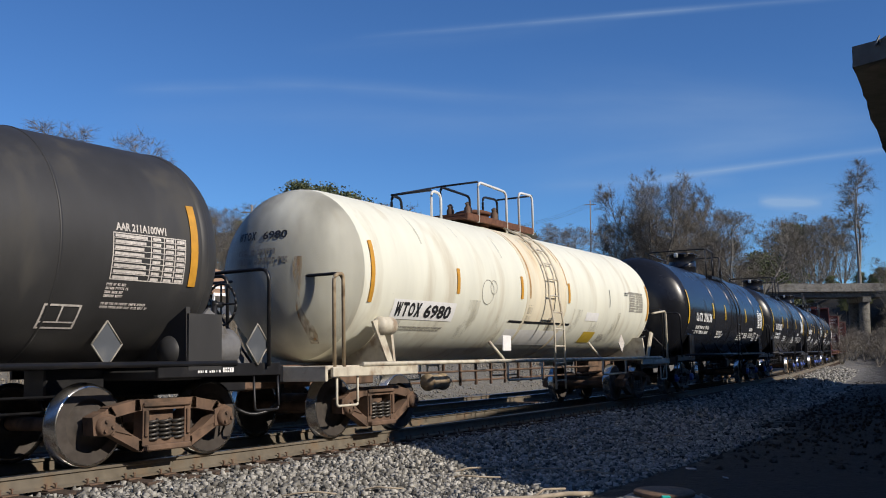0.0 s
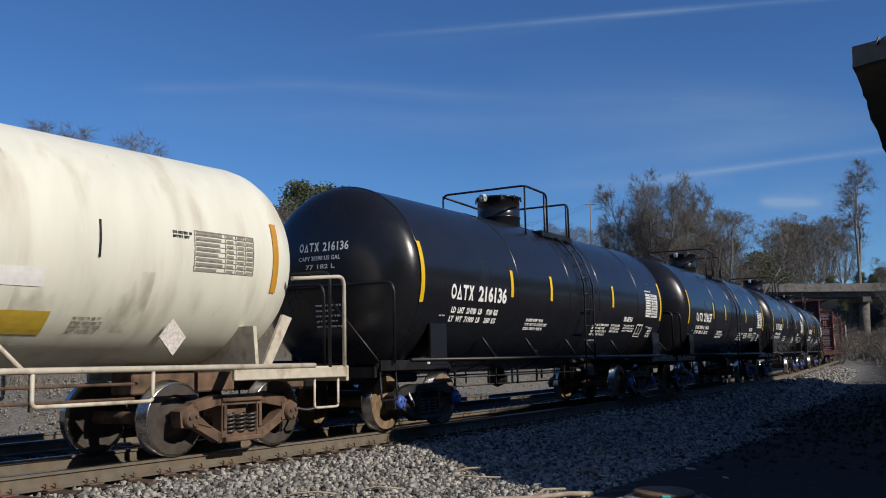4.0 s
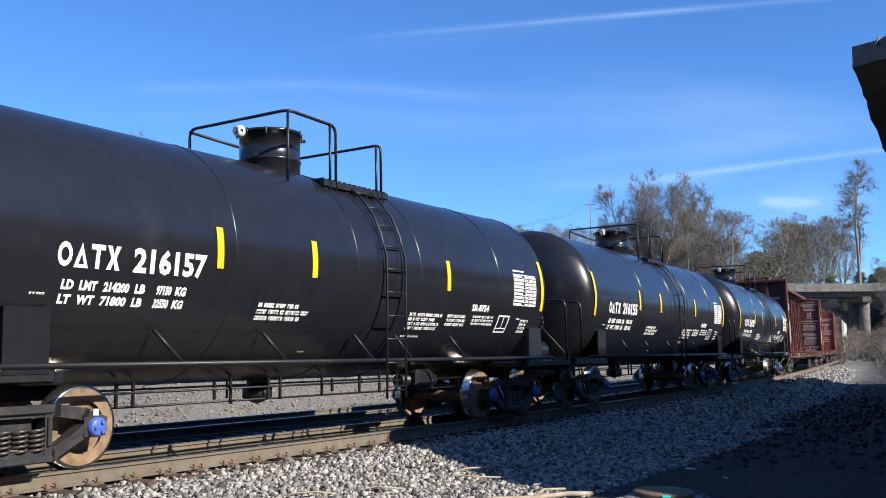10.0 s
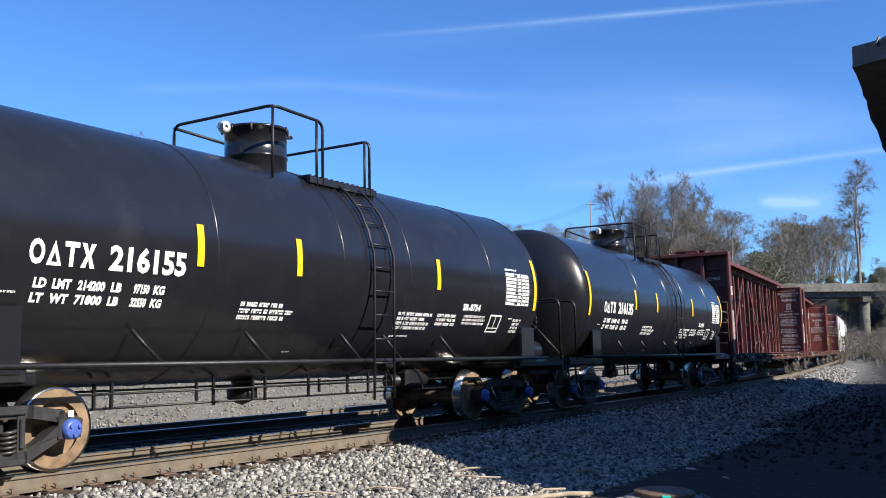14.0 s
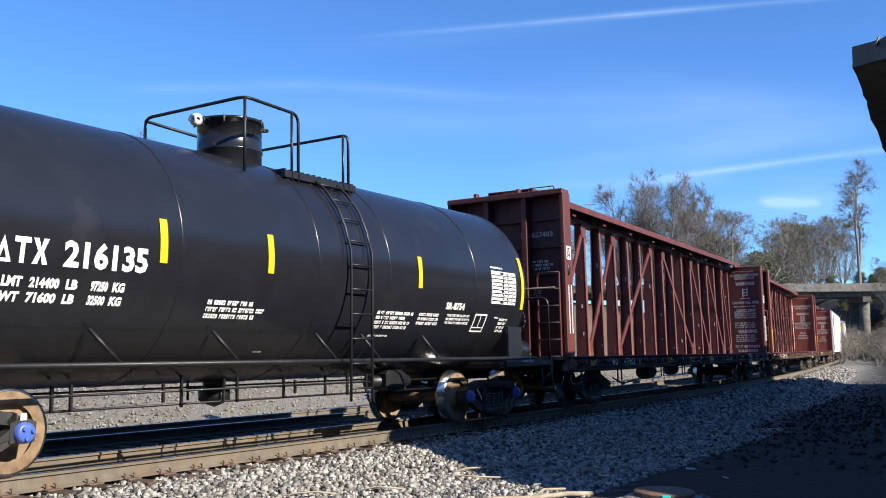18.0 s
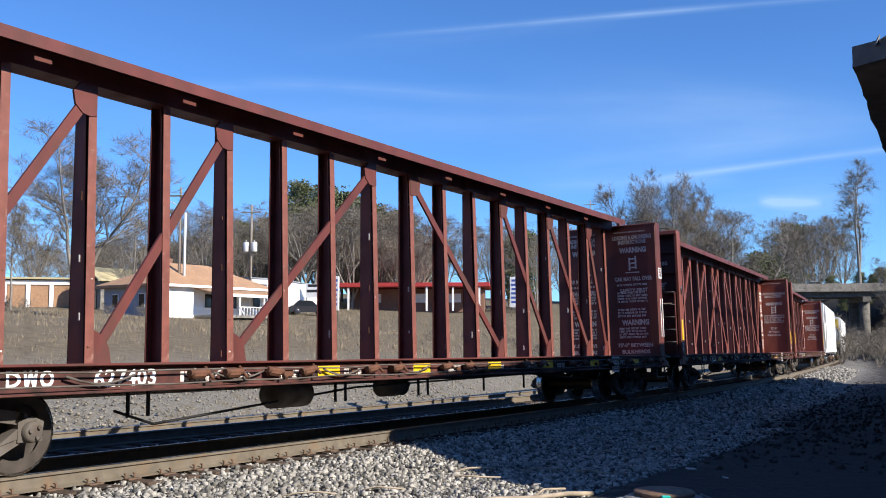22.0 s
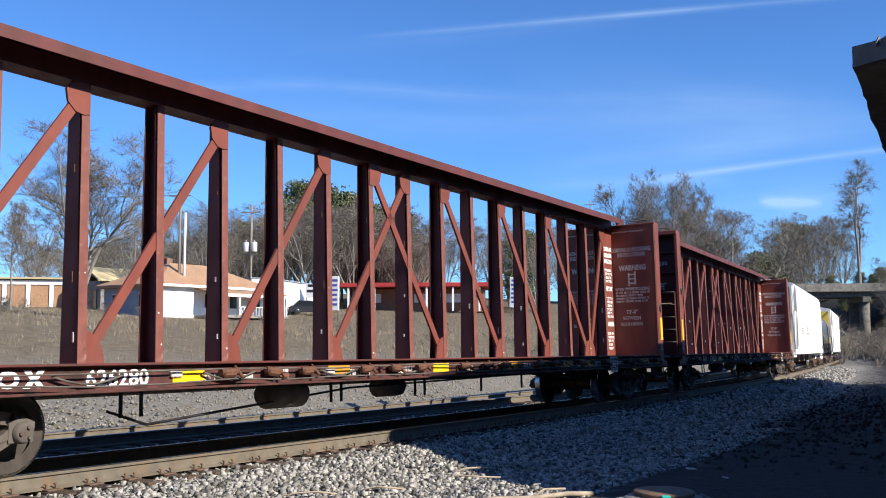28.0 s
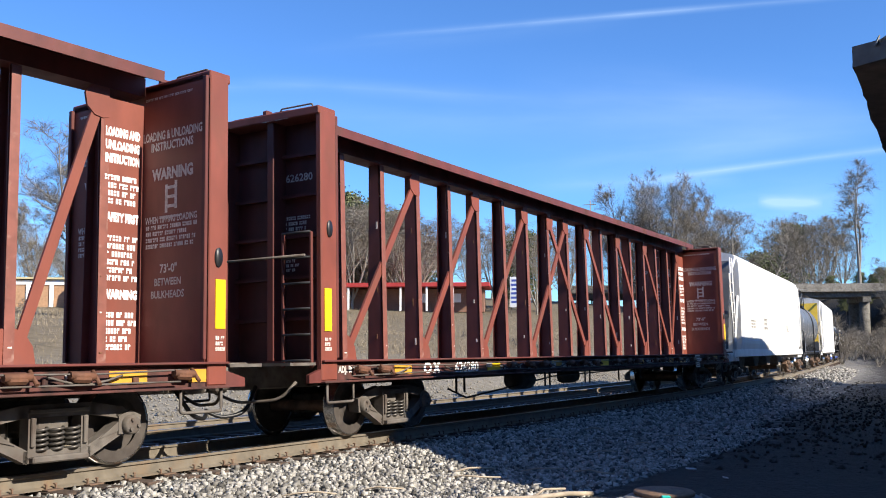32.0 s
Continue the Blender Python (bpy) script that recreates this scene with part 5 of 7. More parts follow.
def tank_car(label, paint, steel, gear, half=6.02, r=1.6, zc=2.47, head=.6, trucks=5.35, end=7.35, strip_mat="yellow", mid=-.26, strips=(-6.28, -3.11, -1.33, 2.16, 5.68)):
    car = thing("tank_car", None, None, None, label, "tank car", "wagons of the freight train")
    bm = BM()
    lying_tank(bm, half, r, zc, head, mid=mid)
    part("tank", bm, M[paint], car)
    for x in (mid - half + .02, mid - 2.56, mid - .08, mid + 1.6, mid + 4.2, mid + half - .02):     # jacket seams
        bm = BM()
        w = .06 if abs(x - mid) > half - .1 else .02
        lathe(bm, [(x - w, r - .004), (x - w * .7, r + .009), (x + w * .7, r + .009), (x + w, r - .004)], "x", 64, origin=(0, 0, zc))
        part("jacket_band", bm, M[paint], car)
    # dome, platform and its rail
    top = zc + r
    bm = BM()
    lathe(bm, [(top - .2, .47), (top + .12, .47), (top + .13, .485), (top + .16, .485), (top + .17, .47), (top + .56, .47), (top + .56, .5), (top + .6, .5), (top + .6, .47), (top + .62, .42), (top + .63, 0)], "z", 32, origin=(-.48, 0, 0))
    dome = part("manway", bm, M[paint], car, "round bolted manway dome")
    for k in range(10):
        a = k * .628
        bm = BM()
        rod(bm, (-.48 + .51 * math.cos(a), .51 * math.sin(a), top + .5), (-.48 + .5 * math.cos(a), .5 * math.sin(a), top + .61), .016, 6)
        part("bolt", bm, M["castgrey"] if k % 3 == 0 else M[steel], dome)
    bm = BM()
    lathe(bm, [(-.05, .03), (-.05, .085), (.05, .085), (.05, .03)], "y", 14, origin=(-1.1, .05, top + .54))
    rod(bm, (-1.22, .05, top + .52), (-.94, .05, top + .52), .03, 8)
    part("valve", bm, M["transformer"], car, "bright ring of a relief valve")
    bm = BM()
    rod(bm, (.03, -.12, top + .38), (.03, -.12, top + .62), .03, 8)
    rod(bm, (.0, -.12, top + .56), (.2, -.12, top + .6), .03, 8)
    part("dome_latch", bm, M[steel], car, "hinged latch on the dome's edge")
    bm = BM()
    for y in (-.98, .98):
        box(bm, (.42, y, top - .26), (1.65, .07, .1))
    for x in (-.3, 1.15):
        box(bm, (x, 0, top - .26), (.06, 1.96, .08))
    pf = part("platform", bm, M[steel], car, "steel grating platform on short legs")
    for y in (-.96, .96):
        for x in (-.3, .2, .7, 1.15):
            bm = BM()
            box(bm, (x, y, top - .4), (.05, .05, .26))
            part("leg", bm, M[steel], pf)
    bm = BM()
    box(bm, (0, -.62, 0), (.05, .72, .035))
    box(bm, (0, .62, 0), (.05, .72, .035))
    slat = mesh_of(bm, "slat", M[steel])
    for k in range(13):
        part("slat", slat, None, pf, at=pose(-.36 + .13 * k, 0, top - .2))
    zr = top + .68
    bm = BM()
    pipe(bm, bent([(-1.2, 1.0, top - .42), (-1.2, 1.0, zr), (-1.2, -1.0, zr), (-.1, -1.0, zr - .03), (-.1, -1.0, top - .42)], .14), .024, 6)
    part("guard_rail", bm, M[steel], car, "bent pipe guard rail round the dome")
    for x, z1 in ((-1.2, zr), (-.24, zr - .03)):
        bm = BM()
        pipe(bm, [(x, -1.0, top - .42), (x, -1.0, z1)], .022, 6)
        part("rail_post", bm, M[steel], car)
    bm = BM()
    pipe(bm, bent([(-1.2, 1.0, zr - .04), (.3, 1.0, zr - .1), (1.08, 1.0, zr - .1), (1.08, -1.0, zr - .1), (1.08, -1.0, top - .42)], .12), .024, 6)
    part("guard_rail", bm, M[steel], car, "bent pipe guard rail")
    for x in (.95, 1.08):
        bm = BM()
        pipe(bm, [(x, 1.0 if x > 1 else -1.0, top - .42), (x, 1.0 if x > 1 else -1.0, zr - .14)], .022, 6)
        part("rail_post", bm, M[steel], car)
    # side ladder, following the shell
    arc = [(-(r + .07) * math.cos(a), zc + (r + .07) * math.sin(a)) for a in [math.radians(d) for d in (56, 45, 32, 20, 8, -4)]]
    for sy in (-1, 1):
        ladder("side_ladder", car, .53, .5, [(sy * -y if sy > 0 else y, z) for y, z in arc + [(-r - .06, 1.9), (-r - .04, .56)]], M[steel], r=.014, label="curved steel side ladder")
    # running pipes along the sides, with braces
    for y in (-1.45, 1.45):
        bm = BM()
        pipe(bm, [(-end + .9, y, 1.13), (end - .9, y, 1.13)], .034, 8)
        part("side_rail", bm, M[steel], car, "long pipe handrail")
        for x in (-3.55, -1.75, .2, 1.25, 2.9):
            bm = BM()
            pipe(bm, [(x - .35, y * .93, 1.52), (x, y, 1.14)], .024, 6)
            part("rail_brace", bm, M[steel], car)
    # centre sill ends, saddles and end platforms
    for sg in (-1, 1):
        bm = BM()
        box(bm, (sg * (trucks + .55), 0, .92), (3.2, .42, .36), bevel=.02)
        part("stub_sill", bm, M[steel], car, "welded stub sill")
        bm = BM()
        low = max(1.03, zc - r + .02)
        prism(bm, [(-1.44, 1.02), (1.44, 1.02), (1.44, 1.12), (1.42, 1.8), (1.1, max(low, zc - math.sqrt(r * r - 1.21))), (0, low), (-1.1, max(low, zc - math.sqrt(r * r - 1.21))), (-1.42, 1.8), (-1.44, 1.12)], sg * trucks - .03, sg * trucks + .03, "x")
        box(bm, (sg * trucks, 0, 1.0), (.5, 2.8, .12), bevel=.02)
        part("saddle", bm, M[paint], car, "plate saddle under the tank")
        for y in (-1.44, 1.44):
            bm = BM()
            prism(bm, [(sg * (trucks + .5), 1.05), (sg * (trucks - .02), 1.05), (sg * (trucks - .02), 1.72), (sg * (trucks + .5), 1.72)], y - .02, y + .02, "y")
            part("saddle_web", bm, M[paint], car, "flat side plate of the saddle")
        bm = BM()
        box(bm, (sg * (end - .55), 0, 1.06), (1.1, 2.8, .06), bevel=.01)
        box(bm, (sg * (end - 1.1), -1.42, 1.05), (2.0, .06, .16), bevel=.01)
        box(bm, (sg * (end - 1.1), 1.42, 1.05), (2.0, .06, .16), bevel=.01)
        box(bm, (sg * (end - .03), 0, .98), (.06, 2.8, .22), bevel=.01)
        part("end_platform", bm, M[steel], car, "steel end platform")
        for x, y0 in ((end - .38, -1.5), (end - .05, -.4)):
            bm = BM()
            pipe(bm, bent([(sg * x, y0, 1.08), (sg * x, y0, 2.34), (sg * x, 1.42, 2.34), (sg * x, 1.42, 1.08)], .16), .026, 6)
            part("end_rail", bm, M[steel], car, "bent pipe rail across the end platform")
        bm = BM()
        pipe(bm, [(sg * (end - .38), -.2, 2.2), (sg * (end - .38), -1.2, 1.12)], .018, 5)
        part("rail_brace", bm, M[steel], car, "slanting brace of the end rail")
        for y in (-1.4, 1.4):
            bm = BM()
            pipe(bm, bent([(sg * (end - .55), y, 1.0), (sg * (end - .55), y * 1.02, .53), (sg * (end - .12), y * 1.02, .53), (sg * (end - .12), y, 1.0)], .05), .018, 5)
            part("step", bm, M[steel], car, "bent bar step")
        coupler(car, sg * (end + .12), M["castbrown"])
        bogie(car, sg * trucks, gear)
    # air tank and brake wheel at the far end
    bm = BM()
    lathe(bm, [(end - 1.78, 0), (end - 1.74, .15), (end - 1.66, .2), (end - .86, .2), (end - .78, .15), (end - .74, 0)], "x", 20, origin=(0, -1.12, 1.28))
    part("air_reservoir", bm, M[paint], car, "lying air reservoir on the end platform")
    bm = BM()
    for k in range(16):
        a, b = k * math.pi / 8, (k + 1) * math.pi / 8
        rod(bm, (end - .5, -.75 + .28 * math.cos(a), 1.9 + .28 * math.sin(a)), (end - .5, -.75 + .28 * math.cos(b), 1.9 + .28 * math.sin(b)), .018, 5)
    for k in range(4):
        a = k * math.pi / 2
        rod(bm, (end - .5, -.75, 1.9), (end - .5, -.75 + .28 * math.cos(a), 1.9 + .28 * math.sin(a)), .014, 5)
    rod(bm, (end - .65, -.75, 1.9), (end - .48, -.75, 1.9), .04, 8)
    rod(bm, (end - .62, -.75, 1.08), (end - .62, -.75, 1.95), .04, 8)
    part("brake_wheel", bm, M[steel], car, "round hand brake wheel")
    if gear == "new":
        bm = BM()
        box(bm, (end - .35, -.62, .72), (.5, .12, .22), bevel=.04)
        box(bm, (end - .5, -.62, .5), (.14, .1, .36), bevel=.03)
        pipe(bm, bent([(end - .1, -.6, .78), (end + .05, -.66, .5), (end - .25, -.7, .36)], .1), .03, 6)
        part("brake_lever", bm, M["yellow_cast"], car, "yellow-painted brake lever bracket")
    # brake rigging and outlet below
    for y, z in ((-.55, .79), (-.5, .62), (.5, .8)):
        bm = BM()
        pipe(bm, [(-trucks + 1.1, y, z), (trucks - 1.1, y, z)], .017, 6)
        part("brake_pipe", bm, M[steel], car)
    for x, h in ((-3.75, .3), (-3.5, .3), (-2.15, .24), (-1.85, .38), (-1.1, .3), (-.85, .34), (.1, .3), (.35, .2), (1.05, .3), (1.6, .34), (2.1, .3), (3.2, .3)):
        bm = BM()
        box(bm, (x, -.54, .77), (.035, .04, h), bevel=.005)
        part("hanger", bm, M[steel], car)
    bm = BM()
    lathe(bm, [(1.34, 0), (1.34, .3), (1.0, .3), (.9, .16), (.8, .16), (.76, .22), (.62, .22), (.56, .1), (.52, 0)], "z", 18, origin=(-.75, 0, 0))
    part("bottom_outlet", bm, M[steel], car, "bottom outlet valve")
    bm = BM()
    box(bm, (2.7, -.55, .8), (.5, .4, .34), bevel=.06)
    rod(bm, (2.2, -.5, .78), (3.3, -.5, .78), .11, 12)
    part("brake_cylinder", bm, M[steel], car, "brake valve and cylinder")
    # reflective strips
    for k, x in enumerate(strips):
        z0, z1 = (2.05, 3.02) if k in (0, len(strips) - 1) else (2.27, 2.76)
        decal("reflector", rects([(0, 0, .11, (z1 - z0) * 1.03)]), M[strip_mat], car, on_shell(x - .055, z0, r, zc, .013), "vertical reflective strip")
    return car


def black_lettering(car, number, ld, lt, capy, litres):
    r, zc, W = 1.6, 2.47, M["white"]
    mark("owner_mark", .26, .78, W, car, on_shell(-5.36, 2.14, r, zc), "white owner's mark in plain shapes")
    decal("number", fit_width(lettering(number, .36, .014), 1.08), W, car, on_shell(-4.4, 2.15, r, zc), "white stencilled wagon number")
    for name, txt, z in (("load_limit", ld, 1.92), ("light_weight", lt, 1.775)):
        words = txt.split()
        cells = ((0, 1, .15), (1, 2, .22), (2, 3, .34), (3, 4, .14), (4, 5, .22), (5, 6, .16))
        x = -5.26
        gaps = (.07, .08, .08, .16, .06, 0)
        for (a, b, w), g in zip(cells, gaps):
            decal(name, fit_width(lettering(words[a], .135, .008), w), W, car, on_shell(x, z, r, zc), "white stencilled weights")
            x += w + g
    for x, z, w, h, rows, sd in ((-2.32, 1.68, 1.0, .27, 3, 1), (1.15, 1.62, .95, .32, 4, 2), (2.28, 1.7, .72, .23, 3, 3), (3.12, 1.73, .86, .2, 3, 4), (4.75, 1.86, .2, .04, 1, 8), (4.95, 1.62, .34, .3, 4, 5), (-5.6, 1.85, .17, .035, 1, 6), (1.15, 1.5, .6, .05, 1, 7), (-1.1, 1.27, .14, .03, 1, 15)):
        decal("small_print", lines_of_bars(w, h, rows, sd), W, car, on_shell(x, z, r, zc), "small white stencil bars")
    decal("paint_code", fit_width(lettering("SR-8754", .16, .006), .6), W, car, on_shell(3.02, 1.97, r, zc), "white paint code")
    data_table(car, 4.5, 2.12, .92, .6, r, zc, W)
    decal("class_text", lines_of_bars(.5, .05, 1, 12), W, car, on_shell(4.5, 2.76, r, zc))
    s = .03
    decal("stencil_box", rects([(0, 0, .42, s), (0, .32, .42, .35), (0, 0, s, .35), (.39, 0, .42, .35), (.2, .1, .22, .35), (0, .08, .42, .1)]), W, car, on_shell(4.05, 1.61, r, zc), "white outlined stencil box")
    for x0, w in ((-5.95, .56), (5.6, .9)):
        decal("sill_label", lines_of_bars(w, .055, 1, 9, .95), W, car, on_side(x0, 1.06, -1.456), "white warning label bars")
    # on the end of the tank
    def head_place(y0, z0):
        def f(px, py):
            y, z = y0 - px, z0 + py
            q = min(.98, math.hypot(y, z - zc) / r) ** (1 / .82)
            return (-6.28 - .6 * math.cos(math.asin(q)) - .008, y, z)
        return f
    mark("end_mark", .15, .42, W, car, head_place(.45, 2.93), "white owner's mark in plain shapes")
    decal("end_number", fit_width(lettering(number, .2, .005), .5), W, car, head_place(-.05, 2.93), "white wagon number")
    decal("capacity", fit_width(lettering(capy, .1, .002), .85), W, car, head_place(.45, 2.78), "white capacity stencil")
    decal("litres", fit_width(lettering(litres, .1, .002), .6), W, car, head_place(.3, 2.64), "white capacity stencil")
    for k in range(5):
        decal("small_print", lines_of_bars(.52 - .06 * (k % 2), .045, 1, 20 + k), W, car, head_place(.1, 2.02 - .085 * k))


CARS = []      # (wagon, where its middle is when the train has rolled 0 m, half its bogie spacing)
black0 = tank_car("glossy black tank car with white stencils and yellow strips", "black", "blacksteel", "new")
blacks = [black0] + [copy_thing(black0, Matrix.Identity(4)) for _ in range(3)]
for car, (mid, *text) in zip(blacks, ((-41.73, "216136", "LD LMT 214100 LB 97100 KG", "LT WT 71900 LB 32600 KG", "CAPY 20390 US GAL", "77 182 L"),
                                      (-27.03, "216157", "LD LMT 214200 LB 97150 KG", "LT WT 71800 LB 32550 KG", "CAPY 20380 US GAL", "77 144 L"),
                                      (-12.33, "216155", "LD LMT 214200 LB 97150 KG", "LT WT 71800 LB 32550 KG", "CAPY 20430 US GAL", "77 334 L"),
                                      (2.37, "216135", "LD LMT 214400 LB 97250 KG", "LT WT 71600 LB 32500 KG", "CAPY 20470 US GAL", "77 485 L"))):
    black_lettering(car, *text)
    CARS.append((car, mid, 5.35))

# the weathered dark tank car ahead of the cream one
car = tank_car("weathered dark grey tank car with faded white stencils", "darkgrey", "blacksteel", "old", half=6.2, r=1.39, zc=2.47, trucks=5.95, end=7.6, strip_mat="amber", mid=.06, strips=(-6.0, -3.0, 0.0, 3.0, 6.06))
data_table(car, 4.9, 2.07, 1.03, .53, 1.39, 2.47, M["offwhite"], 8)
decal("class_text", fit_width(lettering("AAR 211A100W1", .12, .004), .7), M["offwhite"], car, on_shell(4.94, 2.62, 1.39, 2.47), "white class stencil")
for k, (x, z, w, h, n) in enumerate(((4.88, 1.88, .3, .18, 4), (4.88, 1.76, .75, .09, 2))):
    decal("small_print", lines_of_bars(w, h, n, 30 + k), M["offwhite"], car, on_shell(x, z, 1.39, 2.47))
decal("stencil_box", rects([(0, 0, .46, .025), (0, .29, .46, .315), (0, 0, .025, .315), (.435, 0, .46, .315), (.22, .1, .24, .31), (0, .08, .46, .1)]), M["offwhite"], car, on_shell(4.2, 1.53, 1.39, 2.47), "white outlined stencil box")
decal("sill_label", lines_of_bars(.66, .06, 1, 9, .95), M["white"], car, on_side(6.08, 1.02, -1.456), "white warning label bars")
for x, y, z in ((5.0, -1.18, 1.36), (7.05, -1.46, 1.36)):
    bm = BM()
    prism(bm, [(-.2, 0), (0, -.26), (.2, 0), (0, .26)], -.008, .008, "y")
    plc = part("placard", bm, M["grey_tank"], car, "faded diamond placard", at=pose(x, y, z))
    bm = BM()
    for a, b in (((-.2, 0), (0, -.26)), ((0, -.26), (.2, 0)), ((.2, 0), (0, .26)), ((0, .26), (-.2, 0))):
        pipe(bm, [(a[0], -.012, a[1]), (b[0], -.012, b[1])], .012, 4)
    part("border", bm, M["grey_ink"], plc, "pale diamond border")
bm = BM()
prism(bm, [(6.06, 1.34), (6.3, 1.72), (6.38, 1.8), (6.48, 1.74), (6.98, 1.2), (6.98, 1.08), (6.06, 1.08)], -1.3, -1.26, "y")
lathe(bm, [(6.1, 0), (6.1, .2), (6.16, .25), (6.85, .25), (6.93, .19), (6.95, 0)], "x", 18, origin=(0, -1.12, 1.32))
part("valve_cover", bm, M["grey_steel"], car, "grey metal reservoir and gusset on the end platform")
CARS.append((car, -73.35, 5.95))


# ---- cream tank car ----
def cream_car():
    r, zc, half, end, tr, mid = 1.38, 2.5, 6.3, 7.65, 5.85, -.16
    car = thing("tank_car", None, None, None, "weathered cream tank car with rust streaks and amber strips", "tank car", "wagons of the freight train")
    bm = BM()
    lying_tank(bm, half, r, zc, .9, mid=mid)
    part("tank", bm, M["cream"], car)
    S = M["cream_steel"]
    for x in (-1.05, .8):
        bm = BM()
        lathe(bm, [(x - .05, r), (x - .045, r + .014), (x + .045, r + .014), (x + .05, r)], "x", 48, origin=(0, 0, zc))
        part("jacket_band", bm, M["tan_wash"], car, "rust-edged jacket band")
    # rust run-off from the dome, shaped like stains down the shell
    rr = random.Random(4)
    for k in range(14):
        x = rr.choice((-1.0, .75, .82, -1.05, rr.uniform(-1.0, .8), rr.uniform(-1.0, .8)))
        l = rr.uniform(.5, 1.9)
        z0 = zc + r * math.sin(math.radians(62)) - l * .8
        z0 = max(z0, 1.9)
        w = rr.uniform(.02, .06)
        decal("rust_streak", rects([(0, 0, w, l)]), M["amber_stain"], car, on_shell(x + rr.uniform(-.05, .05), z0, r, zc, .006), "thin rust run")
    vs, fs = [], []
    for i in range(14):      # the washed field under the dome
        for k in range(33):
            an = math.radians(-29 + 238 * k / 32)
            vs.append((-1.02 + 1.8 * i / 13, -(r + .004) * math.cos(an), zc + (r + .004) * math.sin(an)))
    for i in range(13):
        fs += [(i * 33 + k, i * 33 + k + 1, (i + 1) * 33 + k + 1, (i + 1) * 33 + k) for k in range(32)]
    part("washed_field", raw_mesh("washed_field", vs, fs, M["tan_wash"], True), None, car, "tan field washed with rust under the dome")
    top = zc + r
    for y in (-.44, .44):
        bm = BM()
        box(bm, (-.32, y, top + .1), (3.05, .06, .14), bevel=.01)
        part("platform_edge", bm, M["rust"], car)
    bm = BM()
    box(bm, (-.32, 0, top + .08), (3.0, .8, .05), bevel=.01)
    pf = part("platform", bm, M["rust"], car, "rust-brown grating platform")
    bm = BM()
    box(bm, (0, 0, 0), (.05, .84, .04))
    slat = mesh_of(bm, "slat", M["rust"])
    for k in range(16):
        part("slat", slat, None, pf, at=pose(-1.78 + .195 * k, 0, top + .15))
    bm = BM()
    lathe(bm, [(top, .34), (top + .26, .34), (top + .26, .38), (top + .32, .38), (top + .36, .25), (top + .38, 0)], "z", 22, origin=(-.8, 0, 0))
    part("manway", bm, M["rust"], car, "rusty manway lid")
    for x, y in ((-1.35, -.2), (-.3, -.25), (-.25, .2), (-1.3, .25)):
        bm = BM()
        lathe(bm, [(top + .15, .08), (top + .34, .08), (top + .38, .05), (top + .46, .04), (top + .48, 0)], "z", 12, origin=(x, y, 0))
        rod(bm, (x - .1, y, top + .42), (x + .1, y, top + .42), .018, 6)
        part("valve", bm, M["castbrown"], car, "brown valve on the manway")
    CW = M["hopper"]
    for y, mt in ((-.45, CW), (.45, M["blacksteel"])):
        for pts in ([(-.1, y, 3.7), (-.1, y, 4.7), (-1.36, y, 4.74), (-1.36, y, 3.9)], [(.5, y, 3.7), (.5, y, 4.78), (1.2, y, 4.8), (1.2, y, 3.9)],
                    [(-2.85, y, 3.74), (-2.85, y, 4.28), (-3.2, y, 4.3), (-3.2, y, 3.74)]):
            bm = BM()
            pipe(bm, bent(pts, .14), .028, 6)
            part("guard_rail", bm, mt, car, "bent pipe guard rail")
    for pts in ([(-3.2, .45, 4.3), (-1.36, .45, 4.74)], [(-1.36, -.45, 4.74), (-1.36, .45, 4.74)], [(1.2, -.45, 4.8), (1.2, .45, 4.8)], [(-.1, .45, 4.4), (1.2, .45, 4.46)], [(-3.2, -.45, 4.3), (-3.2, .45, 4.3)]):
        bm = BM()
        pipe(bm, pts, .022, 6)
        part("guard_rail", bm, M["blacksteel"], car, "dark cross pipe")
    arc = [(-(r + .08) * math.cos(a), zc + (r + .08) * math.sin(a)) for a in [math.radians(d) for d in (58, 45, 32, 20, 8, -4)]]
    for sy in (-1, 1):
        ladder("side_ladder", car, .0, .48, [(y if sy < 0 else -y, z) for y, z in [(-.45, top + .02)] + arc + [(-1.55, 1.8), (-1.55, .48)]], S, label="curved cream side ladder")
    for y in (-1.45, 1.45):
        bm = BM()
        pipe(bm, [(-end + .8, y, 1.08), (end - .8, y, 1.08)], .035, 8)
        part("side_rail", bm, S, car, "long cream pipe handrail")
        for x in (-2.3, 2.5):
            bm = BM()
            pipe(bm, [(x - .3, y * .88, 1.45), (x, y, 1.08)], .03, 6)
            pipe(bm, bent([(x + .1, y, 1.05), (x + .1, y, .72), (x + 1.6, y, .72), (x + 1.6, y, 1.05)], .06), .025, 6)
            part("rail_brace", bm, S, car)
    for sg in (-1, 1):
        bm = BM()
        box(bm, (sg * (tr + .55), 0, .92), (3.2, .42, .34), bevel=.02)
        part("stub_sill", bm, M["castbrown"], car, "rusty stub sill")
        bm = BM()
        prism(bm, [(-1.36, 1.02), (1.36, 1.02), (1.3, 1.6), (1.05, zc - math.sqrt(r * r - 1.1)), (0, zc - r + .02), (-1.05, zc - math.sqrt(r * r - 1.1)), (-1.3, 1.6)], sg * tr - .03, sg * tr + .03, "x")
        for y in (-1.36, 1.36):
            prism(bm, [(sg * (tr + .05), 1.05), (sg * (tr + .2), 1.05), (sg * (tr + .62), 1.72), (sg * (tr + .44), 1.76)], y - .02, y + .02, "y")
        part("saddle", bm, M["cream_steel"], car, "cream plate saddle")
        bm = BM()
        box(bm, (sg * (end - .55), 0, 1.04), (1.1, 2.8, .06), bevel=.01)
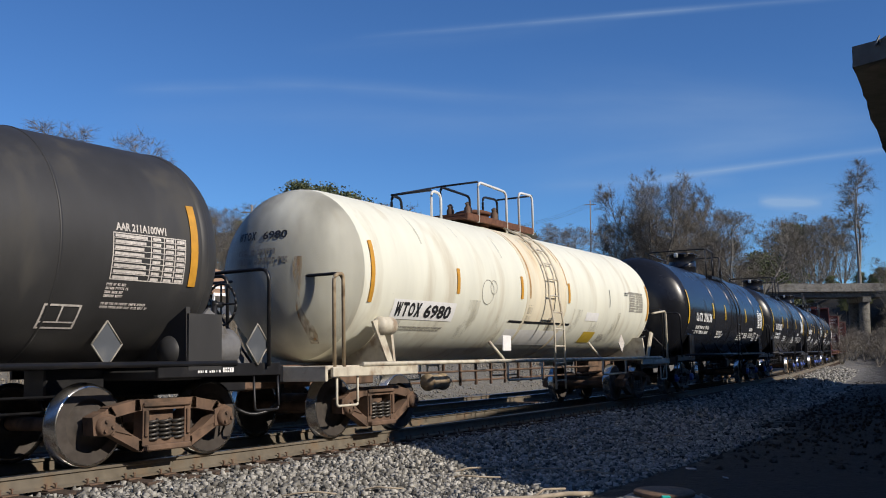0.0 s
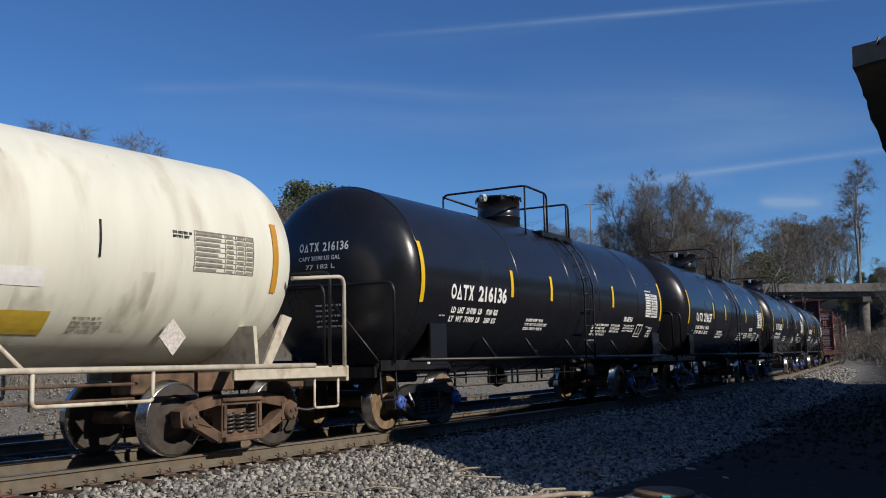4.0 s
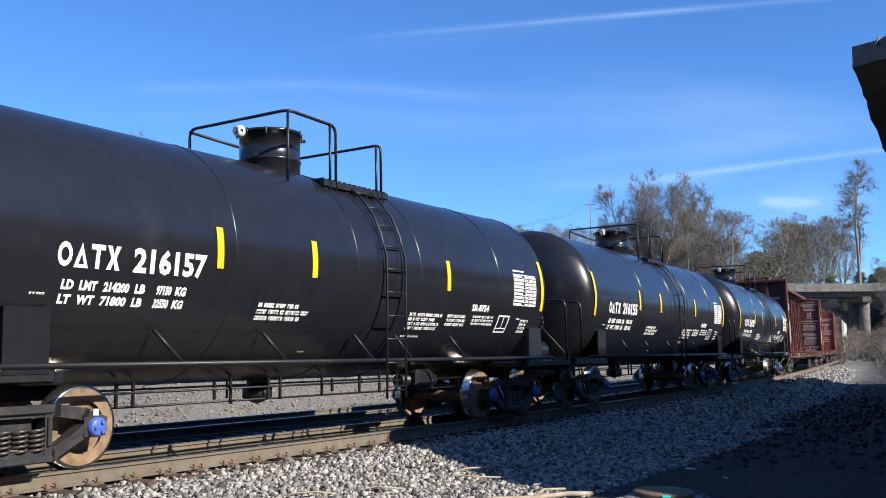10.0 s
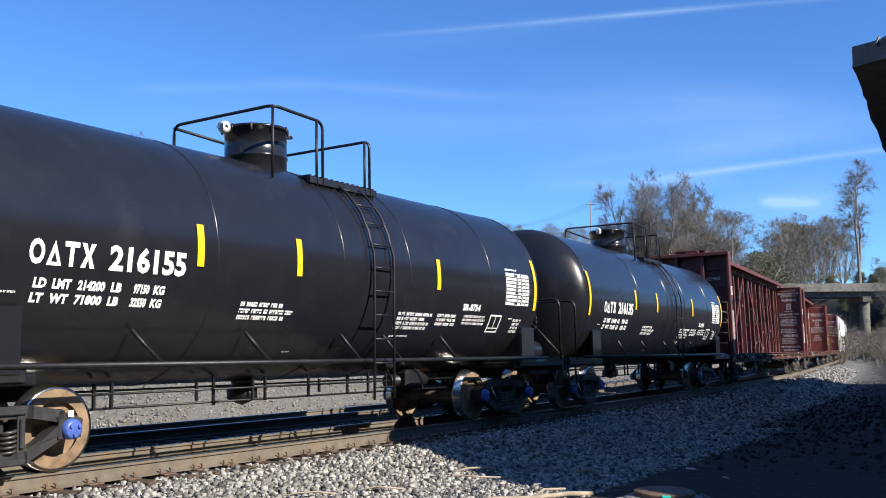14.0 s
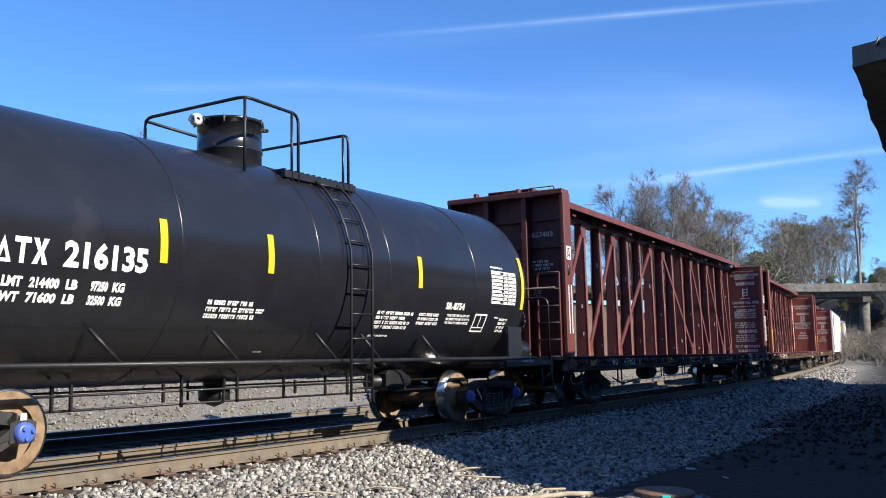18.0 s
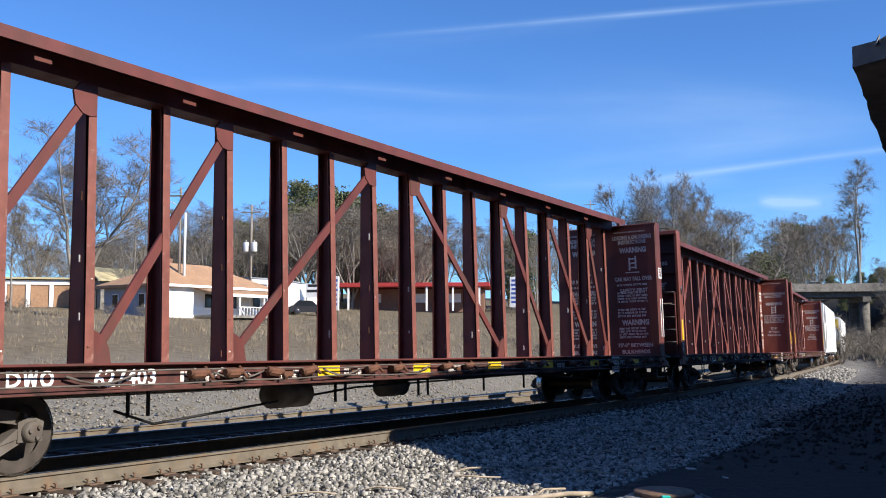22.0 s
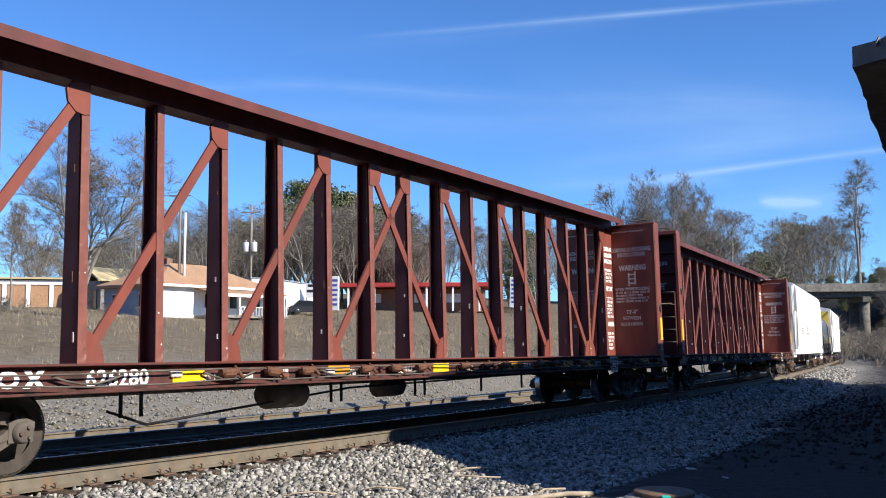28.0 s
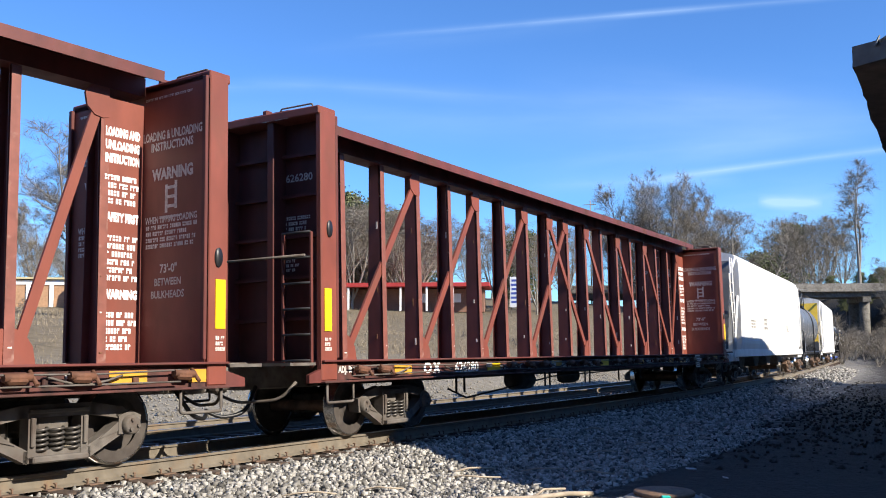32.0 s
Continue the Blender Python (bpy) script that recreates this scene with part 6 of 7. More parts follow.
        for y in (-1.43, 1.43):
            box(bm, (sg * (end - 1.2), y, .98), (2.2, .06, .14), bevel=.01)
        box(bm, (sg * (end - .03), 0, .95), (.06, 2.8, .2), bevel=.01)
        part("end_platform", bm, S, car, "cream steel end platform")
        for y in (-1.4, 1.4):
            bm = BM()
            pipe(bm, bent([(sg * (end - .2), y, 1.02), (sg * (end - .2), y, 2.36), (sg * (end - .42), y, 2.4), (sg * (end - .42), y, 1.02)], .1) if sg < 0 else bent([(sg * (end - 1.2), y, 2.25), (sg * (end - .1), y, 2.35), (sg * (end - .1), y, 1.02)], .15), .03, 6)
            part("hand_rail", bm, M["dirty_cream"] if sg < 0 else S, car, "bent pipe hand rail")
            bm = BM()
            pipe(bm, bent([(sg * (end - .75), y, 1.0), (sg * (end - .75), y, .5), (sg * (end - .25), y, .5), (sg * (end - .25), y, 1.0)], .05), .02, 5)
            part("step", bm, S, car, "bent bar step")
        bm = BM()
        pipe(bm, bent([(sg * (end - .42), -1.4, 1.05), (sg * (end - .42), -1.4, 2.4), (sg * (end - .42), 1.35, 2.4), (sg * (end - .42), 1.35, 1.05)], .14), .026, 6)
        part("end_rail", bm, M["blacksteel"], car, "dark end guard rail")
        coupler(car, sg * (end + .12), M["castbrown"])
        bogie(car, sg * tr, "old")
    bm = BM()
    lathe(bm, [(-.22, 0), (-.2, .1), (-.15, .14), (.15, .14), (.2, .1), (.22, 0)], "x", 16, origin=(-6.12, -1.36, 1.66))
    part("air_reservoir", bm, S, car, "small cream air reservoir by the saddle")
    bm = BM()
    lathe(bm, [(-.28, 0), (-.28, .15), (-.24, .15), (-.23, .13), (.2, .13), (.21, .15), (.25, .15), (.27, .06), (.5, .04), (.5, 0)], "x", 16, origin=(-3.9, -.9, .74))
    part("brake_cylinder", bm, M["dirty_cream"], car, "brake cylinder")
    for y, z in ((-.55, .9), (-.5, .72)):
        bm = BM()
        pipe(bm, [(-4.5, y, z), (4.6, y, z)], .022, 6)
        part("brake_pipe", bm, M["castbrown"], car)
    for k in range(11):
        bm = BM()
        box(bm, (-3 + .62 * k, -.52, .84), (.04, .05, .42), bevel=.005)
        part("hanger", bm, M["castbrown"], car)
    for x, z0, z1 in ((-6.5, 2.02, 2.95), (-3.9, 2.27, 2.7), (-1.38, 2.29, 2.72), (.93, 2.3, 2.72), (6.1, 2.05, 2.95)):
        decal("reflector", rects([(0, 0, .1, (z1 - z0) * 1.03)]), M["amber"], car, on_shell(x, z0, r, zc, .012), "vertical amber reflective strip")
    place = on_shell(-5.78, 1.79, r, zc, .006)
    decal("number_panel", rects([(0, 0, 1.95, .34)]), M["white"], car, place, "white number panel")
    p2 = on_shell(-5.68, 1.84, r, zc, .012)
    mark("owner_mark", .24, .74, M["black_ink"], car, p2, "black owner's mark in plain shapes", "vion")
    decal("number", fit_width(lettering("6980", .31, .01), .85), M["black_ink"], car, on_shell(-4.82, 1.84, r, zc, .012), "black wagon number")
    data_table(car, 4.75, 2.24, 1.0, .5, r, zc, M["grey_ink"], 8)
    for k, (x, z, w, h, n, ink) in enumerate(((-5.7, 1.62, 1.9, .1, 2, "grey_ink"), (4.42, 2.62, .35, .1, 2, "black_ink"), (3.3, 1.5, .42, .24, 4, "grey_ink"))):
        decal("small_print", lines_of_bars(w, h, n, 40 + k), M[ink], car, on_shell(x, z, r, zc))
    for k in range(10):
        decal("grime_run", rects([(0, 0, .5, .8)]), M["grime"], car, on_shell(-5.9 + 1.2 * k, 1.35 if k % 2 else 1.5, r, zc, .0035), "grey grime low on the shell")
    for k in range(7):
        decal("dark_run", rects([(0, 0, .06, .7)]), M["grime"], car, on_shell(-4.9 + 1.45 * k, 3.05, r, zc, .0035), "thin dark run from the top")
    decal("seam_mark", rects([(0, 0, .03, .42)]), M["black_ink"], car, on_shell(3.4, 2.3, r, zc), "thin dark upright mark")
    decal("patch", rects([(0, 0, .75, .2)]), M["white"], car, on_shell(2.05, 1.95, r, zc), "fresh white paint patch")
    decal("warning_panel", rects([(0, 0, .7, .32)]), M["yellow_paint"], car, on_shell(2.3, 1.47, r, zc), "yellow warning panel")
    decal("panel_line", rects([(0, 0, 2.95, .045)]), M["blacksteel"], car, on_shell(-1.68, 1.83, r, zc, .01), "dark seam line")
    decal("panel_field", rects([(.05, 0, 2.9, .42)]), M["hopper"], car, on_shell(-1.68, 1.4, r, zc, .004), "paler repainted field")
    bm = BM()
    box(bm, (0, 0, 0), (.34, .03, .3), bevel=.01)
    part("placard_holder", bm, M["white"], car, "white placard holder", at=pose(-1.65, -1.16, 1.42))
    bm = BM()
    prism(bm, [(-.2, 0), (0, -.22), (.2, 0), (0, .22)], -.01, .01, "y")
    part("placard", bm, M["offwhite"], car, "white diamond placard", at=pose(4.6, -1.18, 1.45))
    # a chalk doodle: rings and strokes
    vs, fs = [], []
    for cx, cy, rad in ((0, 0, .22), (.22, .1, .12)):
        i = len(vs)
        for k in range(24):
            a = k * math.pi / 12
            for q in (rad, rad + .012):
                vs.append((cx + q * math.cos(a), cy + q * math.sin(a)))
        fs += [(i + 2 * k, i + 2 * k + 1, i + (2 * k + 3) % 48, i + (2 * k + 2) % 48) for k in range(24)]
    decal("chalk_drawing", (vs, fs), M["grey_ink"], car, on_shell(-2.75, 2.35, r, zc), "faint chalk loops")

    def head_place(y0, z0):
        def f(px, py):
            y, z = y0 - px, z0 + py
            q = min(.98, math.hypot(y, z - zc) / r) ** (1 / .82)
            return (mid - half - .9 * math.cos(math.asin(q)) - .008, y, z)
        return f
    # a thin ragged dark layer just proud of the front end
    bm = BM()
    prof = [(mid - half - .905, 0)]
    for k in range(1, 8):
        a = k / 8 * math.pi / 2
        prof.append((mid - half - .905 * math.cos(a), 1.384 * math.sin(a) ** .82))
    lathe(bm, prof, "x", 48, origin=(0, 0, zc))
    part("end_grime", bm, M["dark_film"], car, "ragged dark film over the tank's end")
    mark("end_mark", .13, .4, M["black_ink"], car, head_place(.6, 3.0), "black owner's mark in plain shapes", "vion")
    decal("end_number", fit_width(lettering("6980", .17, .004), .45), M["black_ink"], car, head_place(.05, 3.0), "black wagon number")
    decal("small_print", lines_of_bars(.95, .28, 2, 51), M["grey_ink"], car, head_place(.55, 2.62))
    run_vs = [(.02 * math.sin(k * 1.3) + q * (.1 + .05 * math.sin(k * .9)), -.45 + .13 * k) for k in range(11) for q in (0, 1)]
    decal("rust_run", (run_vs, [(2 * k, 2 * k + 1, 2 * k + 3, 2 * k + 2) for k in range(10)]), M["rust_run"], car, head_place(-.55, 1.85), "brown rust run down the tank end")
    return car


M["amber_stain"] = surface("rust run-off", (.45, .27, .11), .7, spread=.3, grain=6, bump=.03)
CARS.append((cream_car(), -57.3, 5.85))


# ---- centre-beam flat cars ----
def centerbeam(label, paint, face, diag, web_end, number, seed):
    """An empty lumber flat: spine of posts and braces under a top chord, with a bulkhead at each end."""
    car = thing("centerbeam_flatcar", None, None, None, label, "flat car", "wagons of the freight train")
    P, F = M[paint], M[face]
    FRONT, REAR, TOP, CH = -11.15, 10.56, 4.70, 4.90      # bulkhead plates, bulkhead and chord heights
    LEN, MIDX = 22.4, -.32
    flats = FLATS[web_end is not None]
    bm = BM()
    box(bm, (MIDX, 0, 1.12), (LEN, 2.76, .06))
    part("deck", bm, P, car, "steel deck")
    for y in (-1.40, 1.40):
        bm = BM()
        box(bm, (MIDX, y * .975, .985), (LEN - .02, .03, .27), bevel=.006)
        sill = part("side_sill", bm, M["sill"], car, "grimy recessed red side sill")
        for z, w, m in ((1.135, .13, P), (.845, .15, M["sill"])):
            bm = BM()
            box(bm, (MIDX, y, z), (LEN - .02, w, .028), bevel=.006)
            part("flange", bm, m, sill)
    bm = BM()
    box(bm, (-.2, 0, .92), (23.2, .46, .34), bevel=.02)
    part("centre_sill", bm, M["castgrey"], car, "dark centre sill")
    for k in range(9):
        bm = BM()
        box(bm, (-9.4 + 2.3 * k, 0, .93), (.1, 2.7, .2))
        part("cross_bearer", bm, M["castgrey"], car)
    # top chord: a boxed beam under a wide plate with turned-down lips; some plates have slots cut through
    bm = BM()
    slots = [-9.95 + 2.33 * k for k in range(9)] if web_end is None else []
    for sy in (-1, 1):
        prism(bm, [(sy * .55, CH - .15), (sy * .55, CH), (sy * .535, CH), (sy * .535, CH - .15)], FRONT, REAR, "x")
        for a, b in ((.44, .535), (0, .33)):
            prism(bm, [(sy * a, CH - .02), (sy * b, CH - .02), (sy * b, CH), (sy * a, CH)], FRONT, REAR, "x")
        cuts = [FRONT] + [v for x in slots for v in (x - .12, x + .12)] + [REAR]
        for a, b in zip(cuts[::2], cuts[1::2]):
            prism(bm, [(sy * .33, CH - .02), (sy * .44, CH - .02), (sy * .44, CH), (sy * .33, CH)], a, b, "x")
    prism(bm, [(.17, CH - .03), (.17, CH - .28), (-.17, CH - .28), (-.17, CH - .03)], FRONT, REAR, "x")
    part("top_chord", bm, P, car, "red top chord with turned-down lips")
    xs = [-10.48 + 1.203 * i for i in range(18)]
    rise = CH - .27
    channel = {}
    for flat in (True, False):
        bm = BM()
        sx = -.05 if flat else .05
        prism(bm, [(-.16, 1.13), (.16, 1.13), (.1, rise), (-.1, rise)], sx - .01, sx + .01, "x")
        for sy in (-1, 1):
            f = [bm.verts.new((x, sy * y, z)) for x in (-.06, .06) for y, z in ((.16, 1.13), (.145, 1.13), (.085, rise), (.1, rise))]
            for q in ((0, 1, 2, 3), (7, 6, 5, 4), (0, 4, 5, 1), (1, 5, 6, 2), (2, 6, 7, 3), (3, 7, 4, 0)):
                bm.faces.new([f[k] for k in q])
        bmesh.ops.recalc_face_normals(bm, faces=bm.faces)
        channel[flat] = mesh_of(bm, "post", P)
    rp = random.Random(seed * 7)
    for i, x in enumerate(xs):
        flat = i in flats
        ob = part("post", channel[flat], None, car, "tapered steel channel post", at=pose(x, 0, 0))
        bm = BM()
        # flange paint is lightened to carry the sun on the near face
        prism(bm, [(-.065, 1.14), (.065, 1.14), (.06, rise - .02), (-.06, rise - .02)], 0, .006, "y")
        f = part("post_flange", bm, M["flange"], ob, "flange with sunlight put in its colour, worn edges")
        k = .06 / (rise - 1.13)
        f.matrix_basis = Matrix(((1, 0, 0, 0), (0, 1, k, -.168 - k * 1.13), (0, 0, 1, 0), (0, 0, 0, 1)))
        for n in range(7):
            z = 1.35 + .46 * n + rp.uniform(-.1, .1)
            bm = BM()
            y = -.172 + k * (z - 1.13)
            rod(bm, (rp.choice((-.035, .035)), y - .008, z), (rp.choice((-.035, .035)), y + .01, z), .014, 6)
            part("rivet", bm, M["offwhite"] if rp.random() < .3 else M["rust"], ob)
        for n in range(3):
            z = 1.5 + .95 * n + rp.uniform(-.25, .25)
            bm = BM()
            box(bm, (-.064 if flat else .034, -.06 + rp.uniform(-.03, .03), z), (.012, .03, rp.uniform(.05, .14)), bevel=.004)
            part("strap_eye", bm, M["offwhite"] if rp.random() < .45 else M["rust"], ob, "worn strap eye on the post")
    for a, b in diag:
        xa, xb = xs[a], xs[min(max(b, 0), 17)]
        bm = BM()
        sg = 1 if xb > xa else -1
        top_z = CH - .28
        strip(bm, [(xa + sg * .06, top_z - .14), (xb - sg * .1, 1.27)], .135, -.15, -.11)
        prism(bm, [(xa - sg * .05, top_z), (xa + sg * .2, top_z), (xa + sg * .3, top_z - .12), (xa + sg * .27, top_z - .28), (xa + sg * .16, top_z - .38), (xa + sg * .04, top_z - .4), (xa - sg * .05, top_z - .38)], -.165, -.13, "y")
        prism(bm, [(xb, 1.15), (xb - sg * .34, 1.15), (xb - sg * .3, 1.36), (xb - sg * .2, 1.5), (xb - sg * .08, 1.56), (xb, 1.52)], -.165, -.13, "y")
        part("diagonal_brace", bm, F, car, "diagonal brace with gussets")
    # bulkheads: the plate faces the load, ribs and ladders face outwards
    for sg, IN in ((-1, FRONT), (1, REAR)):
        deep = .36 if sg < 0 else .3
        bh = new("bulkhead", None)
        bh.parent = car
        bm = BM()
        box(bm, (IN + sg * .02, 0, 2.93), (.04, 2.72, 3.58), bevel=.004)
        part("plate", bm, F if sg > 0 else P, bh, "flat red bulkhead plate")
        for y in (-1.37, 1.37):
            bm = BM()
            box(bm, (IN + sg * (deep / 2 + .005), y, 2.79), (deep, .09, 3.84), bevel=.012)
            part("corner_post", bm, F if y < 0 else P, bh, "boxed corner post")
            bm = BM()
            box(bm, (IN - sg * .035, y, 2.93), (.05, .07, 3.5), bevel=.008)
            part("edge_strip", bm, P, bh, "narrow strip along the plate's edge")
            bm = BM()
            prism(bm, [(0, .84), (sg * .62, .84), (sg * .62, .95), (0, 1.13)], y - .03, y + .03, "y")
            part("post_foot", bm, P, bh, at=pose(IN, 0, 0))
        bm = BM()
        box(bm, (IN + sg * (deep / 2 + .02), 0, TOP), (deep + .04, 2.82, .12), bevel=.015)
        part("cap_beam", bm, F, bh, "top cap beam")
        for y in (-.46, .46):
            bm = BM()
            box(bm, (IN + sg * .18, y, 2.9), (.3, .12, 3.5), bevel=.01)
            part("stiffener", bm, P, bh, "vertical stiffener")
        for z in (1.75, 2.35, 2.95, 3.55, 4.15):
            bm = BM()
            box(bm, (IN + sg * .08, 0, z), (.1, 2.66, .05))
            part("rib", bm, P, bh)
        # end ladder, handhold and top loops
        for y in (-1.28, -.78):
            bm = BM()
            box(bm, (IN + sg * (deep + .06), y, 2.0), (.05, .04, 1.9), bevel=.008)
            part("ladder_rail", bm, P, bh)
        for k in range(6):
            bm = BM()
            rod(bm, (IN + sg * (deep + .08), -1.28, 1.15 + .36 * k), (IN + sg * (deep + .08), -.78, 1.15 + .36 * k), .017, 6)
            part("rung", bm, M["castblack"], bh, "steel ladder rung")
        bm = BM()
        rod(bm, (IN + sg * (deep + .1), -1.2, 2.62), (IN + sg * (deep + .1), 1.2, 2.62), .018, 6)
        part("grab_bar", bm, M["castgrey"], bh, "long grab bar across the bulkhead")
        bm = BM()
        pipe(bm, bent([(0, -.55, TOP + .05), (0, -.55, TOP + .16), (0, -1.15, TOP + .16), (0, -1.15, TOP + .05)], .04), .014, 5)
        part("grab_loop", bm, M["castgrey"], bh, at=pose(IN + sg * .2, 0, 0))
        for y in (-.3, .75):
            bm = BM()
            box(bm, (IN + sg * .2, y, TOP + .11), (.14, .1, .12), bevel=.02)
            part("lift_lug", bm, P, bh)
        if web_end is None:
            for dx in (.09, .25):
                bm = BM()
                box(bm, (IN + sg * dx, -1.425, 2.15), (.03, .02, 1.04), bevel=.004)
                part("guide_strip", bm, M["white"], bh, "white vertical strip")
            bm = BM()
            for a, b, c, d in ((0, 0, .25, .03), (0, .26, .25, .29), (0, 0, .03, .29), (.22, 0, .25, .29)):
                box(bm, (IN + sg * deep / 2 - .125 + (a + c) / 2, -1.424, 3.22 + (b + d) / 2), (c - a, .012, d - b))
            part("plate_border", bm, M["white"], bh, "white square border")
            decal("plate_print", fit_width(lettering("PLATE", .07, .002), .17), M["white"], bh, on_side(IN + sg * deep / 2 - .085, 3.4, -1.424), "white stencilled word")
            decal("plate_letter", fit_width(lettering("C", .16, .006), .1), M["white"], bh, on_side(IN + sg * deep / 2 - .05, 3.26, -1.424), "white stencilled letter")
        else:
            bm = BM()
            box(bm, (IN + sg * deep * .62, -1.42, 1.85), (.16, .012, .6))
            part("reflector", bm, M["yellow"], bh, "yellow reflective panel")
            decal("plate_print", lines_of_bars(.14, .2, 3, seed, .7), M["offwhite"], bh, on_side(IN + sg * deep * .62 - .07, 1.28, -1.42), "white stencil bars")
        bm = BM()
        lathe(bm, [(-.02, 0), (-.02, .06), (.02, .06), (.02, 0)], "y", 14)
        part("lift_pocket", bm, M["blacksteel"], bh, "dark oval pocket", at=pose(IN + sg * deep / 2, -1.415, 3.0 if sg < 0 else 2.42) @ Matrix.Diagonal((1, 1, 2.0, 1)))
        # coupler, draft end and end deck
        e = IN + sg * .33
        bm = BM()
        box(bm, (e + sg * .45, 0, .95), (.5, .5, .38), bevel=.03)
        box(bm, (e + sg * .36, -.5, 1.1), (.55, 1.7, .04))
        part("draft_end", bm, M["castgrey"], car, "draft gear housing and end step")
        coupler(car, e + sg * .62, M["castgrey"])
        bm = BM()
        pipe(bm, bent([(e + sg * .2, -1.1, .86), (e + sg * .3, -.9, .62), (e + sg * .5, -.3, .58), (e + sg * .55, .3, .8)], .15), .022, 6)
        part("uncoupling_rod", bm, M["castgrey"], car, "bent uncoupling rod")
        for y in (-1.4, 1.4):
            bm = BM()
            pipe(bm, bent([(e - sg * .72, y, .84), (e - sg * .72, y, .56), (e - sg * .1, y, .56), (e - sg * .1, y, .84)], .04), .02, 5)
            part("step", bm, M["castgrey"], car, "bent bar step")
        bogie(car, -9.17 if sg < 0 else 8.82, "grey")
    if web_end is not None:
        for sg, IN in ((-1, FRONT), (1, REAR)):
            bm = BM()
            box(bm, (IN - sg * .3, -.13, 2.82), (.6, .05, 3.36), bevel=.004)
            part("end_web", bm, F, car, "bright red web plate by the bulkhead")
    # tie-down winches, chains and reflectors along the sills
    rr = random.Random(seed)
    bm = BM()
    box(bm, (0, 0, 0), (.24, .12, .1), bevel=.03)
    rod(bm, (-.15, -.02, .02), (.15, -.02, .02), .045, 8)
    rod(bm, (.17, -.09, -.06), (.17, .05, .08), .025, 6)
    winch = mesh_of(bm, "winch", M["rust"])
    plates = ((-9.85, "yellow"), (-3.74, "yellow"), (-1.3, "yellow"), (1.2, "yellow"), (3.5, "yellow"), (6.0, "yellow"), (8.6, "yellow")) if web_end is None else ((-9.4, "amber"), (-6.3, "yellow"), (-3.4, "amber"), (-.6, "yellow"), (2.0, "amber"), (4.63, "amber"), (5.8, "amber"), (9.45, "amber"), (10.55, "amber"))
    for k in range(30):
        x = -10.7 + .72 * k + rr.uniform(-.08, .08)
        if abs(x - MIDX) < LEN / 2 - .25 and not -9.1 < x < -6.7 and all(abs(x - p - .02) > .36 for p, _ in plates) and abs(x - 7.07) > .4:
            for y in (-1.455, 1.455):
                part("winch", winch, None, car, "rusty strap winch", at=pose(x, y, 1.0, 0, rr.uniform(-8, 8), 0 if y < 0 else 180))
    for x, m in plates:
        bm = BM()
        box(bm, (x, -1.385, .99), (.5, .012, .15))
        part("reflector", bm, M[m], car, m + " reflective plate")
    for k in range(20):
        x = -10.9 + 1.07 * k + rr.uniform(-.3, .3)
        if -9.1 < x < -6.8:
            continue
        bm = BM()
        box(bm, (x, -1.4, .98 + rr.uniform(-.04, .04)), (rr.uniform(.06, .2), .05, rr.uniform(.05, .12)), bevel=.01)
        part("strap_block", bm, M[rr.choice(("offwhite", "sill", "rust", "rust", "flange"))], car, "painted block on the sill")
    for z, y in ((1.05, -1.475), (.92, -1.48)):
        bm = BM()
        pipe(bm, [(-10.9 + 1.05 * t, y + rr.uniform(-.006, .006), z + rr.uniform(-.02, .02)) for t in range(21)], .011, 5)
        part("tie_cable", bm, M["castgrey"], car, "long slack tie-down cable")
    for k in range(10):
        x = -10.2 + 2.05 * k + rr.uniform(-.2, .2)
        bm = BM()
        pipe(bm, [(x + .9 * t / 5, -1.45, 1.02 - .09 * math.sin(math.pi * t / 5)) for t in range(6)], .014, 5)
        part("chain", bm, M["castgrey"], car, "slack tie-down chain")
    for k in range(11):
        x = -6.3 + 1.5 * k + rr.uniform(-.3, .3)
        decal("sill_print", lines_of_bars(rr.uniform(.35, .75), rr.choice((.11, .15)), rr.choice((1, 2)), 60 + k + seed, .8), M["offwhite"], car, on_side(x, .92, -1.384), "worn white stencil bars")
    if web_end is None:         # loops and strokes of faded white scrawl
        for k in range(9):
            bm = BM()
            x = -6.35 + .11 * k
            pipe(bm, [(x, -1.387, .95 + rr.uniform(-.05, .1)), (x + .05, -1.387, 1.0 + rr.uniform(-.08, .08)), (x + .12, -1.387, .97 + rr.uniform(-.06, .1))], .016, 4)
            part("scrawl", bm, M["offwhite"], car, "stroke of white scrawl")
    bm = BM()
    box(bm, (7.07, -1.47, .94), (.44, .008, .36))
    lb = part("test_panel", bm, M["offwhite"], car, "white bordered stencil panel")
    bm = BM()
    box(bm, (7.07, -1.475, .94), (.36, .006, .29))
    part("panel_field", bm, M["blacksteel"], lb)
    decal("panel_print", lines_of_bars(.3, .23, 4, seed), M["offwhite"], lb, on_side(6.92, .82, -1.48))
    # rods and reservoirs hung below
    for pts in ([(-6.5, -.9, .42), (-2.5, -.9, .72), (3.6, -.9, .80)], [(-6.5, -.9, .42), (-7.0, -.8, .6)], [(3.6, -.9, .8), (6.8, -.85, .62)]):
        bm = BM()
        pipe(bm, pts, .018, 6)
        part("brake_rod", bm, M["blacksteel"], car)
    for x in (-6.9, -6.6, -3.0, -2.75, -.7, -.4, 1.6, 3.3):
        bm = BM()
        box(bm, (x, -.92, .68), (.035, .03, .32))
        part("hanger", bm, M["blacksteel"], car)
    bm = BM()
    lathe(bm, [(-.45, 0), (-.43, .15), (-.36, .2), (.36, .2), (.43, .15), (.45, 0)], "x", 16, origin=(-3.9, -.75, .68))
    part("air_reservoir", bm, M["castgrey"], car, "lying air reservoir")
    bm = BM()
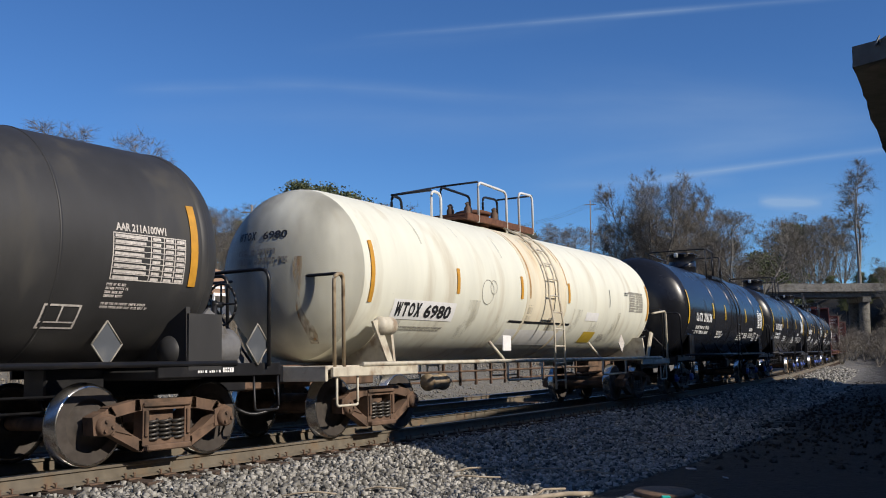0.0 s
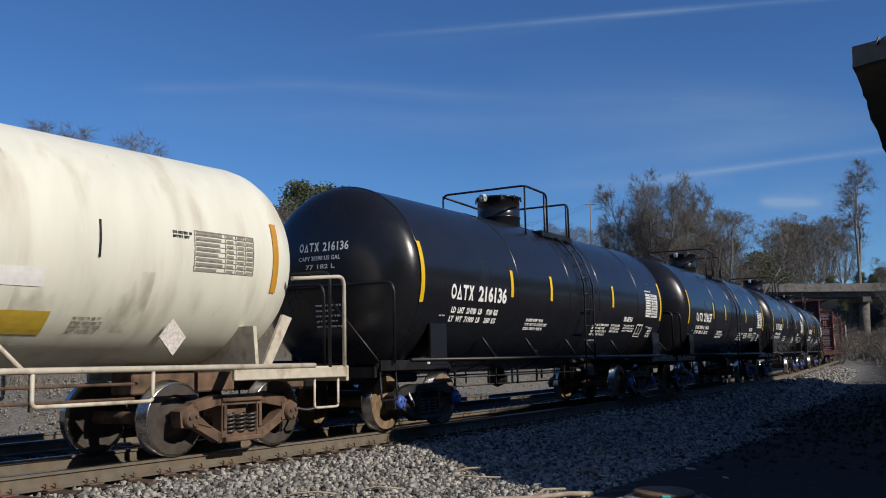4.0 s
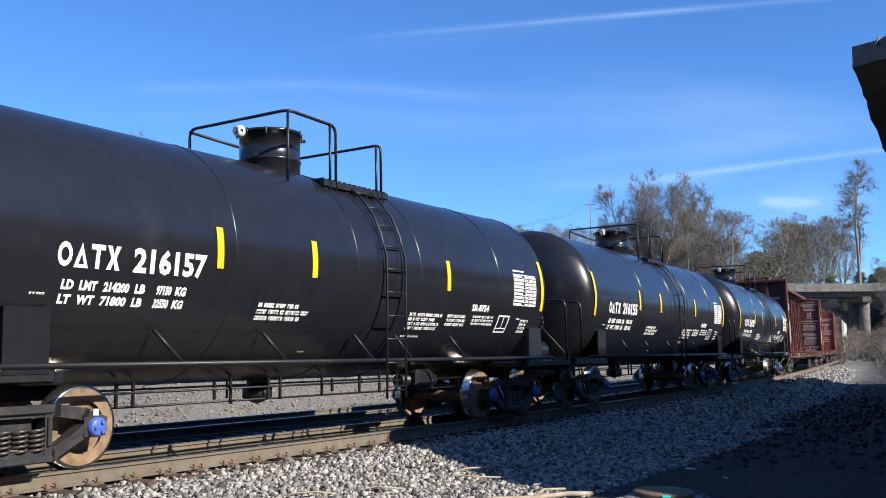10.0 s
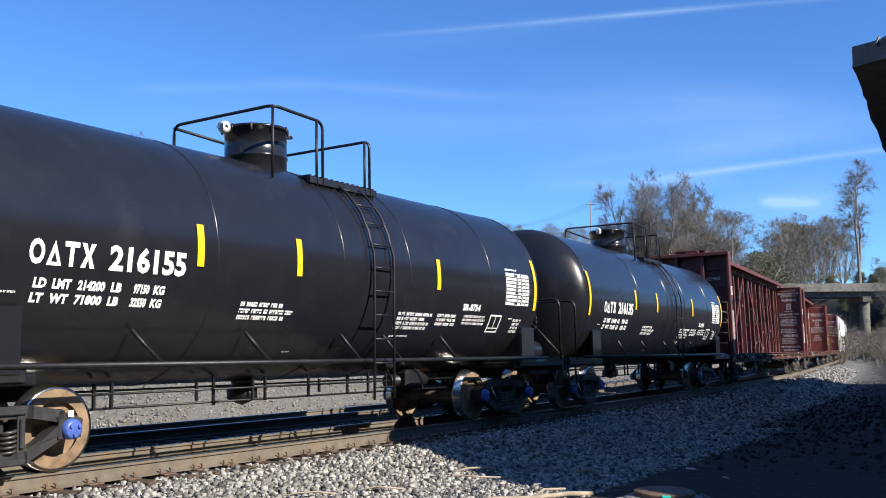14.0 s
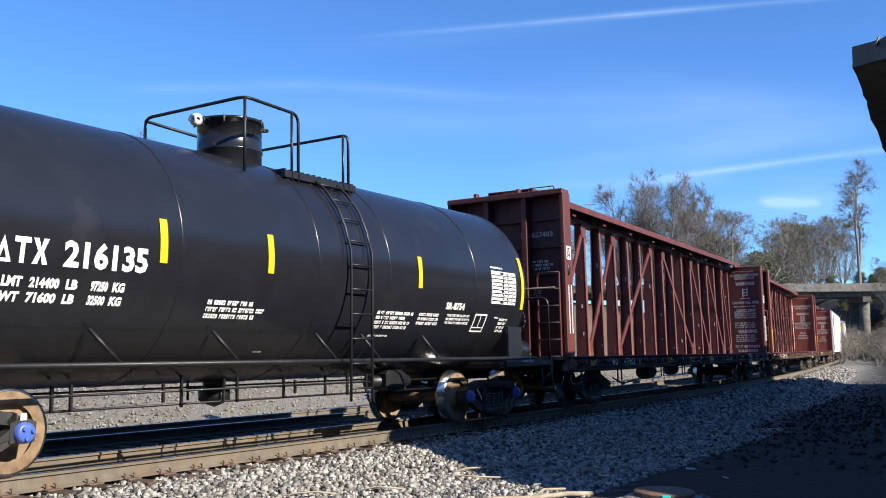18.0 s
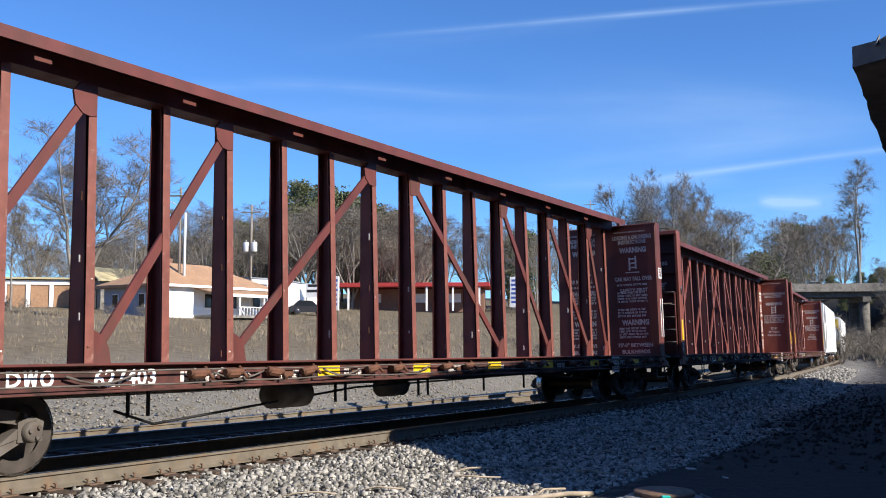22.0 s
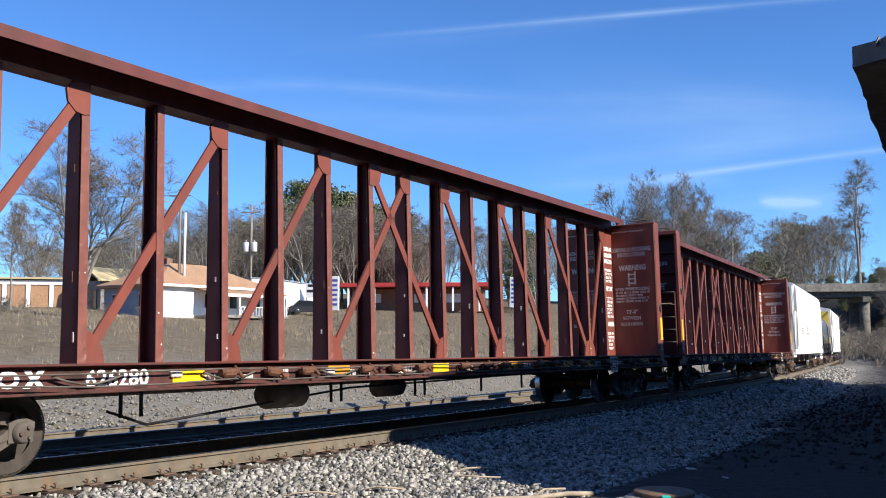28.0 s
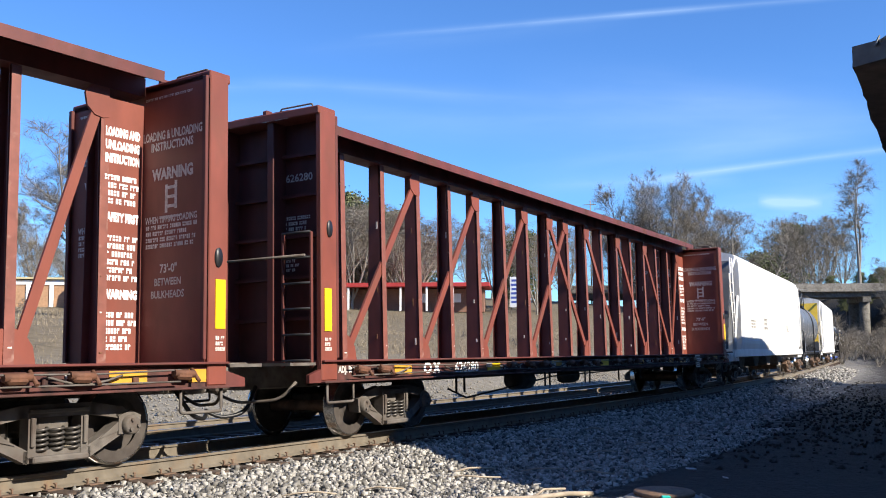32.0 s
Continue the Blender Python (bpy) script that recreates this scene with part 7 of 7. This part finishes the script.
    lathe(bm, [(-.3, 0), (-.3, .17), (.3, .17), (.34, .08), (.5, .05), (.5, 0)], "x", 14, origin=(-1.2, -.7, .7))
    part("brake_cylinder", bm, M["castgrey"], car, "brake cylinder")
    # number on the sill, warnings on the bulkheads
    WH = M["offwhite"]
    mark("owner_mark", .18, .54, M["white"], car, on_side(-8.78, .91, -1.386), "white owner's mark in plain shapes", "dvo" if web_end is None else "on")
    decal("number", fit_width(lettering(number, .26, .006), .85), M["white"], car, on_side(-7.75, .9, -1.386), "white wagon number")
    decal("block_label", fit_width(lettering("ADJ. BLOCK", .13, .005), .62), WH, car, on_side(-11.1, .97, -1.386), "white stencilled words")
    bx = REAR - .006

    def words(txt, y0, z0, size, w, x=bx, bold=.003):
        decal("lettering", fit_width(lettering(txt, size, bold), w), WH, car, on_end(y0, z0, x), "white stencilled words")

    def bars(y0, z0, w, h, n, sd, x=bx):
        decal("small_print", lines_of_bars(w, h, n, sd), WH, car, on_end(y0, z0, x), "white small print bars")
    for side in (0, 1):
        o = -.1 if side == 0 else 1.32
        words("LOADING & UNLOADING", o - .06, 4.35 if web_end is None else 4.0, .16, 1.12, bold=.005)
        words("INSTRUCTIONS", o - .22, 4.22 if web_end is None else 3.86, .15, .8, bold=.005)
        words("WARNING", o - .24, 3.98 if web_end is None else 3.48, .2, .78, bold=.01)
        i = o - .5
        decal("pictogram", rects([(0, 0, .05, .36), (.18, .04, .23, .4), (.05, .06, .18, .1), (.05, .18, .18, .22), (.05, .3, .18, .34), (-.1, -.07, .3, -.04)]), WH, car, on_end(i, 3.48 if web_end is None else 3.04, bx), "white tipping load pictogram")
        bars(o - .14, 2.6, .95, .32, 4, seed + side)
        if web_end is None:
            words("CAR MAY FALL OVER", o - .08, 3.2, .15, 1.08, bold=.005)
            words("SAFETY FIRST", o - .22, 2.88, .14, .8, bold=.005)
            bars(o - .14, 3.06, .9, .08, 1, seed + 5 + side)
            bars(o - .14, 2.2, .95, .26, 3, seed + 7 + side)
            words("WARNING", o - .24, 1.98, .2, .78, bold=.01)
            bars(o - .16, 1.62, .9, .32, 4, seed + 9 + side)
            words("73'-0\" BETWEEN", o - .1, 1.38, .14, 1.0, bold=.005)
            words("BULKHEADS", o - .22, 1.2, .14, .8, bold=.005)
        else:
            words("WHEN TIPPING LOADING", o - .12, 2.92, .12, .98)
            words("73'-0\"", o - .42, 2.28, .15, .32, bold=.004)
            words("BETWEEN", o - .32, 2.12, .13, .5)
            words("BULKHEADS", o - .26, 1.96, .13, .62)
        bars(o - .1, 4.54, 1.05, .05, 1, seed + 11 + side)
    ex = FRONT - .4
    words("CAUTION", -.1 + .5, TOP - .05, .13, .5, x=ex + .005, bold=.005)
    bars(-.35, TOP - .06, .55, .1, 2, seed + 13, x=ex + .005)
    words(number, -.52, 3.78, .16, .5, x=FRONT - .045)
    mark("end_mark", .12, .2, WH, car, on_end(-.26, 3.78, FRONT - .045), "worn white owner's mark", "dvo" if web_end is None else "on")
    bars(-.3, 3.05, .75, .24, 3, seed + 15, x=FRONT - .045)
    bars(-.3, 2.45, .45, .2, 3, seed + 16, x=FRONT - .045)
    if web_end is not None:
        z = 4.02
        for k, (txt, n) in enumerate((("LOADING AND", 0), ("UNLOADING", 0), ("INSTRUCTION", 0), (None, 4), ("SAFETY FIRST", 0), (None, 6), ("WARNING", 0), (None, 5))):
            if txt:
                decal("lettering", fit_width(lettering(txt, .15, .01), .52), M["white"], car, on_side(REAR - .58, z, -.158), "white stencilled words")
                z -= .17
            else:
                z -= .11 * n - .08
                decal("small_print", lines_of_bars(.52, .1 * n, n, 90 + k, .68), M["white"], car, on_side(REAR - .58, z, -.158), "white small print bars")
                z -= .22
    return car


FLATS = {False: (3, 5, 8, 11, 13, 15, 17), True: (2, 3, 5, 7, 9, 11, 13, 15)}       # posts whose channel opens away from the front
DIAG_A = [(3, 1), (5, 3), (8, 5), (9, 12), (12, 14), (14, 16), (16, 17)]
DIAG_B = [(3, 1), (5, 3), (7, 5), (9, 7), (8, 10), (10, 12), (12, 14), (14, 16), (17, 16)]
CARS.append((centerbeam("empty dark red centre-beam flat car with end bulkheads", "mineral", "mineral", DIAG_A, None, "627403", 1), 21.83, 9.12))
flat_b = centerbeam("empty oxide red centre-beam flat car with end bulkheads", "mineral", "orange", DIAG_B, True, "626280", 2)
CARS.append((flat_b, 45.79, 9.12))
CARS.append((copy_thing(flat_b, Matrix.Identity(4)), 69.85, 9.12))


def covered_hopper(label, paint, end_paint):
    car = thing("covered_hopper", None, None, None, label, "hopper car", "wagons of the freight train")
    L = 8.6
    bm = BM()
    sec = [(-1.5, 1.22), (-1.57, 1.5), (-1.6, 2.8), (-1.6, 4.35), (-1.56, 4.55), (-1.42, 4.72), (-.6, 4.92), (.6, 4.92), (1.42, 4.72), (1.56, 4.55), (1.6, 4.35), (1.6, 2.8), (1.57, 1.5), (1.5, 1.22)]
    prism(bm, sec, -L, L, "x")
    for f in bm.faces:
        f.smooth = False
    part("body", bm, M[paint], car, "smooth curved hopper body")
    for x in (-5.2, -1.7, 1.7, 5.2):
        bm = BM()
        prism(bm, [(-1.1, 1.3), (1.1, 1.3), (.4, .6), (-.4, .6)], -.95, .95, "y")
        part("hopper_bay", bm, M["castgrey"], car, at=pose(x, 0, 0))
    for y in (-1.5, 1.5):
        bm = BM()
        box(bm, (0, y, 1.15), (2 * L + 2.6, .08, .26), bevel=.01)
        part("side_sill", bm, M[paint], car, "white side sill")
    for sg in (-1, 1):
        bm = BM()
        prism(bm, [(sg * L, 4.5), (sg * (L + 1.2), 1.3), (sg * (L + 1.15), 1.3), (sg * (L - .05), 4.4)], -1.3, 1.3, "y")
        part("slope_sheet", bm, M[end_paint], car, "sloping end sheet")
        for y in (-1.5, 1.5):
            bm = BM()
            pipe(bm, [(sg * (L + 1.2), y, 1.2), (sg * (L + 1.2), y, 3.9), (sg * (L + .05), y, 4.6)], .05, 6)
            pipe(bm, [(sg * L, y, 3.2), (sg * (L + 1.2), y, 1.2)], .05, 6)
            part("end_frame", bm, M["hopper"], car)
            ladder("end_ladder", car, sg * (L + .95), .4, [(y, 1.0), (y, 4.5)], M["hopper"])
        bm = BM()
        box(bm, (sg * (L + .75), 0, 1.02), (1.5, 2.9, .3), bevel=.02)
        part("end_sill", bm, M[paint], car)
        coupler(car, sg * (L + 1.7), M["castbrown"])
        bogie(car, sg * 7.6, "old")
    bm = BM()
    for y in (-.55, .55):
        box(bm, (0, y, 5.02), (2 * L + .8, .28, .04))
    for k in range(18):
        box(bm, (-L + k, 0, 4.98), (.06, 1.5, .05))
    part("roof_walk", bm, M["castgrey"], car, "steel roof walk")
    bm = BM()
    box(bm, (0, 0, 4.96), (2 * L - 1, .6, .12), bevel=.03)
    part("hatch", bm, M[paint], car, "trough hatch covers")
    for x, w, h in ((-6.5, 1.2, .35), (-3.2, .9, .5), (3.5, .8, .3)):
        decal("small_print", lines_of_bars(w, h, 3, int(x * 10) + 200), M["grey_ink"], car, on_side(x, 2.1, -1.606), "grey stencil bars")
    return car


CARS.append((covered_hopper("clean white covered hopper car with roof walk", "hopper", "grey_tank"), 91.3, 7.6))
g = tank_car("grey tank car with pale stencils", "grey_tank", "blacksteel", "old", half=5.6, r=1.45, zc=2.7, trucks=5.2, end=7.0, strip_mat="offwhite", mid=0.0, strips=(-5.5, -2.6, 2.6, 5.5))
for k in range(5):
    decal("small_print", lines_of_bars(.6, .4, 4, 300 + k), M["offwhite"], g, on_shell(-4 + 1.9 * k, 2.0, 1.45, 2.7), "pale stencil bars")
CARS.append((g, 109.8, 5.2))
CARS.append((covered_hopper("white covered hopper car with yellow end sheets", "hopper", "yellow_paint"), 127.3, 7.6))
for i in range(2):
    c = copy_thing(black0, Matrix.Identity(4))
    CARS.append((c, 145.0 + 14.7 * i, 5.35))


# ---- what moves ----
def motions():
    times = [i * 1.0 for i in range(33)]
    spin = [i * .16 for i in range(200)] + [32.0]
    walk(pickup, [(t, BRIDGE @ pose(x, -1.9, 0, 0, 0, 180)) for t, x in ((0, 42), (19.4, 42), (21, 21.5), (22, 9.5), (24.5, -20), (26, -34), (32, -34))])
    walk(white_car, [(t, BRIDGE @ pose(x, 1.9, 0)) for t, x in ((0, -34), (18.5, -34), (22.5, 4.6), (23, 9.8), (24, 20.2), (26.2, 42), (32, 42))])
    for car, mid, half in CARS:
        walk(car, [(t, car_pose(mid + run(t), half)) for t in times])
        for ob in car.children:
            if ob.name.startswith("wheelset"):
                x = ob.matrix_basis.translation.x
                walk(ob, [(t, pose(x, 0, RW, 0, math.degrees(run(t) / RW), 0)) for t in spin])


motions()
